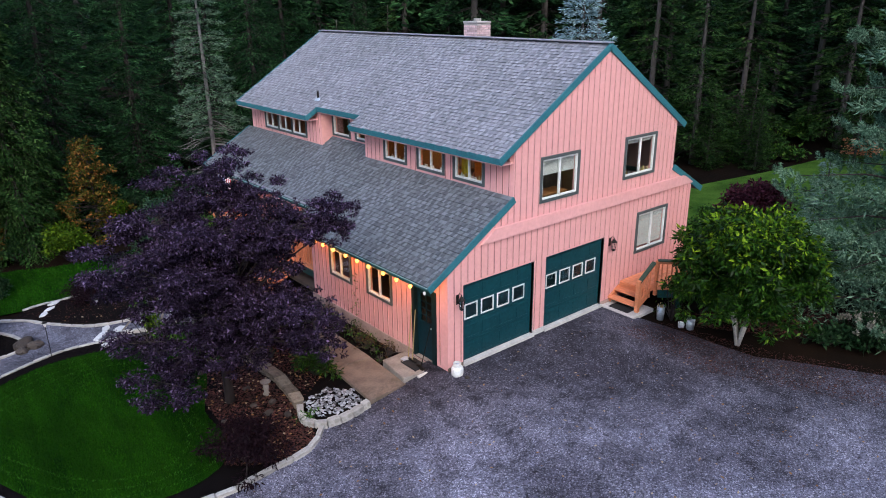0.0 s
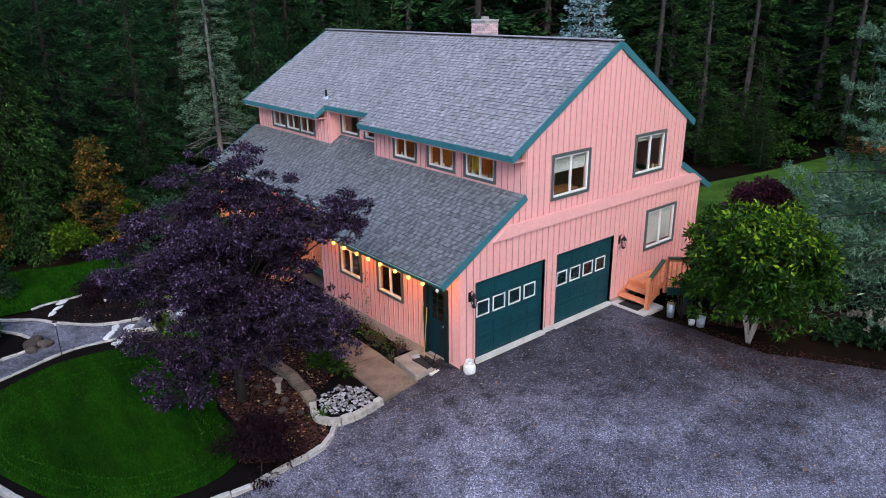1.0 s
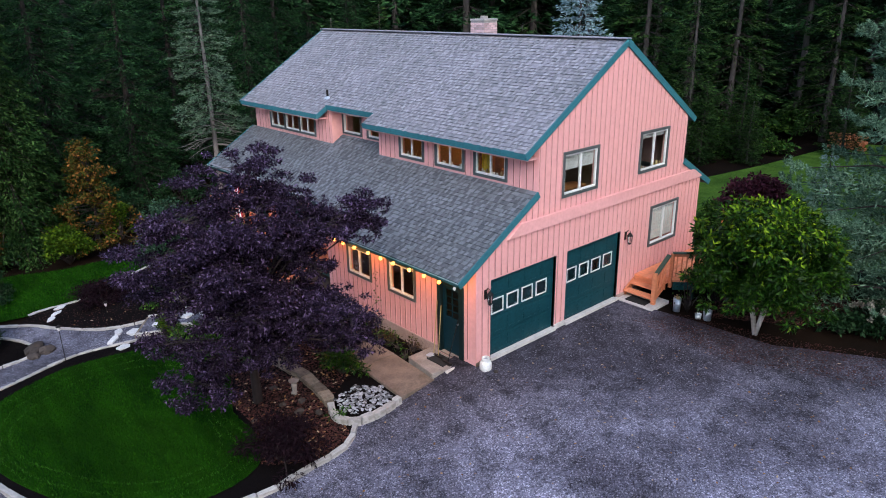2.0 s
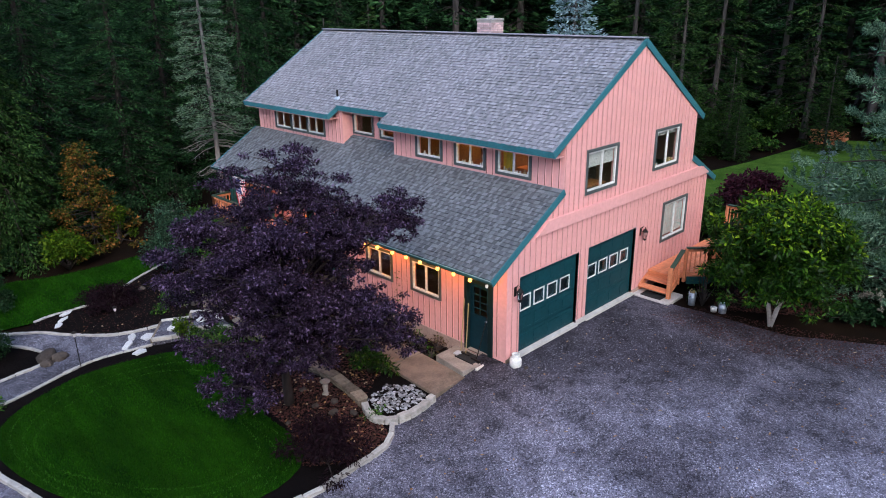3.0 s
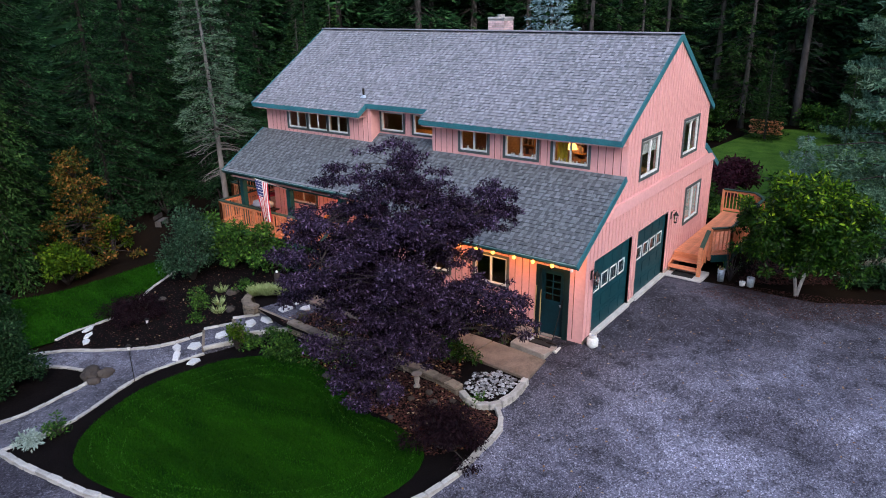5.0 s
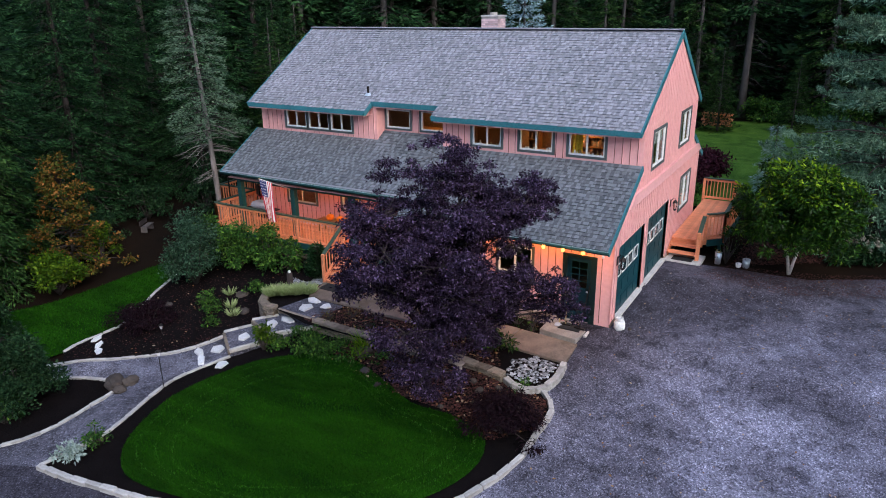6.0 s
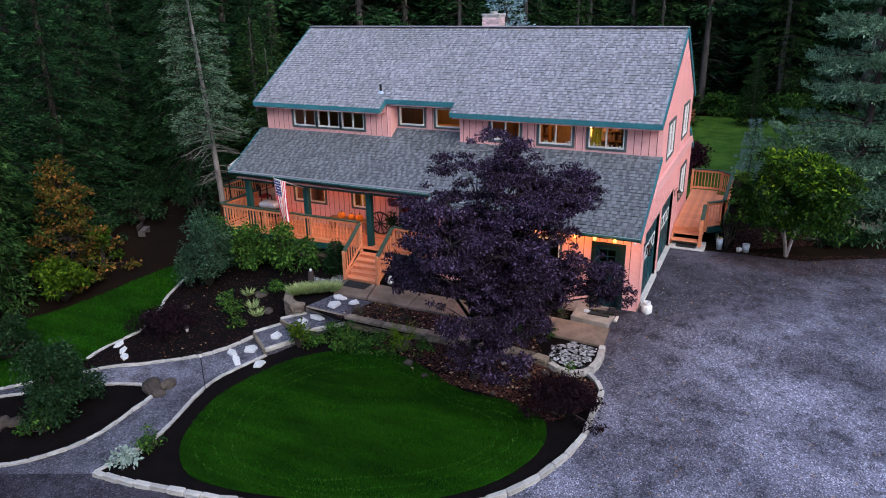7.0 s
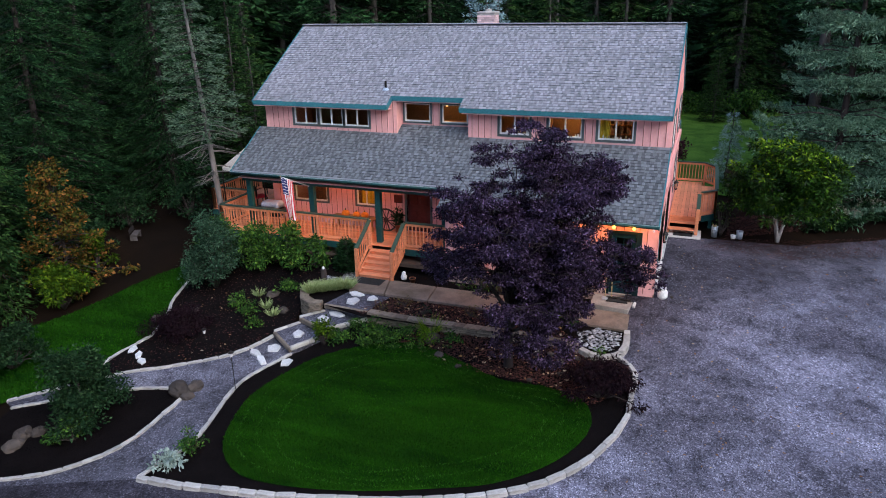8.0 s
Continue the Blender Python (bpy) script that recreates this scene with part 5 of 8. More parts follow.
# ---------- fixtures and small things round the house ----------
def wall_lantern(x, z):
    t = thing("wall_lantern", "black iron coach lantern on the garage wall", "lantern", "garage lanterns", (x, 0, z))
    part("back_plate", boxed((-0.05, -0.035, -0.1), (0.05, -0.018, 0.16), 0.006), M_IRON, t)
    bm = bmesh.new()
    tube(bm, [(0, -0.03, 0.1), (0, -0.1, 0.22), (0, -0.18, 0.2), (0, -0.18, 0.13)], [0.012] * 4, 6)
    part("arm", bm, M_IRON, t, "curled iron arm", True)
    part("roof", lathe(bmesh.new(), [(0.1, 0.06), (0.085, 0.08), (0.03, 0.15), (0.012, 0.17)], 8, (0, -0.18, 0.0)), M_IRON, t)
    part("glass", lathe(bmesh.new(), [(0.05, -0.16), (0.075, 0.06)], 8, (0, -0.18, 0)), M_GLASS, t)
    bm = bmesh.new()
    for k in range(4):
        a = math.pi / 4 + k * math.pi / 2
        tube(bm, [(0.05 * math.cos(a), -0.18 + 0.05 * math.sin(a), -0.16), (0.075 * math.cos(a), -0.18 + 0.075 * math.sin(a), 0.06)], [0.007, 0.007], 5)
    part("cage", bm, M_IRON, t)
    part("base", lathe(bmesh.new(), [(0.02, -0.22), (0.06, -0.18), (0.06, -0.16)], 8, (0, -0.18, 0)), M_IRON, t)


wall_lantern(0.3, 1.83)
wall_lantern(6.34, 1.95)


def string_lights():
    t = thing("string_lights", "string of glowing warm bulbs under the garage eave", "string lights")
    ys = [0.1, 0.65, 1.22, 1.79, 2.45, 3.0, 3.56, 4.2, 4.75, 5.2, 5.75]
    z = 2.335
    for a, b in zip(ys, ys[1:]):
        pts = [(-0.64, a + (b - a) * s, z + 0.03 - 0.10 * math.sin(math.pi * s) * (b - a)) for s in (0, 0.25, 0.5, 0.75, 1)]
        part("cable", tube(bmesh.new(), pts, [0.007] * 5, 5), M_IRON, t)
    for k, y in enumerate(ys):
        part("socket", lathe(bmesh.new(), [(0.016, 0), (0.02, -0.06)], 8, (-0.64, y, z + 0.03)), M_IRON, t)
        if k == 0:
            part("dark_bulb", lathe(bmesh.new(), [(0.015, -0.06), (0.04, -0.1), (0.034, -0.14), (0.01, -0.16)], 10, (-0.64, y, z + 0.03)), M_FLAGW, t, "unlit white bulb")
        else:
            part("bulb", lathe(bmesh.new(), [(0.018, -0.05), (0.044, -0.075), (0.05, -0.1), (0.038, -0.135), (0.012, -0.155)], 12, (-0.64, y, z + 0.03)), M_BULB, t, "glowing warm bulb", True)
            if k % 2:
                glow = bpy.data.lights.new("bulb_light", "POINT")
                glow.energy, glow.color, glow.shadow_soft_size = 6.0, (1.0, 0.38, 0.07), 0.04
                new("bulb_light", glow).matrix_basis = pose(-0.55, y, z - 0.14)


string_lights()


def propane_tank(x, y):
    t = thing("propane_tank", "white propane cylinder standing on the gravel", "gas cylinder", at=(x, y, height(x, y) - 0.02))
    t.scale = (1.0, 1.0, 0.78)
    part("body", lathe(bmesh.new(), [(0.10, 0.03), (0.15, 0.06), (0.155, 0.1), (0.155, 0.26), (0.14, 0.32), (0.06, 0.37)], 18), M_TANK, t, "", True)
    part("foot_ring", lathe(bmesh.new(), [(0.11, 0), (0.11, 0.05)], 16), M_TANK, t)
    part("valve", lathe(bmesh.new(), [(0.03, 0.36), (0.03, 0.42), (0.045, 0.42), (0.045, 0.44)], 10), M_GALV, t)
    bm = lathe(bmesh.new(), [(0.1, 0.35), (0.1, 0.47), (0.088, 0.47), (0.088, 0.35)], 16)
    part("collar", bm, M_TANK, t, "white guard collar")


propane_tank(0.06, -0.28)


def bucket(name, x, y, r, h, material, label, contents=None):
    t = thing(name, label, name.replace("_", " "), at=(x, y, height(x, y) - 0.02))
    part("body", lathe(bmesh.new(), [(r * 0.82, 0), (r, h), (r * 0.94, h), (r * 0.78, 0.02)], 16), material, t, "", True)
    bm = bmesh.new()
    tube(bm, [(r * math.cos(a), 0.02, h + r * 0.8 * math.sin(a)) for a in (0, 0.6, 1.2, 1.9, 2.5, 3.14)], [0.006] * 6, 5)
    part("handle", bm, M_IRON, t)
    if contents:
        bm = bmesh.new()
        rng = random.Random(2)
        for k in range(7):
            x, y = rng.uniform(-0.6, 0.6) * r, rng.uniform(-0.6, 0.6) * r
            tube(bm, [(x, y, h * 0.3), (x * 1.2, y * 1.2, h + rng.uniform(0.02, 0.1))], [0.02, 0.018], 6)
        part("sticks", bm, contents, t, "short sticks of kindling")


bucket("bucket", 6.72, -1.72, 0.12, 0.42, M_GALV, "tall pale blue bucket holding sticks of kindling", M_WOODH)
bucket("watering_bucket", 6.85, -2.62, 0.13, 0.3, M_GALV, "pale blue metal bucket under the deck edge")
bucket("plant_pot", 6.75, -2.4, 0.1, 0.14, M_TANK, "small white pot lying beside a bucket")


def leaning_tool(name, foot, head, label, kind):
    t = thing(name, label, name, "tools by the side door", at=foot)
    d_ = Vector(head) - Vector(foot)
    bm = bmesh.new()
    tube(bm, [Vector((0, 0, 0)), d_ * 0.5, d_], [0.014, 0.014, 0.013], 7)
    part("shaft", bm, M_WOODH if kind != "rake" else M_IRON, t)
    bm = bmesh.new()
    if kind == "shovel":
        bm2 = stone_shape(random.Random(4), 0.015, 8)
        for v in bm2.verts:
            v.co = Vector((v.co.x * 0.3, v.co.y * 0.24, v.co.z)) + Vector((-0.1, 0, 0.02))
        part("blade", bm2, M_GALV, t, "worn steel blade")
    else:
        box(bm, (-0.04, -0.16, 0), (0.03, 0.16, 0.05), 0.008)
        for k in range(9):
            y = -0.15 + k * 0.0375
            box(bm, (-0.08, y - 0.006, 0), (-0.02, y + 0.006, 0.02))
        part("head", bm, M_IRON, t)


leaning_tool("shovel", (-0.22, 1.38, -0.15), (-0.05, 1.4, 1.35), "long-handled shovel leaning beside the side door", "shovel")
leaning_tool("broom", (-0.24, 1.18, -0.15), (-0.04, 1.26, 1.25), "pale-handled broom leaning on the side door frame", "broom")
leaning_tool("rake", (-0.3, 0.75, -0.15), (-0.04, 0.6, 1.1), "black rake leaning across the side door", "rake")


def boot_tray():
    t = thing("boot_tray", "dark boot tray on the doorstep", "tray", at=(-0.3, 1.0, -0.15))
    part("tray", boxed((-0.2, -0.3, 0), (0.2, 0.3, 0.02), 0.006), M_MAT, t)
    part("rim", boxed((-0.22, -0.32, 0.0), (-0.2, 0.32, 0.04)), M_MAT, t)


boot_tray()


def rock(x, y, w, dep, h, seed, z=None, material=None, name="boulder", label="rough brown boulder lying in the garden", category="rock", group="garden boulders"):
    rng = random.Random(seed)
    bm = bmesh.new()
    bmesh.ops.create_icosphere(bm, subdivisions=3, radius=0.5)
    off = Vector((seed * 3.1, seed * 1.7, 0))
    for v in bm.verts:
        n = v.co.normalized()
        r = 0.5 * (1 + 0.32 * noise.noise(n * 1.5 + off) + 0.12 * noise.noise(n * 4 + off))
        v.co = Vector((n.x * r * w, n.y * r * dep, max(n.z * r * h, -0.25 * h)))
    ob = part(name, bm, material or M_ROCK, None)
    ob.matrix_basis = pose(x, y, (height(x, y) if z is None else z) + h * 0.2, 0, 0, rng.uniform(0, 360))
    return tagged(ob, label, category, group)


rock(-7.6, 11.55, 0.75, 0.5, 0.4, 1)
rock(-7.35, 11.2, 0.45, 0.4, 0.3, 2)
rock(-7.75, 11.15, 0.4, 0.35, 0.22, 3)
for k, (x, y, s) in enumerate(((-10.2, 14.2, 0.55), (-10.0, 13.9, 0.4), (-10.6, 14.05, 0.5), (-9.7, 13.5, 0.3), (-3.75, 2.3, 0.22), (-4.0, 2.0, 0.25), (-4.45, 1.9, 0.2), (-4.1, 2.6, 0.2), (-3.7, 1.6, 0.22), (-4.9, 2.6, 0.18), (-4.75, 4.6, 0.25), (-4.35, 5.3, 0.3), (-3.75, 5.75, 0.5), (-3.9, 3.4, 0.22), (-2.9, 13.2, 0.35), (-2.2, 12.1, 0.45), (-4.4, 15.1, 0.4), (-3.6, 14.2, 0.3), (-3.0, 11.2, 0.4), (0.15, -0.55, 0.14))):
    rock(x, y, s, s * 0.8, s * 0.6, 10 + k)


def garden_urn(x, y):
    t = thing("garden_urn", "small weathered stone birdbath in the mulch bed", "birdbath", at=(x, y, height(x, y)))
    t.scale = (0.85, 0.85, 0.85)
    part("pedestal", lathe(bmesh.new(), [(0.11, 0), (0.11, 0.04), (0.06, 0.1), (0.08, 0.22), (0.09, 0.3), (0.05, 0.36)], 14), M_STEP, t, "", True)
    part("bowl", lathe(bmesh.new(), [(0.05, 0.35), (0.15, 0.42), (0.16, 0.45), (0.13, 0.44)], 14), M_STEP, t, "", True)


garden_urn(-3.68, 2.75)


def path_lamp(x, y, h):
    t = thing("garden_light", "thin black solar stake light beside the path", "garden light", at=(x, y, height(x, y)))
    bm = bmesh.new()
    tube(bm, [(0, 0, -0.1), (0, 0, h)], [0.012, 0.012], 6)
    part("stake", bm, M_IRON, t)
    part("lantern", lathe(bmesh.new(), [(0.03, h), (0.05, h + 0.1), (0.045, h + 0.12)], 10), M_FLAGW, t, "pale frosted lantern")
    part("cap", lathe(bmesh.new(), [(0.08, h + 0.12), (0.03, h + 0.17)], 10), M_IRON, t)


path_lamp(-7.15, 10.05, 1.0)
path_lamp(-5.15, 12.6, 0.25)


def cobbles():
    """Pale river stones in the small bed at the end of the wall."""
    rng = random.Random(8)
    area = [(-3.25, 1.65), (-3.45, 1.1), (-3.3, 0.75), (-2.8, 0.6), (-2.12, 0.62), (-2.02, 1.3), (-2.5, 1.8)]
    bed = tagged(new("cobble_bed"), "bed of pale grey river cobbles beside the walk", "cobbles", kind="structure")
    shapes = []
    for k in range(5):
        bm = bmesh.new()
        bmesh.ops.create_icosphere(bm, subdivisions=1, radius=0.5)
        for v in bm.verts:
            v.co *= rng.uniform(0.85, 1.1)
        me = bpy.data.meshes.new("cobble")
        bm.to_mesh(me)
        bm.free()
        me.materials.append(M_COBBLE)
        shapes.append(me)
    for k, (x, y) in enumerate(scatter(area, 300, rng)):
        s = rng.uniform(0.05, 0.1)
        m = Matrix.Translation((x, y, -0.36 + rng.uniform(0, 0.02))) @ Euler((rng.uniform(-0.4, 0.4), rng.uniform(-0.4, 0.4), rng.uniform(0, 6))).to_matrix().to_4x4()
        piece("cobble", rng.choice(shapes), bed, m @ Matrix.Diagonal((s * 1.35, s, s * 0.5, 1)))


cobbles()


def flag():
    t = thing("flag", "red, white and blue striped flag on a slanting porch pole", "flag", at=(0.62, 12.1, 2.35))
    bm = bmesh.new()
    tip = Vector((-1.0, 0.5, 0.55))
    tube(bm, [(0, 0, 0), tip], [0.016, 0.013], 7)
    part("pole", bm, M_FLAGW, t, "white flag pole")
    part("finial", lathe(bmesh.new(), [(0.005, -0.03), (0.03, 0), (0.005, 0.03)], 8, tip), M_WOODH, t)
    nu, nv = 26, 10

    def at(u, v):
        # v runs down the pole, u along the hanging fly
        p = tip * (1 - 0.4 * v)
        g_ = 0.75 * u
        return Vector((p.x + 0.07 * math.sin(11 * v + 2 * u) * u + 0.12 * u * (1 - v), p.y * (1 - g_) + (tip.y * 0.72) * g_ + 0.085 * math.sin(9 * v + 1.2 + 1.5 * u) * u, p.z - 1.6 * u + 0.14 * u * v + 0.03 * math.sin(7 * u)))

    for k in range(13):
        bm = bmesh.new()
        v0, v1 = k / 13, (k + 1) / 13
        start = 0.4 if k < 7 else 0.0
        rows = []
        for i in range(nu + 1):
            u = start + (1 - start) * i / nu
            rows.append((bm.verts.new(at(u, v0)), bm.verts.new(at(u, v1))))
        for (a, b), (c, e) in zip(rows, rows[1:]):
            bm.faces.new((a, c, e, b))
        part("stripe", bm, M_FLAGR if k % 2 == 0 else M_FLAGW, t, "", True)
    bm = bmesh.new()
    g = [[bm.verts.new(at(0.4 * i / 10, 7 / 13 * j / 8)) for j in range(9)] for i in range(11)]
    for i in range(10):
        for j in range(8):
            bm.faces.new((g[i][j], g[i + 1][j], g[i + 1][j + 1], g[i][j + 1]))
    canton = part("canton", bm, M_FLAGB, t, "navy field with white stars", True)
    for r in range(5):
        for c in range(6):
            u, v = 0.4 * (c + 0.5) / 6, 7 / 13 * (r + 0.5) / 5
            p = at(u, v)
            n = (at(u + 0.02, v) - p).cross(at(u, v + 0.02) - p).normalized() * 0.006
            a, b = (at(u + 0.02, v) - p).normalized(), (at(u, v + 0.02) - p).normalized()
            bm = bmesh.new()
            for s in (1, -1):
                bm.faces.new([bm.verts.new(p + n * s + (a * math.cos(q) + b * math.sin(q)) * (0.022 if j % 2 else 0.01)) for j, q in enumerate([k * math.pi / 5 for k in range(10)])])
            part("star", bm, M_FLAGW, canton)


flag()


def pumpkin(x, y, z, r):
    t = thing("pumpkin", "round orange pumpkin on the porch rail ledge", "pumpkin", "porch pumpkins", at=(x, y, z))
    bm = bmesh.new()
    bmesh.ops.create_uvsphere(bm, u_segments=32, v_segments=12, radius=r)
    for v in bm.verts:
        a = math.atan2(v.co.y, v.co.x)
        k = 1 - 0.09 * abs(math.sin(5 * a))
        v.co = Vector((v.co.x * k, v.co.y * k, v.co.z * 0.78 + r * 0.74))
    part("body", bm, M_PUMPKIN, t, "", True)
    bm = bmesh.new()
    tube(bm, [(0, 0, r * 1.4), (0.01, 0, r * 1.65), (0.03, 0.01, r * 1.85)], [0.025, 0.018, 0.015], 6)
    part("stem", bm, M_RHODO, t)


def porch_bench():
    t = thing("porch_bench", "low wooden bench against the porch wall", "bench", at=(1.85, 11.0, DZ))
    part("seat", boxed((-0.22, -0.9, 0.42), (0.22, 0.9, 0.47), 0.01), M_WOODIN, t)
    for x in (-0.17, 0.17):
        for y in (-0.8, 0.8):
            part("leg", boxed((x - 0.03, y - 0.03, 0), (x + 0.03, y + 0.03, 0.42)), M_WOODIN, t)


porch_bench()
for y, r in ((11.35, 0.16), (10.9, 0.14), (10.55, 0.15)):
    pumpkin(1.8, y, DZ + 0.47, r)


def wagon_wheel(x, y):
    t = thing("wagon_wheel", "old dark wooden wagon wheel leaning on the porch wall", "wheel", at=(x, y, DZ))
    R = 0.42
    bm = bmesh.new()
    for k in range(24):
        a, b = 2 * math.pi * k / 24, 2 * math.pi * (k + 1) / 24
        beam(bm, (0, R * math.cos(a), R + R * math.sin(a)), (0, R * math.cos(b), R + R * math.sin(b)), 0.05, 0.05, (1, 0, 0))
    part("rim", bm, M_BARKD, t)
    for k in range(10):
        a = 2 * math.pi * k / 10
        part("spoke", beam(bmesh.new(), (0, 0, R), (0, R * math.cos(a), R + R * math.sin(a)), 0.03, 0.03, (1, 0, 0)), M_BARKD, t)
    part("hub", boxed((-0.07, -0.07, R - 0.07), (0.07, 0.07, R + 0.07), 0.03), M_BARKD, t)


wagon_wheel(1.95, 9.75)


def grill():
    t = thing("barbecue_grill", "black and steel barbecue grill on the porch", "grill", at=(1.0, 14.0, DZ))
    part("body", boxed((-0.25, -0.4, 0.5), (0.25, 0.4, 0.8), 0.02), M_IRON, t)
    part("lid", boxed((-0.25, -0.4, 0.8), (0.25, 0.4, 1.05), 0.08), M_GALV, t, "bare steel lid")
    part("handle", beam(bmesh.new(), (-0.3, -0.3, 0.92), (-0.3, 0.3, 0.92), 0.025, 0.025), M_GALV, t)
    for y in (-0.55, 0.55):
        part("side_shelf", boxed((-0.22, y - 0.14, 0.76), (0.22, y + 0.14, 0.79)), M_IRON, t)
    for x in (-0.2, 0.2):
        for y in (-0.35, 0.35):
            part("leg", boxed((x - 0.02, y - 0.02, 0), (x + 0.02, y + 0.02, 0.5)), M_IRON, t)


grill()


def porch_chair(x, y, rz):
    t = thing("patio_chair", "dark metal patio chair with a red cushion", "chair", "porch chairs", at=(x, y, DZ), rz=rz)
    part("cushion", boxed((-0.24, -0.24, 0.42), (0.24, 0.24, 0.5), 0.03), M_FLAGR, t, "red seat cushion")
    part("backrest", boxed((-0.24, 0.2, 0.5), (0.24, 0.25, 0.95), 0.02), M_IRON, t)
    for sx in (-0.22, 0.22):
        for sy in (-0.22, 0.22):
            part("leg", boxed((sx - 0.018, sy - 0.018, 0), (sx + 0.018, sy + 0.018, 0.42)), M_IRON, t)


porch_chair(3.3, 16.2, 60)
porch_chair(4.2, 15.5, -40)


def canopy():
    t = thing("canopy_tent", "pale canvas gazebo canopy over the north deck", "canopy", at=(0, 0, DZ))
    c = [(2.3, 15.2), (5.2, 15.2), (5.2, 17.15), (2.3, 17.15)]
    bm = bmesh.new()
    apex = bm.verts.new((3.2, 15.9, 2.98))
    vs = [bm.verts.new((x, y, 1.85)) for x, y in c]
    lo = [bm.verts.new((x, y, 1.72)) for x, y in c]
    for k in range(4):
        bm.faces.new((vs[k], vs[(k + 1) % 4], apex))
        bm.faces.new((lo[k], lo[(k + 1) % 4], vs[(k + 1) % 4], vs[k]))
    part("cover", bm, M_CANVAS, t, "pale canvas cover")
    for x, y in c:
        part("pole", boxed((x - 0.02, y - 0.02, 0 if y > 15.9 and x > 2.5 or x > 2.4 else 0.0), (x + 0.02, y + 0.02, 1.85)), M_IRON, t)


canopy()


def satellite_dish(x, y):
    t = thing("satellite_dish", "dark grey satellite dish on a pole by the side deck", "satellite dish", at=(x, y, height(x, y)))
    bm = bmesh.new()
    tube(bm, [(0, 0, -0.1), (0, 0, 2.05)], [0.025, 0.025], 8)
    part("mast", bm, M_IRON, t)
    bm = lathe(bmesh.new(), [(0.02, 0.0), (0.16, 0.03), (0.28, 0.09), (0.285, 0.1), (0.15, 0.045), (0.02, 0.015)], 20)
    m = Matrix.Translation((-0.05, 0, 2.1)) @ Euler((radians(-10), radians(-70), 0)).to_matrix().to_4x4()
    bmesh.ops.transform(bm, matrix=m, verts=bm.verts[:])
    part("reflector", bm, M_IRON, t, "dark grey reflector", True)
    part("feed_arm", beam(bmesh.new(), (-0.05, 0, 1.9), (-0.42, 0, 2.0), 0.02, 0.02), M_IRON, t)


satellite_dish(8.2, -2.15)


def garden_ornament(x, y, z):
    t = thing("garden_ornament", "small white garden ornament beside the porch steps", "ornament", at=(x, y, z))
    part("body", lathe(bmesh.new(), [(0.09, 0.0), (0.11, 0.06), (0.10, 0.14), (0.06, 0.19), (0.07, 0.24), (0.02, 0.29)], 12), M_TANK, t, "", True)


def flower_pot(x, y, z, r, h, label, leaf=None):
    t = thing("flower_pot", label, "plant pot", "pots by the porch", at=(x, y, z))
    part("pot", lathe(bmesh.new(), [(r * 0.7, 0), (r, h), (r * 1.08, h), (r * 1.08, h * 0.88), (r * 0.9, h * 0.86)], 16), M_CLAY, t, "", True)
    part("soil", lathe(bmesh.new(), [(r * 0.86, h * 0.8), (r * 0.86, h * 0.9)], 12), M_MULCH, t)
    if leaf:
        rng = np.random.default_rng(int(r * 1000))
        P, A, S, L = clump_leaves(rng, [(0, 0, h + 0.3, r * 1.2, r * 1.2, 0.34)], 2600, 0.1, 0.1, 0.1)
        piece("foliage", blade_mesh("foliage", P, A, S, L, L * 0.4, leaf), t)


def stump_post(x, y, z):
    t = thing("stump_post", "short dark wooden post with a pale cap light", "post", at=(x, y, z))
    part("post", lathe(bmesh.new(), [(0.11, -0.1), (0.1, 0.2), (0.095, 0.5), (0.08, 0.52)], 10), M_BARKD, t, "", True)
    part("cap_light", lathe(bmesh.new(), [(0.04, 0.52), (0.045, 0.57), (0.02, 0.6)], 10), M_FLAGW, t, "pale cap light")


garden_ornament(-0.42, 8.05, -0.32)
flower_pot(-0.5, 7.7, -0.36, 0.11, 0.16, "small clay pot beside the front walk")
flower_pot(1.95, 9.25, DZ, 0.15, 0.3, "clay pot with a dark leafy plant on the porch", M_DARKLEAF)
stump_post(-1.5, 10.5, -0.36)
plaque = part("wall_plaque", boxed((2.155, 9.16, 1.55), (2.185, 9.5, 1.85), 0.005), M_REDDOOR, None)
tagged(plaque, "small dark red plaque on the porch wall", "wall plaque")


# reduced bench stands in for a small pale object at the forest edge
def garden_bench(x, y, rz):
    t = thing("garden_bench", "small grey bench standing in for a pale upturned object", "bench", at=(x, y, height(x, y) - 0.04), rz=rz)
    t.scale = (0.62, 0.62, 0.62)
    for k in range(3):
        part("seat_slat", boxed((-0.6, -0.2 + k * 0.14, 0.4), (0.6, -0.08 + k * 0.14, 0.43)), M_BARK, t)
    part("backrest", boxed((-0.6, 0.24, 0.5), (0.6, 0.27, 0.8)), M_BARKD, t)
    for sx in (-0.5, 0.5):
        part("leg", boxed((sx - 0.03, -0.18, 0), (sx + 0.03, 0.26, 0.4)), M_BARK, t)


garden_bench(0.4, 20.3, 30)


# ---------- rooms behind the windows ----------
def table_lamp(x, y, z, label):
    t = thing("table_lamp", label, "lamp", at=(x, y, z))
    part("base", lathe(bmesh.new(), [(0.09, 0), (0.05, 0.03), (0.03, 0.1), (0.06, 0.22), (0.02, 0.34)], 12), M_WOODIN, t, "", True)
    part("shade", lathe(bmesh.new(), [(0.17, 0.34), (0.09, 0.56)], 14), M_SHADE, t, "lit cream lamp shade", True)
    light = bpy.data.lights.new("lamp_light", "POINT")
    light.energy, light.color, light.shadow_soft_size = 10, (1.0, 0.58, 0.2), 0.15
    ob = new("lamp_light", light)
    ob.matrix_basis = pose(x, y, z + 0.75)


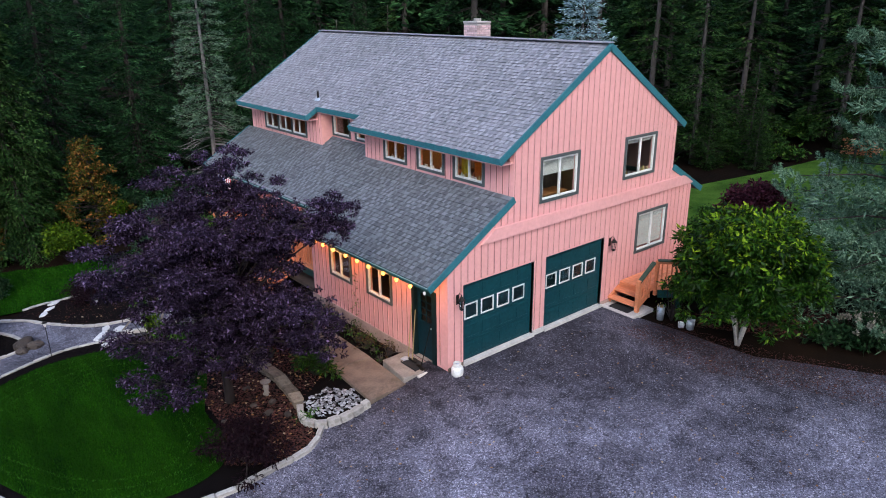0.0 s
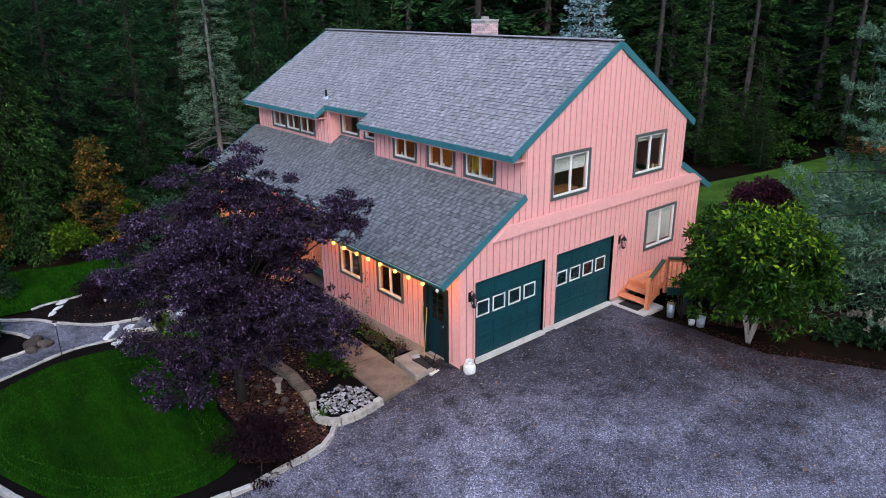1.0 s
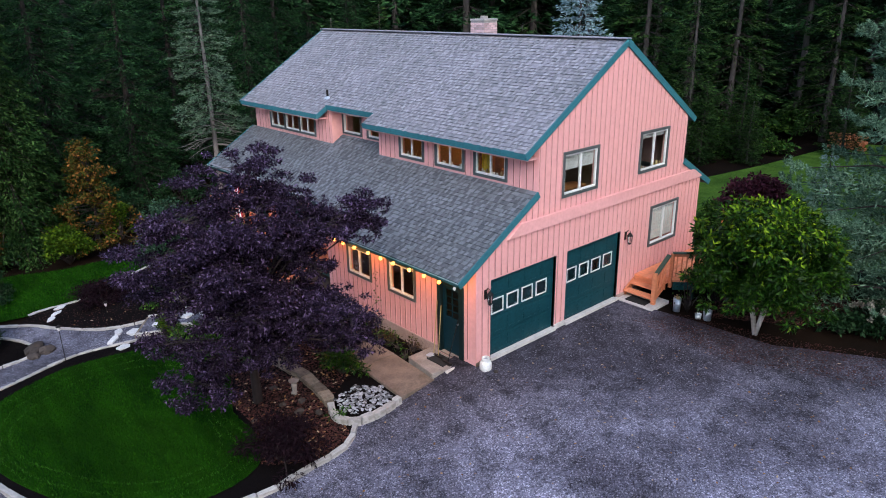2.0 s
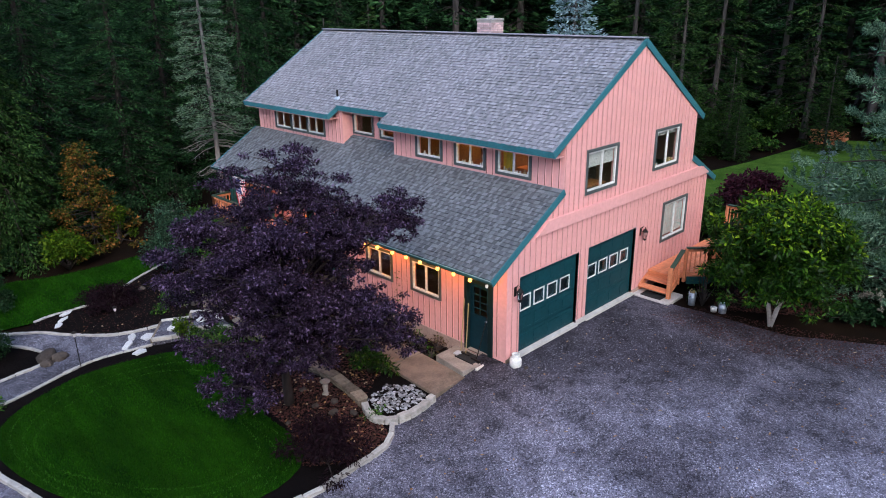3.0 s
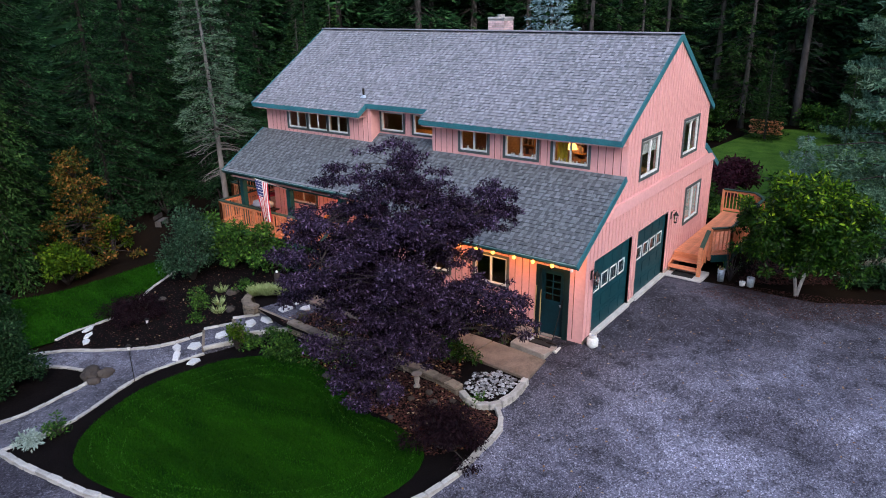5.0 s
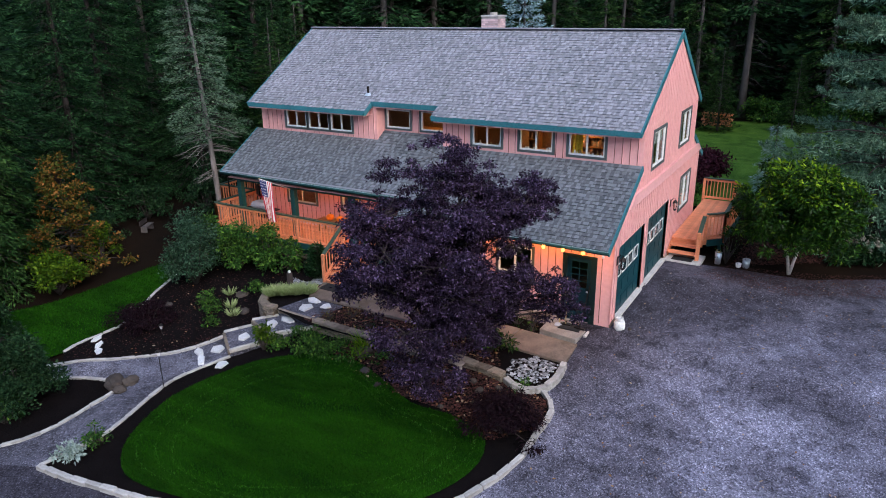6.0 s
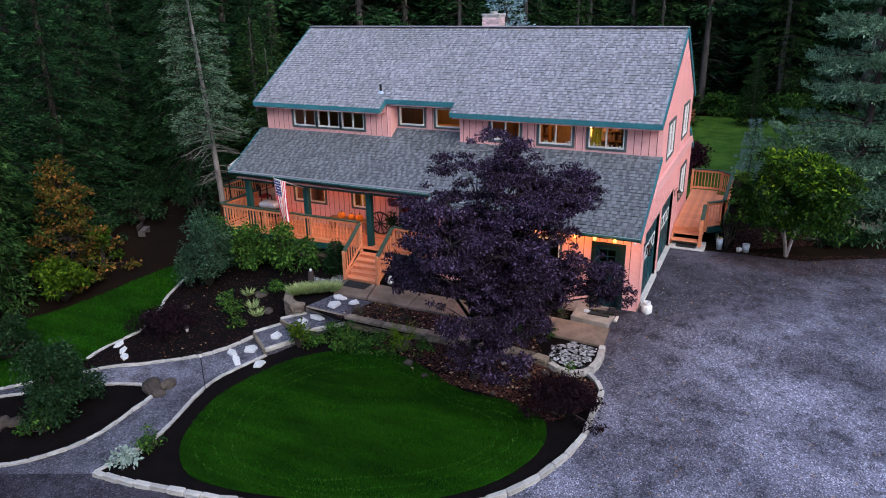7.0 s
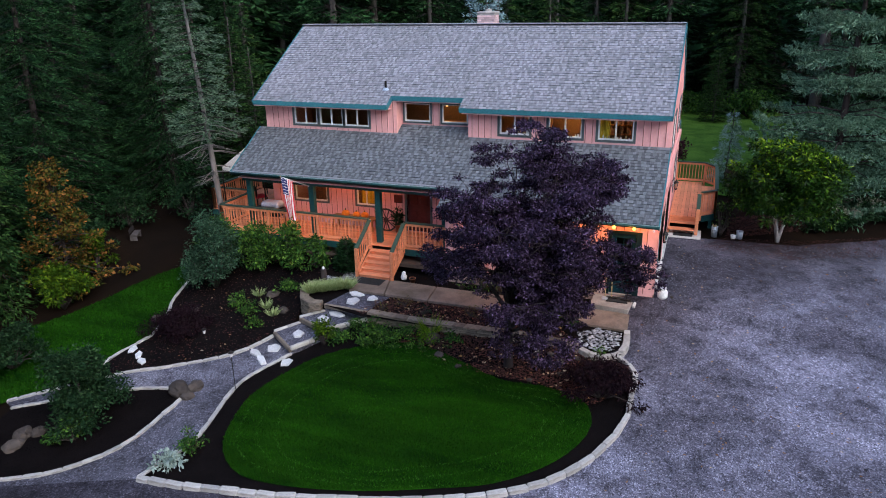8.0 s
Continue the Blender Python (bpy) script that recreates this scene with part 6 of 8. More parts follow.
def sideboard(x, y, z, w, dep, h, rz, label):
    t = thing("sideboard", label, "sideboard", "upstairs furniture", at=(x, y, z), rz=rz)
    part("body", boxed((-w / 2, -dep / 2, 0), (w / 2, dep / 2, h), 0.01), M_WOODIN, t)
    for k in range(2):
        part("door", boxed((-w / 2 + 0.03 + k * w / 2, -dep / 2 - 0.015, 0.05), (-0.03 + k * w / 2, -dep / 2, h - 0.06), 0.005), M_WOODIN, t)


def bookcase(x, y, z, w, h, rz, label):
    t = thing("bookcase", label, "bookcase", "upstairs furniture", at=(x, y, z), rz=rz)
    for sx in (-w / 2, w / 2 - 0.03):
        part("side_panel", boxed((sx, -0.15, 0), (sx + 0.03, 0.15, h)), M_WOODIN, t)
    rng = random.Random(9)
    n = int(h / 0.32)
    for k in range(n + 1):
        part("shelf", boxed((-w / 2 + 0.03, -0.15, k * h / n - (0.02 if k else 0)), (w / 2 - 0.03, 0.15, k * h / n + 0.005)), M_WOODIN, t)
        if k < n:
            bx = -w / 2 + 0.05
            while bx < w / 2 - 0.1:
                bw = rng.uniform(0.03, 0.06)
                part("book", boxed((bx, -0.1, k * h / n + 0.006), (bx + bw, 0.1, k * h / n + rng.uniform(0.18, 0.27))), M_BOOKS, t)
                bx += bw + 0.004 + (rng.random() < 0.15) * 0.12


sideboard(4.5, 2.75, 2.98, 1.0, 0.45, 0.87, 90, "honey wood sideboard under a lit table lamp")
table_lamp(4.5, 2.75, 3.85, "lit table lamp with a cream shade on a sideboard")
bookcase(5.0, 2.2, 2.98, 1.6, 2.0, 90, "tall honey wood bookcase with mixed books")
bookcase(5.0, 4.9, 2.98, 1.2, 1.8, 90, "honey wood bookcase with mixed books upstairs")
sideboard(3.1, 3.4, 2.98, 1.0, 0.4, 1.15, 90, "honey wood cabinet below the upstairs window")
sideboard(4.2, 8.2, 2.98, 1.8, 0.5, 1.3, 90, "honey wood cabinet in the recessed room")
curtain = thing("curtain", "yellow curtain hanging beside the upstairs window", "curtain", at=(2.42, 2.12, 4.1))
bm = bmesh.new()
g = [(bm.verts.new((0.02 * math.sin(k * 1.3), -0.25 + k * 0.025, 0)), bm.verts.new((0.02 * math.sin(k * 1.3), -0.25 + k * 0.025, 0.95))) for k in range(14)]
for (a, b), (c, e) in zip(g, g[1:]):
    bm.faces.new((a, c, e, b))
part("cloth", bm, M_YELLOW, curtain)
# unseen point lamps added to give the windows their warm glow
for x, y, z, p in ((4.0, 4.9, 4.9, 6.0), (3.5, 3.2, 5.0, 3.0), (4.2, 8.1, 5.0, 5), (2.75, 10.6, 2.45, 5), (3.6, 13.0, 2.4, 2), (3.4, 0.6, 4.9, 0.25)):
    light = bpy.data.lights.new("room_glow", "POINT")
    light.energy, light.color, light.shadow_soft_size = p, (1.0, 0.55, 0.18), 0.15
    lamp = new("room_light", light)
    lamp.matrix_basis = pose(x, y, z)


def porch_light(x, y, z):
    t = thing("porch_light", "small warm dome light under the porch ceiling", "ceiling light", "porch lights", at=(x, y, z))
    part("plate", lathe(bmesh.new(), [(0.09, -0.02), (0.09, 0.0)], 14), M_IRON, t)
    part("dome", lathe(bmesh.new(), [(0.02, -0.09), (0.06, -0.07), (0.08, -0.02)], 14), M_SHADE, t, "glowing glass dome", True)
    light = bpy.data.lights.new("porch_lamp", "POINT")
    light.energy, light.color, light.shadow_soft_size = 7.5, (1.0, 0.4, 0.14), 0.08
    new("porch_lamp", light).matrix_basis = pose(x, y, z - 0.2)


for y in (10.6, 13.3):
    porch_light(0.95, y, PORCH_TOP - 0.2)


def ornament(x, y, z, h, shape, material, label, category="ornament"):
    """A small turned thing on a sill; shape: rows of radius and height as shares of h."""
    t = thing("ornament", label, category, "ornaments on the window sills", at=(x, y, z))
    part("body", lathe(bmesh.new(), [(r * h, q * h) for r, q in shape], 10), material, t, "", True)
    return t


VASE = [(0.2, 0.0), (0.32, 0.25), (0.3, 0.55), (0.12, 0.8), (0.18, 1.0)]
JUG = [(0.3, 0.0), (0.36, 0.3), (0.24, 0.7), (0.28, 1.0)]
FIGURE = [(0.22, 0.0), (0.24, 0.12), (0.14, 0.5), (0.2, 0.6), (0.1, 0.72), (0.15, 0.86), (0.03, 1.0)]
orn = random.Random(88)
for y0, y1 in ((1.2, 2.2), (2.82, 3.78), (4.52, 5.46)):
    y = y0 + 0.06
    while y < y1 - 0.05:
        if orn.random() < (0.95 if y0 < 2 else 0.55):
            ornament(2.3, y, 4.24, orn.uniform(0.09, 0.19), orn.choice((VASE, JUG, FIGURE)), orn.choice((M_TANK, M_TANK, M_FLAGW, M_WOODH)), "small pale ornament on an upstairs window sill")
        y += orn.uniform(0.07, 0.13)
for x in (6.95, 7.08, 7.2, 7.75, 7.9, 8.1):
    ornament(x, 0.105, 3.88, orn.uniform(0.08, 0.16), orn.choice((VASE, JUG, FIGURE)), orn.choice((M_TANK, M_WOODH)), "small pale ornament on the gable window sill")
ornament(3.5, 0.42, 3.86, 0.5, FIGURE, M_WOODH, "carved tan wooden figure behind the gable window", "figure")
stand = thing("side_table", "low wooden table behind the gable window", "table", at=(3.9, 0.5, 2.98))
part("tabletop", boxed((-0.7, -0.25, 0.84), (0.7, 0.25, 0.88), 0.006), M_WOODIN, stand)
for lx in (-0.65, 0.65):
    for ly in (-0.2, 0.2):
        part("leg", boxed((lx - 0.025, ly - 0.025, 0), (lx + 0.025, ly + 0.025, 0.84)), M_WOODIN, stand)
drape = thing("curtain", "warm lit yellow curtain behind the porch window", "curtain", at=(2.95, 10.64, 1.2))
bm = bmesh.new()
g = [(bm.verts.new((0.03 * math.sin(k * 1.3), -0.6 + k * 0.04, 0)), bm.verts.new((0.03 * math.sin(k * 1.3), -0.6 + k * 0.04, 1.1))) for k in range(31)]
for (a, b), (c, e) in zip(g, g[1:]):
    bm.faces.new((a, c, e, b))
part("cloth", bm, M_YELLOW, drape)


# ---------- trees ----------
def conifer_arrays(rng, H, R, base, whorls, per, blades_per, blen, bwid, droop, gap=0.0, power=0.8, tip_up=0.0, inner=0.25, jitter=0.25):
    """Needle sprays and branch lines of a conifer. Each spray leans off its branch; branches droop and thin out towards the top."""
    P, A, S, L, W, limbs = [], [], [], [], [], []
    for w in range(whorls):
        s = (w + rng.random() * 0.6) / whorls
        z0 = base + (H - base) * s
        reach = R * (1 - s) ** power * (0.35 + 0.65 * min(1, (s + 0.08) * 8)) + 0.12
        for b in range(per):
            if rng.random() < gap:
                continue
            a = 2 * math.pi * (b + rng.random()) / per + w * 1.9
            Lb = reach * rng.uniform(0.65, 1.15)
            dirv = np.array((math.cos(a), math.sin(a), 0.0))
            sidev = np.array((-math.sin(a), math.cos(a), 0.0))
            dz = -droop * Lb * rng.uniform(0.6, 1.3)
            n = max(4, int(blades_per * Lb / R))
            t = inner + (1 - inner) * rng.random(n) ** 0.75
            curve = dz * t ** 1.4 + tip_up * Lb * t ** 3
            c = np.array((0, 0, z0)) + dirv * (t * Lb)[:, None]
            c[:, 2] += curve
            half = 0.32 * Lb * (1 - t) ** 0.6 * np.sin(np.clip(t * 3, 0, 1) * 1.57) + 0.05
            off = rng.uniform(-1, 1, n) * half
            p = c + sidev * off[:, None]
            p[:, 2] += rng.normal(0, 0.05, n) - np.abs(off) * droop * 0.5
            al = dirv * (0.7 + 0.3 * t)[:, None] + sidev * (np.sign(off) * rng.uniform(0.3, 1.1, n))[:, None]
            al[:, 2] += -droop * 0.7 + rng.normal(0, jitter, n) + tip_up
            al = unit(al)
            up = np.tile(np.array((0, 0, 1.0)), (n, 1)) + rng.normal(0, 0.5, (n, 3))
            P.append(p)
            A.append(al)
            S.append(unit(np.cross(al, up)))
            L.append(blen * rng.uniform(0.6, 1.3, n))
            W.append(bwid * rng.uniform(0.7, 1.3, n))
            limbs.append(((0, 0, z0), tuple(c[int(np.argmax(t))]), 0.012 + 0.018 * Lb))
    return np.concatenate(P), np.concatenate(A), np.concatenate(S), np.concatenate(L), np.concatenate(W), limbs


def trunk_mesh(H, r, rng, limbs=(), material=None, lean=(0, 0), n=9, dead=()):
    bm = bmesh.new()
    pts, radii = [], []
    for k in range(9):
        s = k / 8
        pts.append((lean[0] * s * H + 0.05 * math.sin(3 * s + H), lean[1] * s * H + 0.05 * math.cos(4 * s), H * s - 0.3 * (k == 0)))
        radii.append(r * (1.25 if k == 0 else 1.0) * (1 - 0.92 * s) + 0.01)
    tube(bm, pts, radii, n)
    for a, b, q in limbs:
        k = a[2] / H
        a2 = Vector(a) + Vector((lean[0] * a[2], lean[1] * a[2], 0))
        b2 = Vector(b) + Vector((lean[0] * a[2], lean[1] * a[2], 0))
        mid = (a2 + b2) / 2 + Vector((0, 0, 0.06 * (b2 - a2).length))
        tube(bm, [a2, mid, b2], [q, q * 0.7, q * 0.25], 4)
    return bm


def mesh_from(bm, name, material):
    me = bpy.data.meshes.new(name)
    bmesh.ops.recalc_face_normals(bm, faces=bm.faces[:])
    bm.to_mesh(me)
    bm.free()
    me.materials.append(material)
    me.polygons.foreach_set("use_smooth", [True] * len(me.polygons))
    return me


def conifer(name, label, group, seed, H, R, base, whorls, per, n_blades, blen, bwid, droop, material, r=0.2, bark=None, lean=(0, 0), category="conifer tree", dead=0, dead_from=0.35, **kw):
    rng = np.random.default_rng(seed)
    P, A, S, L, W, limbs = conifer_arrays(rng, H, R, base, whorls, per, n_blades, blen, bwid, droop, **kw)
    P[:, 0] += lean[0] * P[:, 2]
    P[:, 1] += lean[1] * P[:, 2]
    pr = random.Random(seed)
    for k in range(dead):
        z = base * pr.uniform(dead_from, 1.15)
        a = pr.uniform(0, 6.28)
        q = R * pr.uniform(0.4, 0.95)
        end = (q * math.cos(a), q * math.sin(a), z - 0.25 * q)
        limbs.append(((0, 0, z), end, 0.022))
        for j in range(4):
            s = 0.35 + 0.16 * j
            b = a + pr.choice((-0.7, 0.7))
            o = (end[0] * s, end[1] * s, z - 0.25 * q * s)
            limbs.append((o, (o[0] + 0.45 * math.cos(b), o[1] + 0.45 * math.sin(b), o[2] - 0.1), 0.008))
    t = thing(name, label, category, group)
    live = len(limbs) - 5 * dead
    piece("trunk", mesh_from(trunk_mesh(H, r, pr, limbs[live:], None, lean), "trunk", bark or M_BARK), t)
    wood = bmesh.new()
    for a, b, q in limbs[:live]:
        sh = Vector((lean[0] * a[2], lean[1] * a[2], 0))
        tube(wood, [Vector(a) + sh, (Vector(a) * 0.25 + Vector(b) * 0.75) + sh], [q * 0.5, q * 0.2], 4)
    tagged(piece("branchwood", mesh_from(wood, "branchwood", M_BARKD), t), kind="stuff")
    piece("crown", blade_mesh("crown", P, A, S, L, W, material), t)
    return t


def put(t, x, y, rz=0.0, s=1.0, z=None):
    t.matrix_basis = pose(x, y, (height(x, y) - 0.05 if z is None else z), 0, 0, rz) @ Matrix.Diagonal((s, s, s, 1))
    return t


def again(t, x, y, rz, s=1.0):
    c = copy_thing(t, pose(x, y, height(x, y) - 0.05, 0, 0, rz))
    c.scale = (s, s, s)
    return c


WOODS = "forest trees behind the house"
fir_a = put(conifer("fir_tree", "tall dark green fir with drooping boughs", WOODS, 1, 17, 3.4, 0.6, 36, 8, 280, 0.22, 0.046, 0.38, M_FIR, 0.2, M_BARKD, inner=0.1, jitter=0.4), -3.2, 24.5, 20)
fir_b = put(conifer("fir_tree", "dense dark fir at the forest edge", WOODS, 2, 15, 3.1, 0.4, 32, 8, 280, 0.21, 0.045, 0.3, M_FIR, 0.17, M_BARKD, inner=0.1, jitter=0.4, gap=0.08), 0.6, 24.8, 70)
cedar = put(conifer("cedar_tree", "broad drooping cedar with yellow-green sprays", WOODS, 3, 15, 3.8, 0.3, 38, 8, 250, 0.22, 0.07, 0.8, M_CEDAR, 0.24, M_BARKD, inner=0.1, jitter=0.4), -7.6, 23.0, 0)
tall = put(conifer("fir_tree", "tall forest fir with a bare grey trunk", WOODS, 4, 24, 3.0, 7.2, 26, 7, 70, 0.42, 0.12, 0.35, M_FIR, 0.25, dead=10), 19.5, 32.0, 40)
young = put(conifer("young_fir", "small young green fir below the tall trees", WOODS, 5, 7, 1.7, 0.2, 26, 7, 50, 0.24, 0.065, 0.2, M_CEDAR, 0.09, tip_up=0.1), 9.5, 20.5, 10)

hemlock = put(conifer("hemlock_tree", "olive green hemlock with tiers of drooping boughs", WOODS, 9, 17, 3.3, 1.2, 22, 8, 105, 0.34, 0.1, 0.34, M_CEDAR, 0.22, gap=0.12), 27.5, 13.0, 0)
for k, (x, y, s) in enumerate(((33.0, 10.0, 0.95), (37.0, 5.5, 0.9), (26.0, 9.0, 0.7), (39.5, -3.0, 0.95))):
    again(hemlock, x, y, 71 * k, s)
far_fir = put(conifer("fir_tree", "dark fir deep in the forest", WOODS, 6, 20, 3.8, 0.4, 30, 7, 44, 0.7, 0.22, 0.35, M_FIR, 0.25), 30.5, 36.0, 5)
for k, (x, y, s) in enumerate(((-10.5, 25.5, 1.0), (-6.0, 27.5, 1.15), (3.8, 27.0, 1.1), (6.5, 23.5, 0.9), (10.5, 27.5, 1.1), (-1.5, 30.0, 1.2), (-13.0, 28.5, 1.1), (7.5, 31.5, 1.2), (14.0, 25.0, 0.85))):
    again((fir_a, fir_b, fir_b)[k % 3], x, y, 47 * k, s)
for k, (x, y, s) in enumerate(((-11.5, 21.6, 0.85), (-14.5, 24.0, 1.1), (-9.2, 29.0, 1.2), (-5.7, 22.0, 0.85))):
    again(cedar, x, y, 80 * k + 30, s)
# bare trunks and dark crowns behind the ridge
rng = random.Random(17)
trunks = [(23.5, 27.5), (27.0, 25.5), (21.0, 22.0), (29.0, 18.5), (32.0, 22.0), (16.5, 36.0), (22.5, 37.0), (30.0, 30.0), (35.5, 14.5), (38.5, 8.0), (40.0, 2.5), (43.0, -3.0), (37.0, 18.0), (41.5, 12.0), (45.0, 6.0), (39.5, -8.5), (12.0, 34.0), (44.5, -9.5)]
for k, (x, y) in enumerate(trunks):
    again(tall, x, y, 61 * k, rng.uniform(0.85, 1.15))
back = [(36.0, 30.0), (41.0, 24.0), (46.0, 17.0), (48.0, 9.5), (50.0, 2.0), (49.0, -6.0), (45.0, -15.0), (40.0, -20.5), (25.0, 43.0), (17.5, 45.0), (10.0, 41.0), (2.0, 38.0), (-6.5, 36.0), (-14.0, 35.0), (-20.0, 30.5), (43.5, 32.0), (52.0, 14.0), (54.0, -2.0), (34.0, 41.0), (48.0, 25.0), (53.0, -12.0), (33.0, -17.5), (36.0, -26.0), (26.0, 33.0), (20.5, 28.5), (33.0, 26.0), (38.0, 21.0), (43.0, 14.5), (28.0, 22.5), (15.0, 31.0), (37.0, 35.0), (46.0, 4.5), (44.5, -3.5)]
# unseen firs added behind and beside the drive, to shade walls and gravel
back += [(20, -20), (26, -24), (17, -28), (21, -36), (10, -36), (0, -38), (-10, -40), (-20, -40), (-30, -36), (-38, -28), (-42, -18), (-43, -7), (-42, 4), (-40, 15), (-35, 24), (-27, 30), (14, -33), (-5, -44), (-25, -46), (-48, -12), (-46, 10), (25, -15), (29, -30), (16.5, -12.3), (13.0, -13.5), (20.5, -13)]
for k, (x, y) in enumerate(back):
    again(far_fir, x, y, 37 * k, rng.uniform(0.95, 1.3))
for k, (x, y, s) in enumerate(((16.5, 20.5, 0.95), (24.0, 20.0, 1.1), (11.5, 23.0, 1.2), (33.0, 3.0, 0.8), (34.5, -1.5, 0.7), (29.0, -9.0, 1.1), (17.5, 26.5, 1.3))):
    again(young, x, y, 77 * k, s)

grey = conifer("dying_fir", "sparse half-bare fir with a pale grey trunk beside the porch", "", 7, 13, 1.55, 4.7, 36, 7, 140, 0.13, 0.04, 0.16, M_LIGHTFIR, 0.125, M_PALEBARK, lean=(0.045, 0.12), dead=34, dead_from=0.66, gap=0.3)
put(grey, 1.0, 16.2, 0, z=-0.9)
spruce = conifer("blue_spruce", "pale blue spruce behind the chimney", "", 8, 10.8, 3.2, 0.3, 40, 9, 110, 0.2, 0.06, 0.2, M_BLUE, 0.16, tip_up=0.12, jitter=0.45, gap=0.1)
put(spruce, 17.8, 10.8)


def pine():
    """A broad pine: tiers of limbs that carry pads of upturned shoots, each shoot a brush of needles."""
    rng = np.random.default_rng(31)
    pr = random.Random(31)
    H = 15.0
    P, A, L, limbs = [], [], [], []
    tiers = 12
    for w in range(tiers):
        s = w / tiers
        z1 = 0.7 + (H - 0.7) * s
        reach = 4.6 * (1 - s) ** 0.78 * (0.9 + 0.1 * min(1, s * 5))
        for b in range(9):
            a = 2 * math.pi * (b + pr.random() * 0.7) / 9 + w * 1.1
            Lb = reach * pr.uniform(0.66, 1.1)
            z0 = z1 + pr.uniform(-0.22, 0.22)
            d = np.array((math.cos(a), math.sin(a), 0))
            side = np.array((-math.sin(a), math.cos(a), 0))
            rise = -0.12 * Lb
            end = np.array((0, 0, z0 + rise + 0.16 * Lb)) + d * Lb
            limbs.append(((0, 0, z0), tuple(end * 0.85 + np.array((0, 0, z0)) * 0.15), 0.012 + 0.006 * Lb))
            n = max(8, int(40 * Lb / 4.2))
            for j in range(n):
                t = 0.16 + 0.84 * ((j + pr.random()) / n) ** 0.75
                half = 0.3 * Lb * (1.05 - t) ** 0.5
                o = pr.uniform(-1, 1)
                c = np.array((0, 0, z0)) + d * Lb * t + side * o * half
                c = c + np.array((0, 0, rise * t + 0.16 * Lb * t ** 3 - 0.1 * abs(o) * half + pr.uniform(-0.04, 0.06)))
                shoot = unit(d * 0.55 + side * o * 0.4 + np.array((0, 0, 0.75)) + rng.normal(0, 0.22, 3))
                m = 66
                k = rng.random(m)
                q = unit(rng.normal(size=(m, 3)) * 0.7 + shoot * (0.25 + 0.8 * k)[:, None])
                P.append(c + shoot * (0.26 * k)[:, None])
                A.append(q)
                L.append(0.13 - 0.03 * k)
            # older twigs along the inner limb
            m = int(110 * Lb)
            t = rng.uniform(0.05, 0.8, m)
            c = np.array((0, 0, z0)) + d * (Lb * t)[:, None] + side * (rng.uniform(-1, 1, m) * 0.22 * Lb)[:, None] + np.array((0, 0, 1.0)) * (rise * t + rng.uniform(-0.25, 0.0, m))[:, None]
            P.append(c)
            A.append(unit(rng.normal(size=(m, 3)) + d))
            L.append(np.full(m, 0.24))
    P, A, L = np.concatenate(P), np.concatenate(A), np.concatenate(L)
    S = unit(np.cross(A, rng.normal(size=A.shape)))
    n = len(P)
    t = thing("pine_tree", "broad blue-green pine with long soft needles", "conifer tree")
    piece("trunk", mesh_from(trunk_mesh(H, 0.17, pr, limbs), "trunk", M_BARKD), t)
    piece("crown", blade_mesh("crown", P, A, S, L * rng.uniform(0.8, 1.2, n), 0.022 * rng.uniform(0.7, 1.3, n) * (L / 0.12), M_PINE), t)
    return t


put(pine(), 12.3, -6.3, 0)




def broadleaf(name, label, category, clusters, limbs, material, bark, density, size, seed, ratio=0.5, droop=0.4, shell=0.45, group=""):
    """A tree or shrub of leaf clumps on tapered limbs; all in world metres round its base."""
    t = thing(name, label, category, group)
    if limbs:
        bm = bmesh.new()
        for pts, radii in limbs:
            tube(bm, pts, radii, 7)
        tree = category == "tree"
        wood = piece("stem" if not tree or name == "far_maple" else "trunk", mesh_from(bm, "trunk", bark), t)
        if not tree or name == "far_maple":
            tagged(wood, kind="stuff")
    rng = np.random.default_rng(seed)
    P, A, S, L = clump_leaves(rng, clusters, density, size, droop, shell)
    piece("crown", blade_mesh("crown", P, A, S, L, L * ratio, material), t)
    return t


def at_base(x, y):
    return x, y, height(x, y)


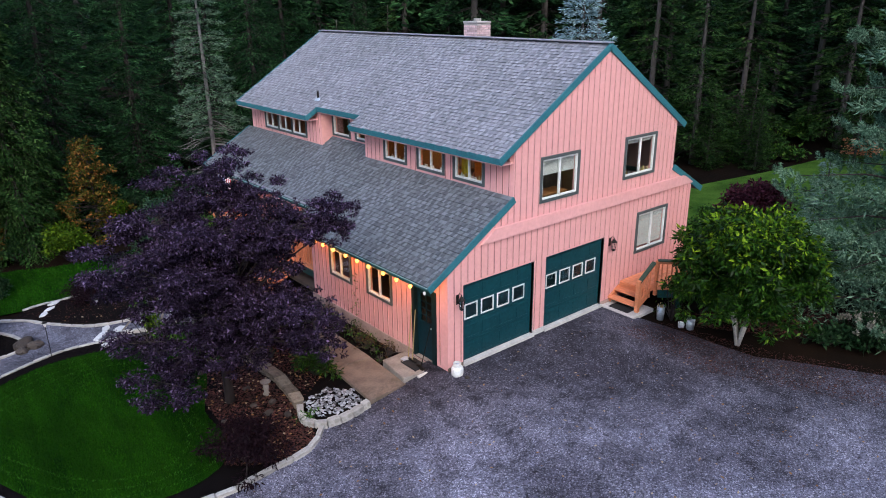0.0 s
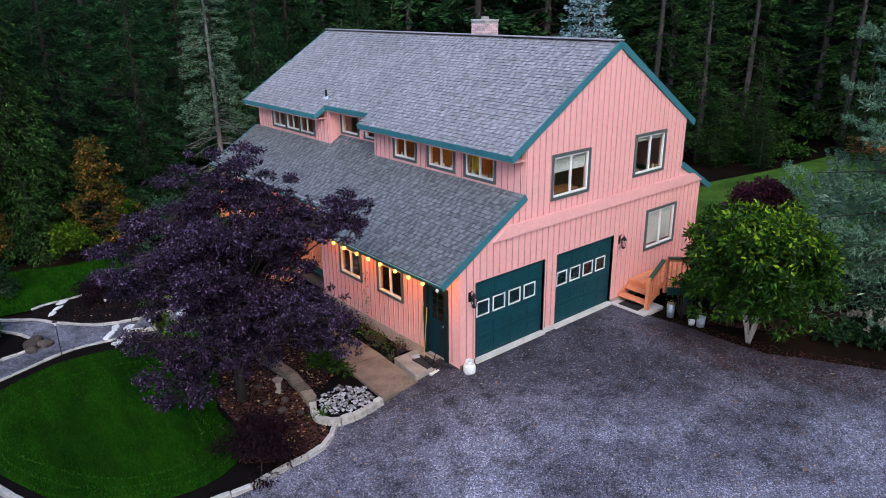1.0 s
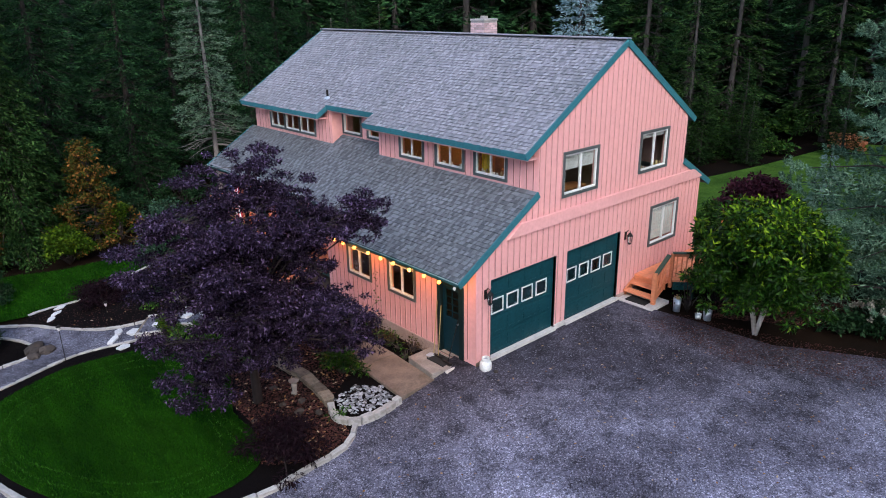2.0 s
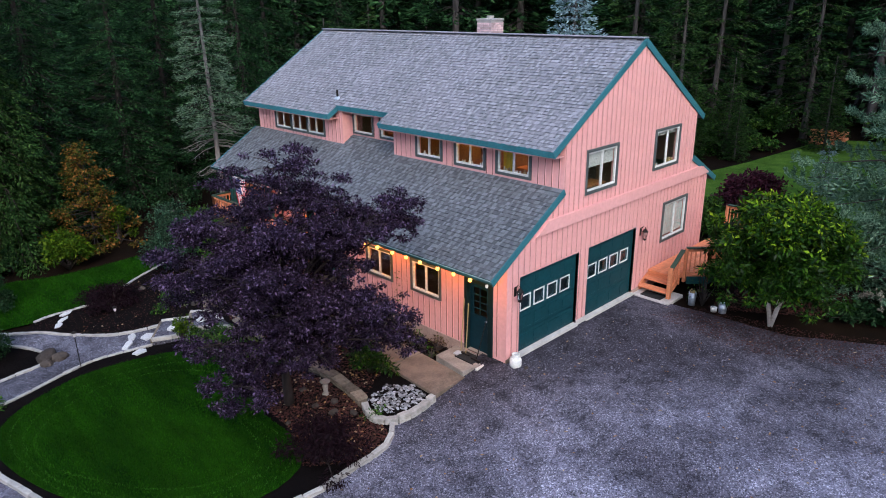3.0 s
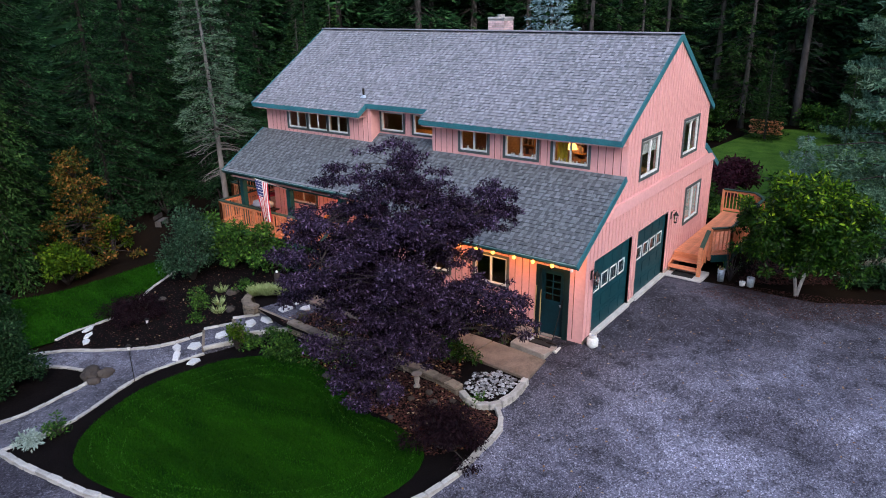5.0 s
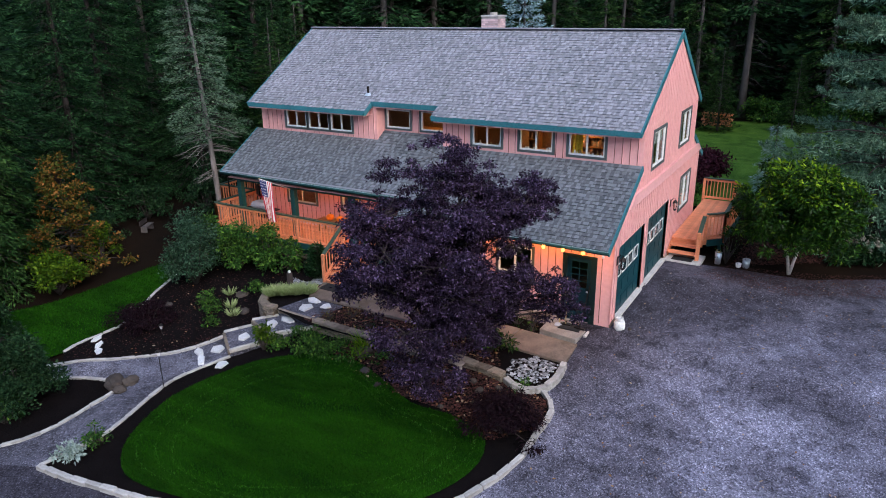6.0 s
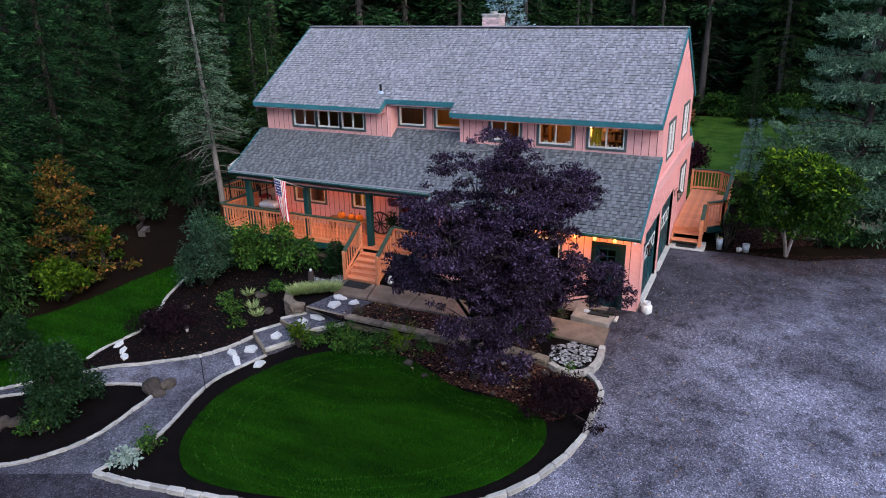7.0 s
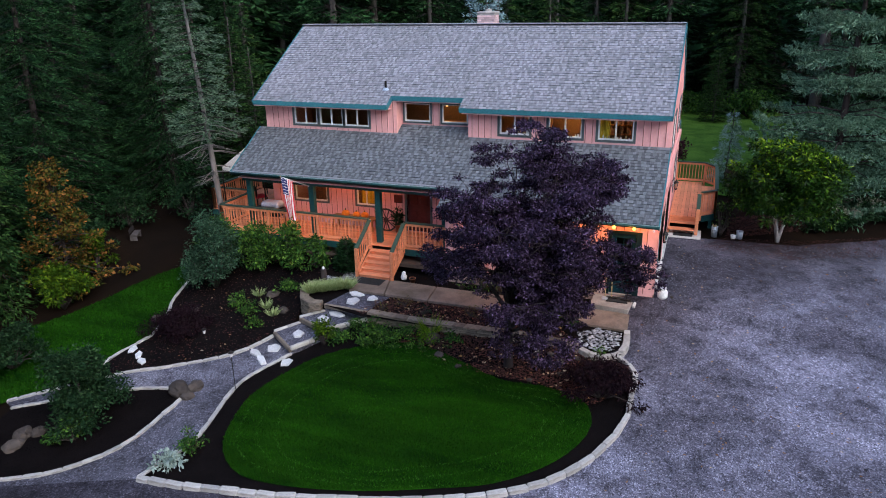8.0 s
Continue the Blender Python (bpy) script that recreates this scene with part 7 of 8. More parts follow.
def purple_maple():
    bx, by = -4.4, 3.3
    bz = height(bx, by)
    C = [(-3.85, 3.2, 5.35, 0.75, 0.75, 0.5), (-4.4, 3.5, 4.9, 0.9, 0.9, 0.5), (-3.3, 2.9, 4.75, 0.8, 0.7, 0.45), (-2.55, 2.15, 4.3, 0.8, 0.8, 0.42), (-2.05, 1.75, 3.95, 0.5, 0.5, 0.3),
         (-3.1, 2.7, 3.75, 0.6, 0.6, 0.4), (-5.3, 4.0, 4.2, 0.8, 0.8, 0.45), (-4.6, 2.4, 4.1, 0.9, 0.9, 0.5), (-6.2, 3.5, 3.65, 0.95, 0.9, 0.42), (-5.4, 2.5, 3.3, 1.0, 0.9, 0.5), (-4.4, 4.5, 3.9, 0.85, 0.85, 0.5),
         (-3.65, 0.7, 2.5, 0.7, 0.65, 0.4), (-3.6, 0.2, 2.4, 0.55, 0.5, 0.4), (-3.6, 0.4, 1.95, 0.45, 0.45, 0.3), (-3.85, 1.0, 2.1, 0.6, 0.6, 0.35), (-3.95, 1.5, 2.1, 0.5, 0.5, 0.35), (-3.4, -0.05, 1.9, 0.35, 0.35, 0.25), (-4.5, 3.2, 3.0, 1.3, 1.3, 0.7), (-5.9, 3.2, 2.5, 1.0, 1.0, 0.5), (-6.6, 2.6, 1.9, 0.75, 0.8, 0.45),
         (-6.55, 2.1, 1.1, 0.7, 0.75, 0.55), (-5.8, 1.9, 1.7, 0.8, 0.8, 0.5), (-5.2, 2.0, 2.4, 0.8, 0.8, 0.45), (-3.45, 3.0, 2.3, 0.6, 0.7, 0.45), (-2.95, 2.0, 1.5, 0.65, 0.65, 0.4), (-3.6, 2.2, 1.3, 0.6, 0.6, 0.35),
         (-3.7, 4.3, 2.7, 0.85, 0.8, 0.5), (-4.7, 4.7, 2.5, 0.85, 0.8, 0.5), (-5.5, 4.3, 2.6, 0.85, 0.8, 0.5), (-4.6, 2.2, 1.4, 0.8, 0.6, 0.4), (-5.9, 2.9, 0.8, 0.5, 0.5, 0.35)]
    C = [(c[0] - 0.4 * smooth(2.4, 3.4, c[2]), c[1] - 0.42 * smooth(2.4, 3.4, c[2]), *c[2:]) for c in C]
    C = [(c[0] if c[0] > -5.2 else -5.2 + 0.78 * (c[0] + 5.2), *c[1:]) for c in C]
    fill = random.Random(45)
    for k in range(22):
        u, v, w = fill.uniform(-1, 1), fill.uniform(-1, 1), fill.uniform(-1, 1)
        C.append((-4.2 + 1.2 * u, 2.4 + 1.0 * v, 2.9 + 1.6 * w * (1 - 0.3 * u * u), 0.5, 0.5, 0.32))
    C += [(-4.2, 1.9, 3.6, 0.6, 0.6, 0.4), (-3.7, 1.7, 3.75, 0.45, 0.45, 0.3), (-3.4, 1.9, 4.15, 0.65, 0.65, 0.45), (-2.3, 1.4, 4.4, 0.55, 0.5, 0.35), (-4.7, 2.6, 4.3, 0.8, 0.8, 0.5), (-3.9, 1.6, 4.0, 0.6, 0.6, 0.35), (-3.45, 1.35, 4.1, 0.65, 0.65, 0.35), (-4.1, 2.2, 4.7, 0.7, 0.7, 0.4), (-4.9, 2.9, 3.5, 0.9, 0.9, 0.5)]
    limbs = [([(bx, by, bz - 0.2), (bx - 0.03, by, bz + 0.8), (bx + 0.02, by + 0.02, bz + 1.5), (bx + 0.1, by, 2.6), (bx + 0.25, by, 4.2)], [0.14, 0.11, 0.10, 0.08, 0.04])]
    for k, c in enumerate(C):
        z0 = min(bz + 1.0 + 0.35 * max(0, c[2] - 1.0), 3.2)
        a = Vector((bx, by, z0))
        b = Vector(c[:3])
        m = a.lerp(b, 0.5) + Vector((0, 0, 0.25))
        limbs.append(([a, m, b], [0.05, 0.028, 0.01]))
        for j in range(3):
            e = b + Vector((math.cos(j * 2.1 + k) * c[3] * 0.8, math.sin(j * 2.1 + k) * c[4] * 0.8, -0.1))
            limbs.append(([m.lerp(b, 0.6), b.lerp(e, 0.5) + Vector((0, 0, 0.05)), e], [0.014, 0.009, 0.004]))
    sub = []
    pr = random.Random(41)
    for c in C:
        for j in range(9):
            a = pr.uniform(0, 6.28)
            q = pr.uniform(0.3, 0.98)
            k = pr.uniform(0.26, 0.5)
            sub.append((c[0] + c[3] * q * math.cos(a), c[1] + c[4] * q * math.sin(a), c[2] + c[5] * pr.uniform(-0.8, 0.85), c[3] * k, c[4] * k, c[5] * k * 0.55))
        for j in range(8):
            a = pr.uniform(0, 6.28)
            q = pr.uniform(0.9, 1.18)
            k = pr.uniform(0.1, 0.2)
            tip = Vector((c[0] + c[3] * q * math.cos(a), c[1] + c[4] * q * math.sin(a), c[2] + c[5] * pr.uniform(-0.6, 0.9)))
            sub.append((*tip, c[3] * k, c[4] * k, 0.06))
            limbs.append(([Vector(c[:3]), Vector(c[:3]).lerp(tip, 0.6) + Vector((0, 0, 0.05)), tip], [0.009, 0.007, 0.003]))
    return broadleaf("purple_maple", "purple-leaved Japanese maple with layered dark boughs", "tree", sub, limbs, M_MAPLE, M_BARKD, 2600, 0.07, 42, 0.45, 0.45, 0.1)


purple_maple()


def persimmon():
    bx, by = 7.05, -3.95
    bz = height(bx, by)
    limbs = []
    trunk = bmesh.new()
    for dx, dy, h in ((-0.35, 0.25, 1.3), (0.3, -0.3, 1.4), (0.1, 0.35, 1.2), (-0.1, -0.3, 1.5)):
        fork = (bx + dx * 0.75, by + dy * 0.75, bz + h * 0.8)
        tube(trunk, [(bx, by, bz - 0.1), (bx + dx * 0.3, by + dy * 0.3, bz + 0.45), fork], [0.06, 0.05, 0.042], 8)
        limbs.append(([fork, (bx + dx * 1.4, by + dy * 1.4, bz + h + 0.3), (bx + dx * 2.4, by + dy * 2.4, bz + h + 1.2)], [0.04, 0.03, 0.012]))
    C = []
    pr = random.Random(6)
    for k in range(70):
        a = pr.uniform(0, 6.28)
        s = pr.random()
        z = 1.4 + 2.05 * s
        R = 1.7 * math.sin(min(1.0, 0.3 + 1.0 * s) * math.pi * 0.78) ** 0.6 * (1.0 if s < 0.75 else 1.0 - 1.6 * (s - 0.75))
        q = R * pr.uniform(0.5, 1.0)
        C.append((bx + q * math.cos(a), by + q * math.sin(a), bz + z, pr.uniform(0.35, 0.6), pr.uniform(0.35, 0.6), pr.uniform(0.22, 0.4)))
    for k in range(46):
        a = pr.uniform(0, 6.28)
        s = pr.random()
        q = 1.95 - 0.75 * max(0.0, s - 0.55) / 0.45
        C.append((bx + q * math.cos(a), by + q * math.sin(a), bz + 1.2 + 2.45 * s, 0.2, 0.2, 0.14))
    t = broadleaf("fruit_tree", "rounded green fruit tree with whitewashed forked trunk", "tree", C, limbs, M_GREEN, M_BARKD, 760, 0.15, 43, 0.32, 0.4, 0.2)
    rng = np.random.default_rng(44)
    # paler yellow-green leaves over the crown's upper clumps
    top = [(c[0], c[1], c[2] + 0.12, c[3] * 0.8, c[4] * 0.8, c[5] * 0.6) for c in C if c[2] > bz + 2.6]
    P, A, S, L = clump_leaves(rng, top, 260, 0.15, 0.1, 0.6)
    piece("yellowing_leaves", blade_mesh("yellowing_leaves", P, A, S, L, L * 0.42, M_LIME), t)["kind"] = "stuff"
    piece("whitewashed_trunk", mesh_from(trunk, "whitewashed_trunk", M_WHITEBARK), t)
    return t


persimmon()


def shrub(name, label, x, y, r, h, material, density, size, seed, n=12, category="shrub", ratio=0.5, z=None, droop=0.2, group="garden shrubs", stems=True):
    """A mound of leaf clumps on short stems."""
    pr = random.Random(seed)
    bz = height(x, y) if z is None else z
    C, limbs = [], []
    for k in range(round(n * 1.7)):
        a = pr.uniform(0, 6.28)
        s = pr.random()
        q = r * pr.uniform(0.2, 0.98) * (1 - 0.5 * s)
        w = pr.uniform(0.17, 0.4)
        c = (x + q * math.cos(a), y + q * math.sin(a), bz + h * (0.2 + 0.74 * s), r * w, r * w * pr.uniform(0.8, 1.2), h * w * pr.uniform(0.4, 0.6))
        C.append(c)
        if stems:
            limbs.append(([(x, y, bz - 0.05), (x + q * 0.4 * math.cos(a), y + q * 0.4 * math.sin(a), bz + h * 0.2), c[:3]], [0.025, 0.018, 0.006]))
    return broadleaf(name, label, category, C, limbs, material, M_BARKD, density, size, seed, ratio, droop, 0.2, group)


def autumn_tree():
    bx, by = -3.0, 20.4
    bz = height(bx, by)
    C, limbs = [], [([(bx, by, bz - 0.1), (bx + 0.1, by, bz + 1.5), (bx + 0.1, by + 0.1, bz + 4.2)], [0.07, 0.05, 0.015])]
    pr = random.Random(77)
    for k in range(110):
        s = pr.random() ** 1.5
        a = pr.uniform(0, 6.28)
        q = 2.2 * (1 - 0.9 * s) * pr.uniform(0.25, 1)
        c = (bx + q * math.cos(a), by + q * math.sin(a), bz + 0.3 + 4.3 * s, pr.uniform(0.2, 0.36), pr.uniform(0.2, 0.36), 0.13)
        C.append(c)
        limbs.append(([(bx + 0.05, by, bz + 0.5 + 3.4 * s), c[:3]], [0.02, 0.006]))
    return broadleaf("vine_maple", "slender maple turning orange at the forest edge", "tree", C, limbs, M_ORANGE, M_BARKD, 420, 0.12, 78, 0.6, 0.3, 0.2)


autumn_tree()
shrub("vine_maple", "small rusty orange maple below the cedars", -7.2, 20.6, 1.0, 2.4, M_ORANGE, 456, 0.13, 79, 12, "tree")
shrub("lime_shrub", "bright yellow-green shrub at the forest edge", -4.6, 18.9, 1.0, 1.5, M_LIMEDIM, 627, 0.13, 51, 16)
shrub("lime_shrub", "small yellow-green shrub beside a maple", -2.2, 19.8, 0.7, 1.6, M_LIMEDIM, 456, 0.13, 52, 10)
for k, (x, y, r, h) in enumerate(((-8.8, 21.6, 1.0, 1.6), (-6.2, 20.6, 0.9, 1.2), (-1.2, 21.4, 1.1, 1.3), (1.6, 21.8, 1.2, 1.6), (3.6, 20.2, 1.2, 1.7), (-11.0, 20.3, 1.1, 1.4))):
    shrub("undergrowth", "dark leafy undergrowth at the forest edge", x, y, r, h, M_DARKLEAF, 300, 0.15, 140 + k, 12)
shrub("blue_green_shrub", "upright blue-green shrub in the porch bed", -2.1, 14.5, 1.15, 2.6, M_BLUELEAF, 560, 0.085, 53, 30)
shrub("rhododendron", "green rhododendron below the porch deck", -0.9, 13.6, 1.05, 1.6, M_RHODO, 520, 0.12, 54, 16)
shrub("rhododendron", "green rhododendron below the porch deck", -0.6, 12.3, 0.9, 1.5, M_RHODO, 520, 0.12, 55, 16)
shrub("rhododendron", "low green rhododendron by the porch steps", -0.55, 11.3, 0.65, 1.05, M_RHODO, 480, 0.12, 56, 12)
shrub("rhododendron", "dark rhododendron beside the north deck", -0.6, 15.3, 1.0, 1.6, M_RHODO, 532, 0.14, 57, 14)
shrub("lace_maple", "low dark red laceleaf maple mound", -4.9, 13.65, 1.15, 0.8, M_DWARF, 798, 0.11, 58, 18, ratio=0.25, droop=0.8)
shrub("lace_maple", "low dark red laceleaf maple beside the drive", -5.15, 0.75, 1.08, 0.95, M_DWARF, 900, 0.11, 59, 18, ratio=0.25, droop=0.8)
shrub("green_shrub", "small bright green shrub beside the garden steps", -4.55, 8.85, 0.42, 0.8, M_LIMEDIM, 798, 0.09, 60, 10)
shrub("dark_shrub", "rounded dark evergreen shrub in the fork bed", -9.2, 13.1, 1.05, 2.0, M_DARKLEAF, 1100, 0.085, 61, 24)
shrub("dark_shrub", "dark evergreen shrub beside the side path", -7.9, 17.3, 0.9, 1.3, M_DARKLEAF, 900, 0.1, 62, 18)
shrub("dark_shrub", "small green shrub low in the fork bed", -9.95, 12.75, 0.6, 0.55, M_RHODO, 646, 0.1, 63, 10)
shrub("peony", "leafy green peony beside the concrete walk", -2.35, 2.6, 0.72, 0.8, M_GREEN, 798, 0.12, 64, 14, "plant", 0.3, -0.36)
shrub("silver_plant", "silvery lamb's ear at the corner of the bed", -10.05, 9.75, 0.45, 0.3, M_SILVER, 950, 0.1, 65, 10, "plant")
shrub("green_shrub", "loose green perennial at the bed corner", -9.5, 9.55, 0.4, 0.55, M_RHODO, 722, 0.08, 66, 9, "plant")
shrub("green_shrub", "low green plant beside the drive edging", -3.45, 1.05, 0.3, 0.3, M_RHODO, 798, 0.08, 67, 8, "plant")
for k, (x, y, r, h) in enumerate(((-3.95, 8.0, 0.55, 0.42), (-4.0, 7.2, 0.55, 0.45), (-4.25, 8.6, 0.45, 0.36), (-3.85, 6.4, 0.45, 0.45), (-3.9, 7.6, 0.5, 0.45), (-4.2, 7.4, 0.6, 0.3), (-4.3, 8.2, 0.6, 0.3), (-4.05, 6.8, 0.5, 0.3), (-4.1, 6.1, 0.45, 0.25), (-3.75, 5.2, 0.4, 0.3), (-3.4, 12.2, 0.4, 0.4), (-3.0, 12.9, 0.45, 0.5), (-4.0, 11.6, 0.35, 0.3), (-2.0, 11.6, 0.5, 0.5))):
    shrub("ground_cover", "low spreading green ground cover in the bed", x, y, r, h, M_RHODO, 700, 0.08, 70 + k, 9, "plant", stems=False)
shrub("yellow_plant", "small yellow-leaved plant among rocks", -3.85, 5.9, 0.35, 0.35, M_LIME, 798, 0.08, 90, 8, "plant")
for k, (x, y, r, h) in enumerate(((-0.45, 2.6, 0.3, 0.35), (-0.5, 3.4, 0.35, 0.35), (-0.5, 4.3, 0.3, 0.4), (-0.6, 5.2, 0.35, 0.5), (-0.7, 2.0, 0.22, 0.3), (-0.35, 3.0, 0.25, 0.45), (-0.4, 3.9, 0.28, 0.5), (-0.45, 4.8, 0.3, 0.45), (-0.3, 5.7, 0.3, 0.4), (-0.55, 5.95, 0.3, 0.35))):
    shrub("border_plant", "straggly green border plant along the footing", x, y, r, h, M_RHODO if k % 2 else M_ORANGE if k == 1 else M_GREEN, 260, 0.08, 95 + k, 7, "plant", 0.4, -0.36)
shrub("far_maple", "dark red maple on the back meadow", 17.3, 1.1, 1.5, 1.75, M_RED, 570, 0.15, 105, 16, "tree")
shrub("green_shrub", "green shrub behind the side deck", 13.4, 1.0, 0.9, 1.6, M_RHODO, 494, 0.13, 106, 12)
shrub("twiggy_shrub", "straggly small-leaved shrub beside the side steps", 6.95, -1.95, 0.5, 1.35, M_RHODO, 130, 0.07, 108, 9)
vine = shrub("vine", "thin climbing vine against the front wall", -0.12, 4.0, 0.2, 1.9, M_RHODO, 150, 0.06, 109, 9, "plant", 0.5, -0.36, stems=False)
for k, (x, y) in enumerate(((-0.3, 2.2), (-0.55, 2.9), (-0.3, 3.5), (-0.6, 4.6), (-0.25, 5.3))):
    shrub("border_plant", "brownish red dying perennial along the footing", x, y, 0.4, 0.42, M_DRY, 420, 0.07, 240 + k, 8, "plant", 0.35, -0.36)
for k, (x, y, r, h) in enumerate(((9.6, -6.3, 0.9, 0.9), (10.8, -7.4, 1.1, 1.0), (8.9, -5.5, 0.6, 0.6), (12.2, -8.6, 1.2, 1.1))):
    shrub("leafy_shrub", "leafy dark green shrub at the edge of the drive", x, y, r, h, M_DARKLEAF, 480, 0.14, 110 + k, 12)
for k, (x, y, r, h) in enumerate(((37.5, 7.5, 2.2, 1.8), (38.5, 0.5, 2.4, 1.6), (37.5, -4, 2.2, 2.0), (35.5, -8, 2.0, 1.5), (33, 9.5, 2.0, 1.8), (30.5, 12.5, 1.8, 1.5), (28.0, 9.2, 1.5, 1.3), (29.3, 7.4, 1.4, 1.1), (30.8, 5.8, 1.2, 0.9))):
    shrub("undergrowth", "dark leafy undergrowth along the far forest edge", x, y, r, h, M_RHODO, 120, 0.22, 130 + k, 14)
sparse = conifer("young_larch", "thin pale weeping conifer on the back meadow", "", 115, 3.6, 0.85, 0.2, 18, 6, 60, 0.16, 0.03, 0.3, M_SILVER, 0.04)
put(sparse, 15.8, -2.2)
cone = conifer("dwarf_cypress", "small dark conical shrub beside the porch steps", "", 116, 1.15, 0.34, 0.02, 20, 9, 20, 0.12, 0.05, -0.4, M_FIR, 0.03, category="shrub")
put(cone, -0.35, 10.25, z=-0.36)
for k, (x, y, s) in enumerate(((28.5, 7.0, 0.8), (18.5, -6.5, 0.6), (26.0, 8.0, 0.65), (27.3, 5.9, 0.5), (24.0, -11.0, 1.2))):
    again(young, x, y, 50 * k, s)


def flower_heads(x, y, r, h, n, seed):
    """Faded flower heads that stand on a shrub."""
    rng = np.random.default_rng(seed)
    a, q = rng.uniform(0, 6.28, n), r * rng.random(n) ** 0.5
    C = [(x + q[k] * math.cos(a[k]), y + q[k] * math.sin(a[k]), height(x, y) + h * (1.0 - 0.3 * (q[k] / r) ** 2), 0.07, 0.07, 0.06) for k in range(n)]
    P, A, S, L = clump_leaves(rng, C, 3000, 0.05, 0.0, 0.3)
    ob = new("flower_heads", blade_mesh("flower_heads", P, A, S, L, L * 0.8, M_FADED))
    tagged(ob, "faded pale flower heads on the leafy shrubs", "flowers", kind="stuff")


for k, (x, y, r, h) in enumerate(((9.6, -6.3, 0.8, 0.9), (10.8, -7.4, 1.0, 1.0), (12.2, -8.6, 1.1, 1.1))):
    flower_heads(x, y, r, h, 26, 250 + k)


def tuft(x, y, z, r, h, n, material, label, seed, name="grass_tuft"):
    rng = np.random.default_rng(seed)
    t = thing(name, label, "grass", "grass tufts on the wall")
    a = rng.uniform(0, 6.28, n)
    q = rng.random(n) ** 0.5 * r * 0.4
    P = np.stack([x + q * np.cos(a), y + q * np.sin(a), np.full(n, z)], 1)
    A = unit(np.stack([np.cos(a) * 0.7, np.sin(a) * 0.7, rng.uniform(0.5, 1.4, n)], 1))
    S = unit(np.cross(A, rng.normal(size=A.shape)))
    piece("foliage", blade_mesh("foliage", P, A, S, h * rng.uniform(0.7, 1.3, n), np.full(n, 0.02), material), t)


for k, (x, y, r, h) in enumerate(((-2.4, 5.0, 0.35, 0.3), (-2.7, 6.4, 0.3, 0.25), (-2.3, 7.2, 0.4, 0.25), (-2.8, 4.2, 0.25, 0.3), (-2.9, 7.7, 0.35, 0.3), (-2.2, 3.7, 0.3, 0.3))):
    shrub("border_plant", "low straggly dark plant in the raised bed", x, y, r, h, M_DARKLEAF if k % 2 else M_DRY, 330, 0.07, 260 + k, 7, "plant", 0.4, -0.36)
for k in range(7):
    tuft(-2.45 + 0.12 * k, 10.45 - 0.16 * k + 0.05 * (k % 2), -0.3, 0.4, 0.32, 420, M_STRAW, "pale green arching grass tuft on the stone wall", 200 + k)
tuft(-3.5, 5.9, -0.6, 0.25, 0.6, 140, M_LIME, "upright yellow-green iris blades beside rocks", 210)
for k, (x, y) in enumerate(((-2.9, 11.9), (-2.3, 12.6), (-3.3, 11.4))):
    tuft(x, y, height(x, y), 0.22, 0.3, 90, M_STRAW, "dry pale grass tuft in the shrub bed", 215 + k)

# ---------- fine ground cover ----------
def stuff_blades(name, label, category, outline, count, lift, h, w, material, seed, flat=False, level=None):
    pr = random.Random(seed)
    rng = np.random.default_rng(seed)
    pts = scatter(outline, count, pr)
    P = np.array([(x, y, (height(x, y) if level is None else level) + lift) for x, y in pts])
    n = len(P)
    if flat:
        a = rng.uniform(0, 6.28, n)
        A = unit(np.stack([np.cos(a), np.sin(a), rng.uniform(-0.1, 0.35, n)], 1))
        S = unit(np.stack([-np.sin(a), np.cos(a), rng.normal(0, 0.25, n)], 1))
    else:
        A = unit(np.stack([rng.normal(0, 0.35, n), rng.normal(0, 0.35, n), np.ones(n)], 1))
        S = unit(np.cross(A, rng.normal(size=A.shape)))
    ob = new(name, blade_mesh(name, P, A, S, h * rng.uniform(0.6, 1.4, n), w * rng.uniform(0.7, 1.3, n), material))
    return tagged(ob, label, category, kind="stuff")


stuff_blades("grass", "short mown grass blades of the front lawn", "grass", LAWN, 70000, 0.04, 0.055, 0.012, M_BLADE, 301)
stuff_blades("grass", "short grass blades along the forest edge", "grass", far_lawn, 30000, 0.015, 0.07, 0.018, M_BLADE, 302)
def mowing_arcs():
    """Thin rows of clippings that the mower left, along the lawn's outline."""
    rng = np.random.default_rng(330)
    P = []
    for k, s in enumerate((0.93, 0.84, 0.74)):
        pts = [(-7.1 + (x + 7.1) * s + 0.12 * math.sin(j * 0.3 + k), 4.9 + (y - 4.9) * s) for j, (x, y) in enumerate(LAWN)]
        for (x0, y0), (x1, y1) in zip(pts, pts[1:] + pts[:1]):
            m = 26
            q = rng.random(m)
            for a in q:
                x, y = x0 + (x1 - x0) * a + rng.normal(0, 0.02), y0 + (y1 - y0) * a + rng.normal(0, 0.02)
                if rng.random() < 0.55:
                    P.append((x, y, height(x, y) + 0.05))
    P = np.array(P)
    n = len(P)
    A = unit(np.stack([rng.normal(0, 0.6, n), rng.normal(0, 0.6, n), np.ones(n)], 1))
    S = unit(np.cross(A, rng.normal(size=A.shape)))
    ob = new("grass_clippings", blade_mesh("grass_clippings", P, A, S, rng.uniform(0.035, 0.06, n), rng.uniform(0.012, 0.022, n), M_CLIP))
    tagged(ob, "pale rows of grass clippings left on the lawn", "grass", kind="stuff")


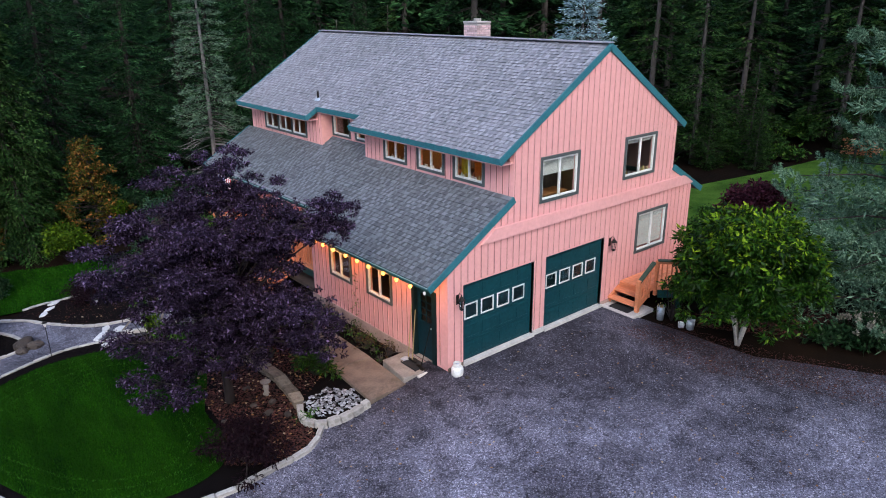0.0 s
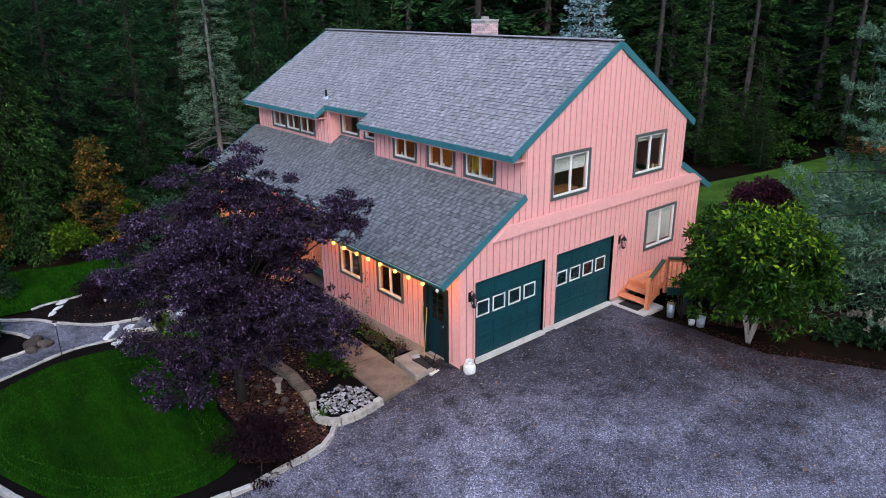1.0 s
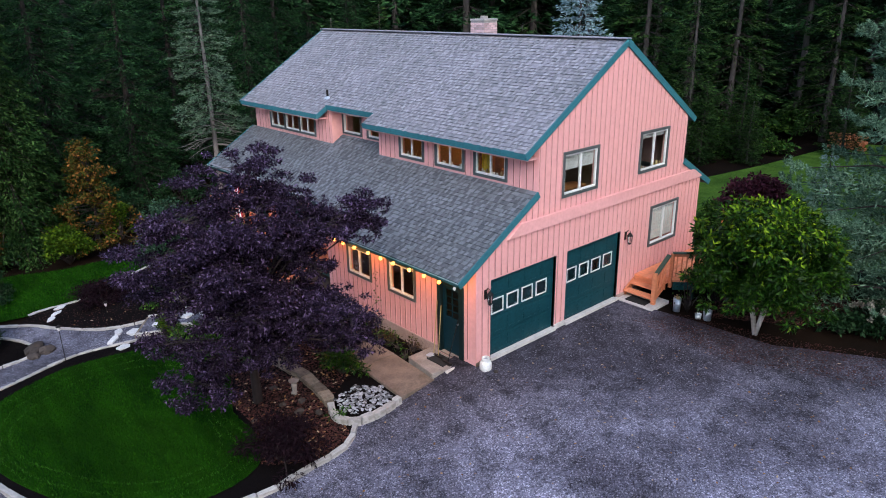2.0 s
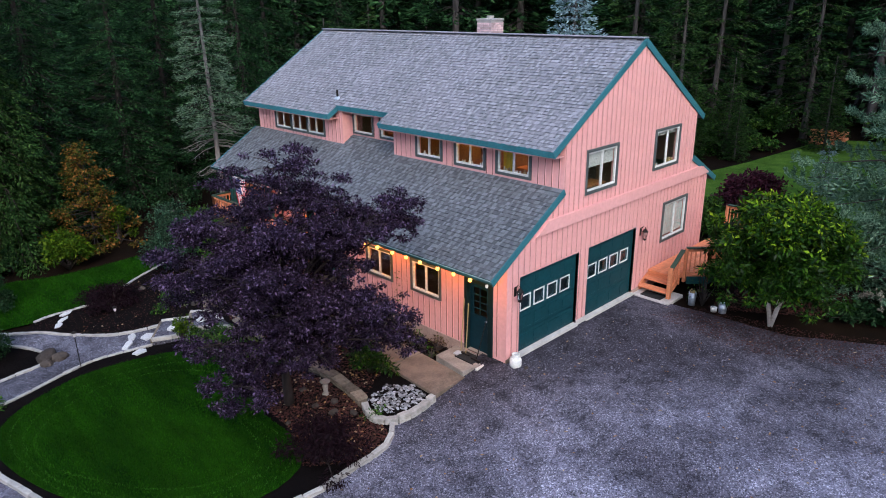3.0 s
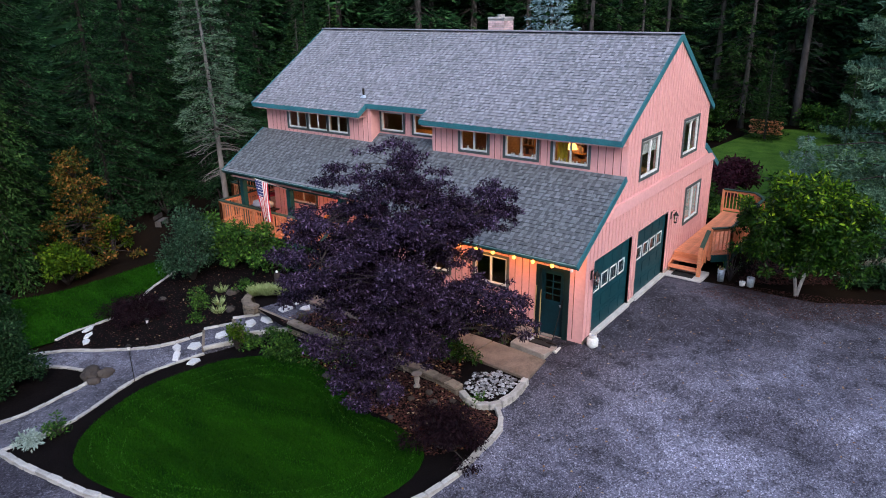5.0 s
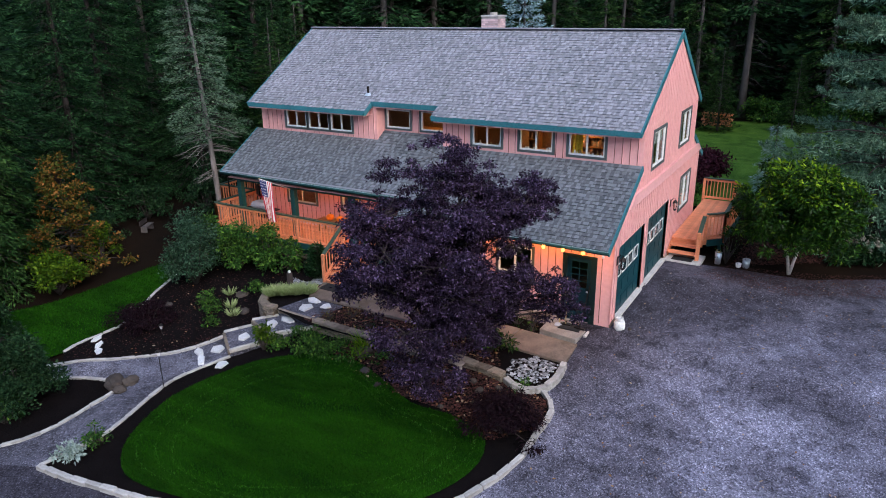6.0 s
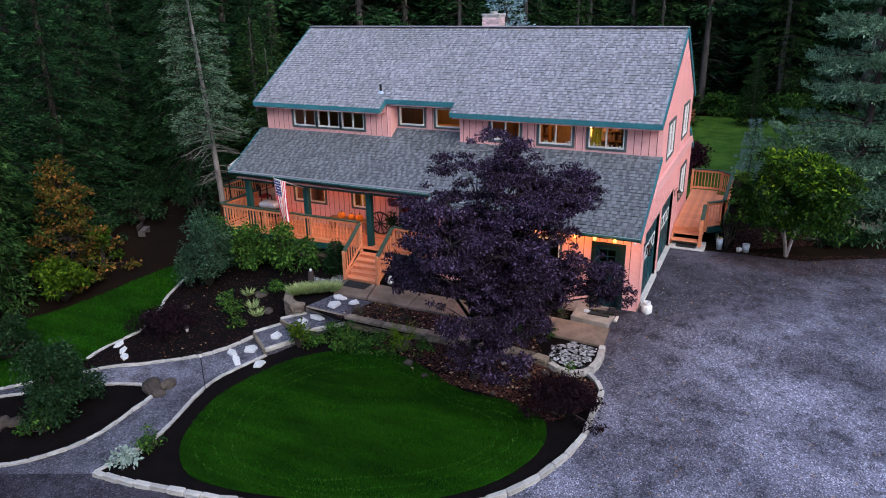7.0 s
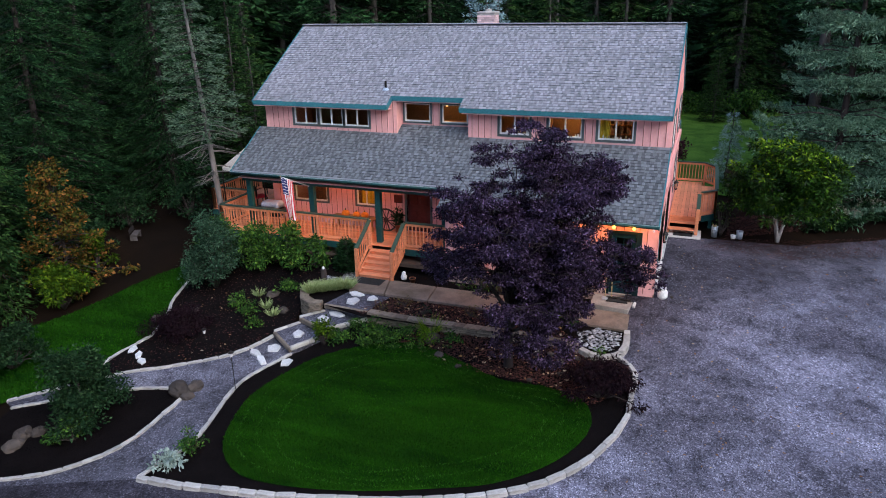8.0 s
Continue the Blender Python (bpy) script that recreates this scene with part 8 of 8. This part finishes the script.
mowing_arcs()
near_drive = [(-9.5, -7), (8.4, -9), (7.2, -6), (6.3, -4), (5.9, -0.6), (0, -0.2), (-1, 0.2), (-3, 0.2), (-4.8, -0.4), (-6.8, 0.0), (-8.6, 1.0), (-10, 3.5), (-15, 3)]
stuff_blades("fallen_leaves", "scattered dry leaves on the gravel drive", "leaves", near_drive, 420, 0.012, 0.07, 0.045, M_LITTER, 303, True)
right_edge = [(6.8, -2.2), (7.6, -3.3), (9.2, -5.4), (11, -7.5), (12.5, -6.5), (9.5, -2.2)]
stuff_blades("fallen_leaves", "brown leaf litter under the fruit tree", "leaves", right_edge, 5000, -0.03, 0.09, 0.05, M_CHIP, 304, True)
maple_bed = [(-3.4, 1.0), (-3.3, 6.8), (-4.2, 6.6), (-4.9, 4.2), (-5.0, 2.3), (-5.6, 1.0), (-4.7, 0.1), (-3.7, 0.3)]
stuff_blades("fallen_leaves", "brown litter blown onto the edge of the drive", "leaves", [(5.2, -1.2), (6.6, -2.0), (7.4, -4.8), (9.5, -8.5), (7.2, -8.5), (5.0, -4.2)], 4200, 0.0, 0.05, 0.03, M_CHIP, 307, True)
stuff_blades("bark_chips", "red-brown bark chips and fallen maple leaves", "mulch", maple_bed, 7000, 0.03, 0.075, 0.045, M_CHIP, 305, True)
stuff_blades("fallen_leaves", "pale and red fallen leaves on the mulch", "leaves", maple_bed, 240, 0.04, 0.09, 0.06, M_LITTER, 308, True)
terrace_mulch = [(-3.1, 1.9), (-1.9, 2.5), (-1.4, 4.5), (-1.6, 6.3), (-1.85, 7.7), (-2.2, 8.3), (-3.3, 8.4), (-3.3, 6.0), (-3.1, 4.0)]
stuff_blades("bark_chips", "brown bark chips between the wall and the walk", "mulch", terrace_mulch, 4000, 0.005, 0.07, 0.04, M_CHIP, 309, True, -0.36)
stuff_blades("fallen_leaves", "dry leaves between the wall and the walk", "leaves", terrace_mulch, 240, 0.01, 0.09, 0.055, M_LITTER, 310, True, -0.36)
stuff_blades("pebbles", "pale pebbles on the ground beside the porch steps", "gravel", [(-2.0, 9.8), (-0.8, 9.75), (0.3, 9.75), (0.3, 10.7), (-0.6, 11.0), (-1.9, 10.5)], 2600, 0.015, 0.07, 0.05, M_COBBLE, 311, True, -0.36)
stuff_blades("bark_chips", "dark bark chips of the planting bed", "mulch", bed_outline, 9000, 0.025, 0.06, 0.03, M_MULCH, 306, True)


stuff_blades("bark_chips", "brown bark chips and fallen leaves below the porch shrubs", "mulch", long_outline, 2600, 0.035, 0.055, 0.03, M_CHIP, 312, True)
stuff_blades("fallen_leaves", "pale fallen leaves on the porch shrub bed", "leaves", long_outline, 80, 0.045, 0.08, 0.05, M_LITTER, 313, True)
stuff_blades("bark_chips", "dark bark chips in the fork bed", "mulch", tip_outline, 3500, 0.027, 0.06, 0.03, M_MULCH, 314, True)


def gravel_chips(count, seed):
    """Loose gravel stones on the drive."""
    rng = np.random.default_rng(seed)
    pr = random.Random(seed)
    pts = scatter(near_drive, count, pr)
    base = np.array([(1, 0, 0), (-1, 0, 0), (0, 1, 0), (0, -1, 0), (0, 0, 0.7), (0, 0, -0.7)])
    tri = np.array([(0, 2, 4), (2, 1, 4), (1, 3, 4), (3, 0, 4)])
    V, F = [], []
    for k, (x, y) in enumerate(pts):
        s = rng.uniform(0.008, 0.02)
        V.append(base * s * rng.uniform(0.6, 1.3, (6, 3)) + np.array((x, y, height(x, y) + 0.0)))
        F.append(tri + 6 * k)
    ob = new("gravel_chips", mesh_of("gravel_chips", np.concatenate(V).tolist(), np.concatenate(F).tolist(), M_STONE))
    tagged(ob, "loose grey gravel stones on the drive", "gravel", kind="stuff")


gravel_chips(24000, 401)


def forest_backdrop():
    """The far woods: a dark uneven wall of trees round the clearing."""
    pr = random.Random(60)
    verts, faces = [], []
    n = 240
    for k in range(n):
        a = 2 * math.pi * k / n
        r = 92 + pr.uniform(-3, 3)
        x, y = 5 + r * math.cos(a), 5 + r * math.sin(a)
        z = height(x, y) - 0.5
        verts += [(x, y, z), (x + pr.uniform(-1, 1), y + pr.uniform(-1, 1), z + 12), (x, y, z + pr.uniform(19, 27))]
    for k in range(n):
        j = (k + 1) % n
        for i in range(2):
            faces.append((3 * k + i, 3 * j + i, 3 * j + i + 1, 3 * k + i + 1))
    tagged(new("backdrop", mesh_of("backdrop", verts, faces, M_FIR)), "dark distant wall of forest round the clearing", "forest", kind="structure")


forest_backdrop()


def wood_stack(x, y):
    """Stacked orange logs that stand in for an unclear wooden structure on the meadow's edge."""
    t = thing("firewood_stack", "stack of orange logs standing in for a wooden structure", "firewood", at=(x, y, height(x, y)))
    rng = random.Random(70)
    for r in range(5):
        for k in range(9 - r % 2):
            bm = bmesh.new()
            cx, cz = -1.0 + 0.24 * k + 0.12 * (r % 2), 0.1 + 0.19 * r
            tube(bm, [(rng.uniform(-0.05, 0.05), cx, cz), (0.5 + rng.uniform(-0.05, 0.05), cx, cz)], [0.105, 0.1], 6)
            part("log", bm, M_DECK, t)


wood_stack(34.8, 3.4)
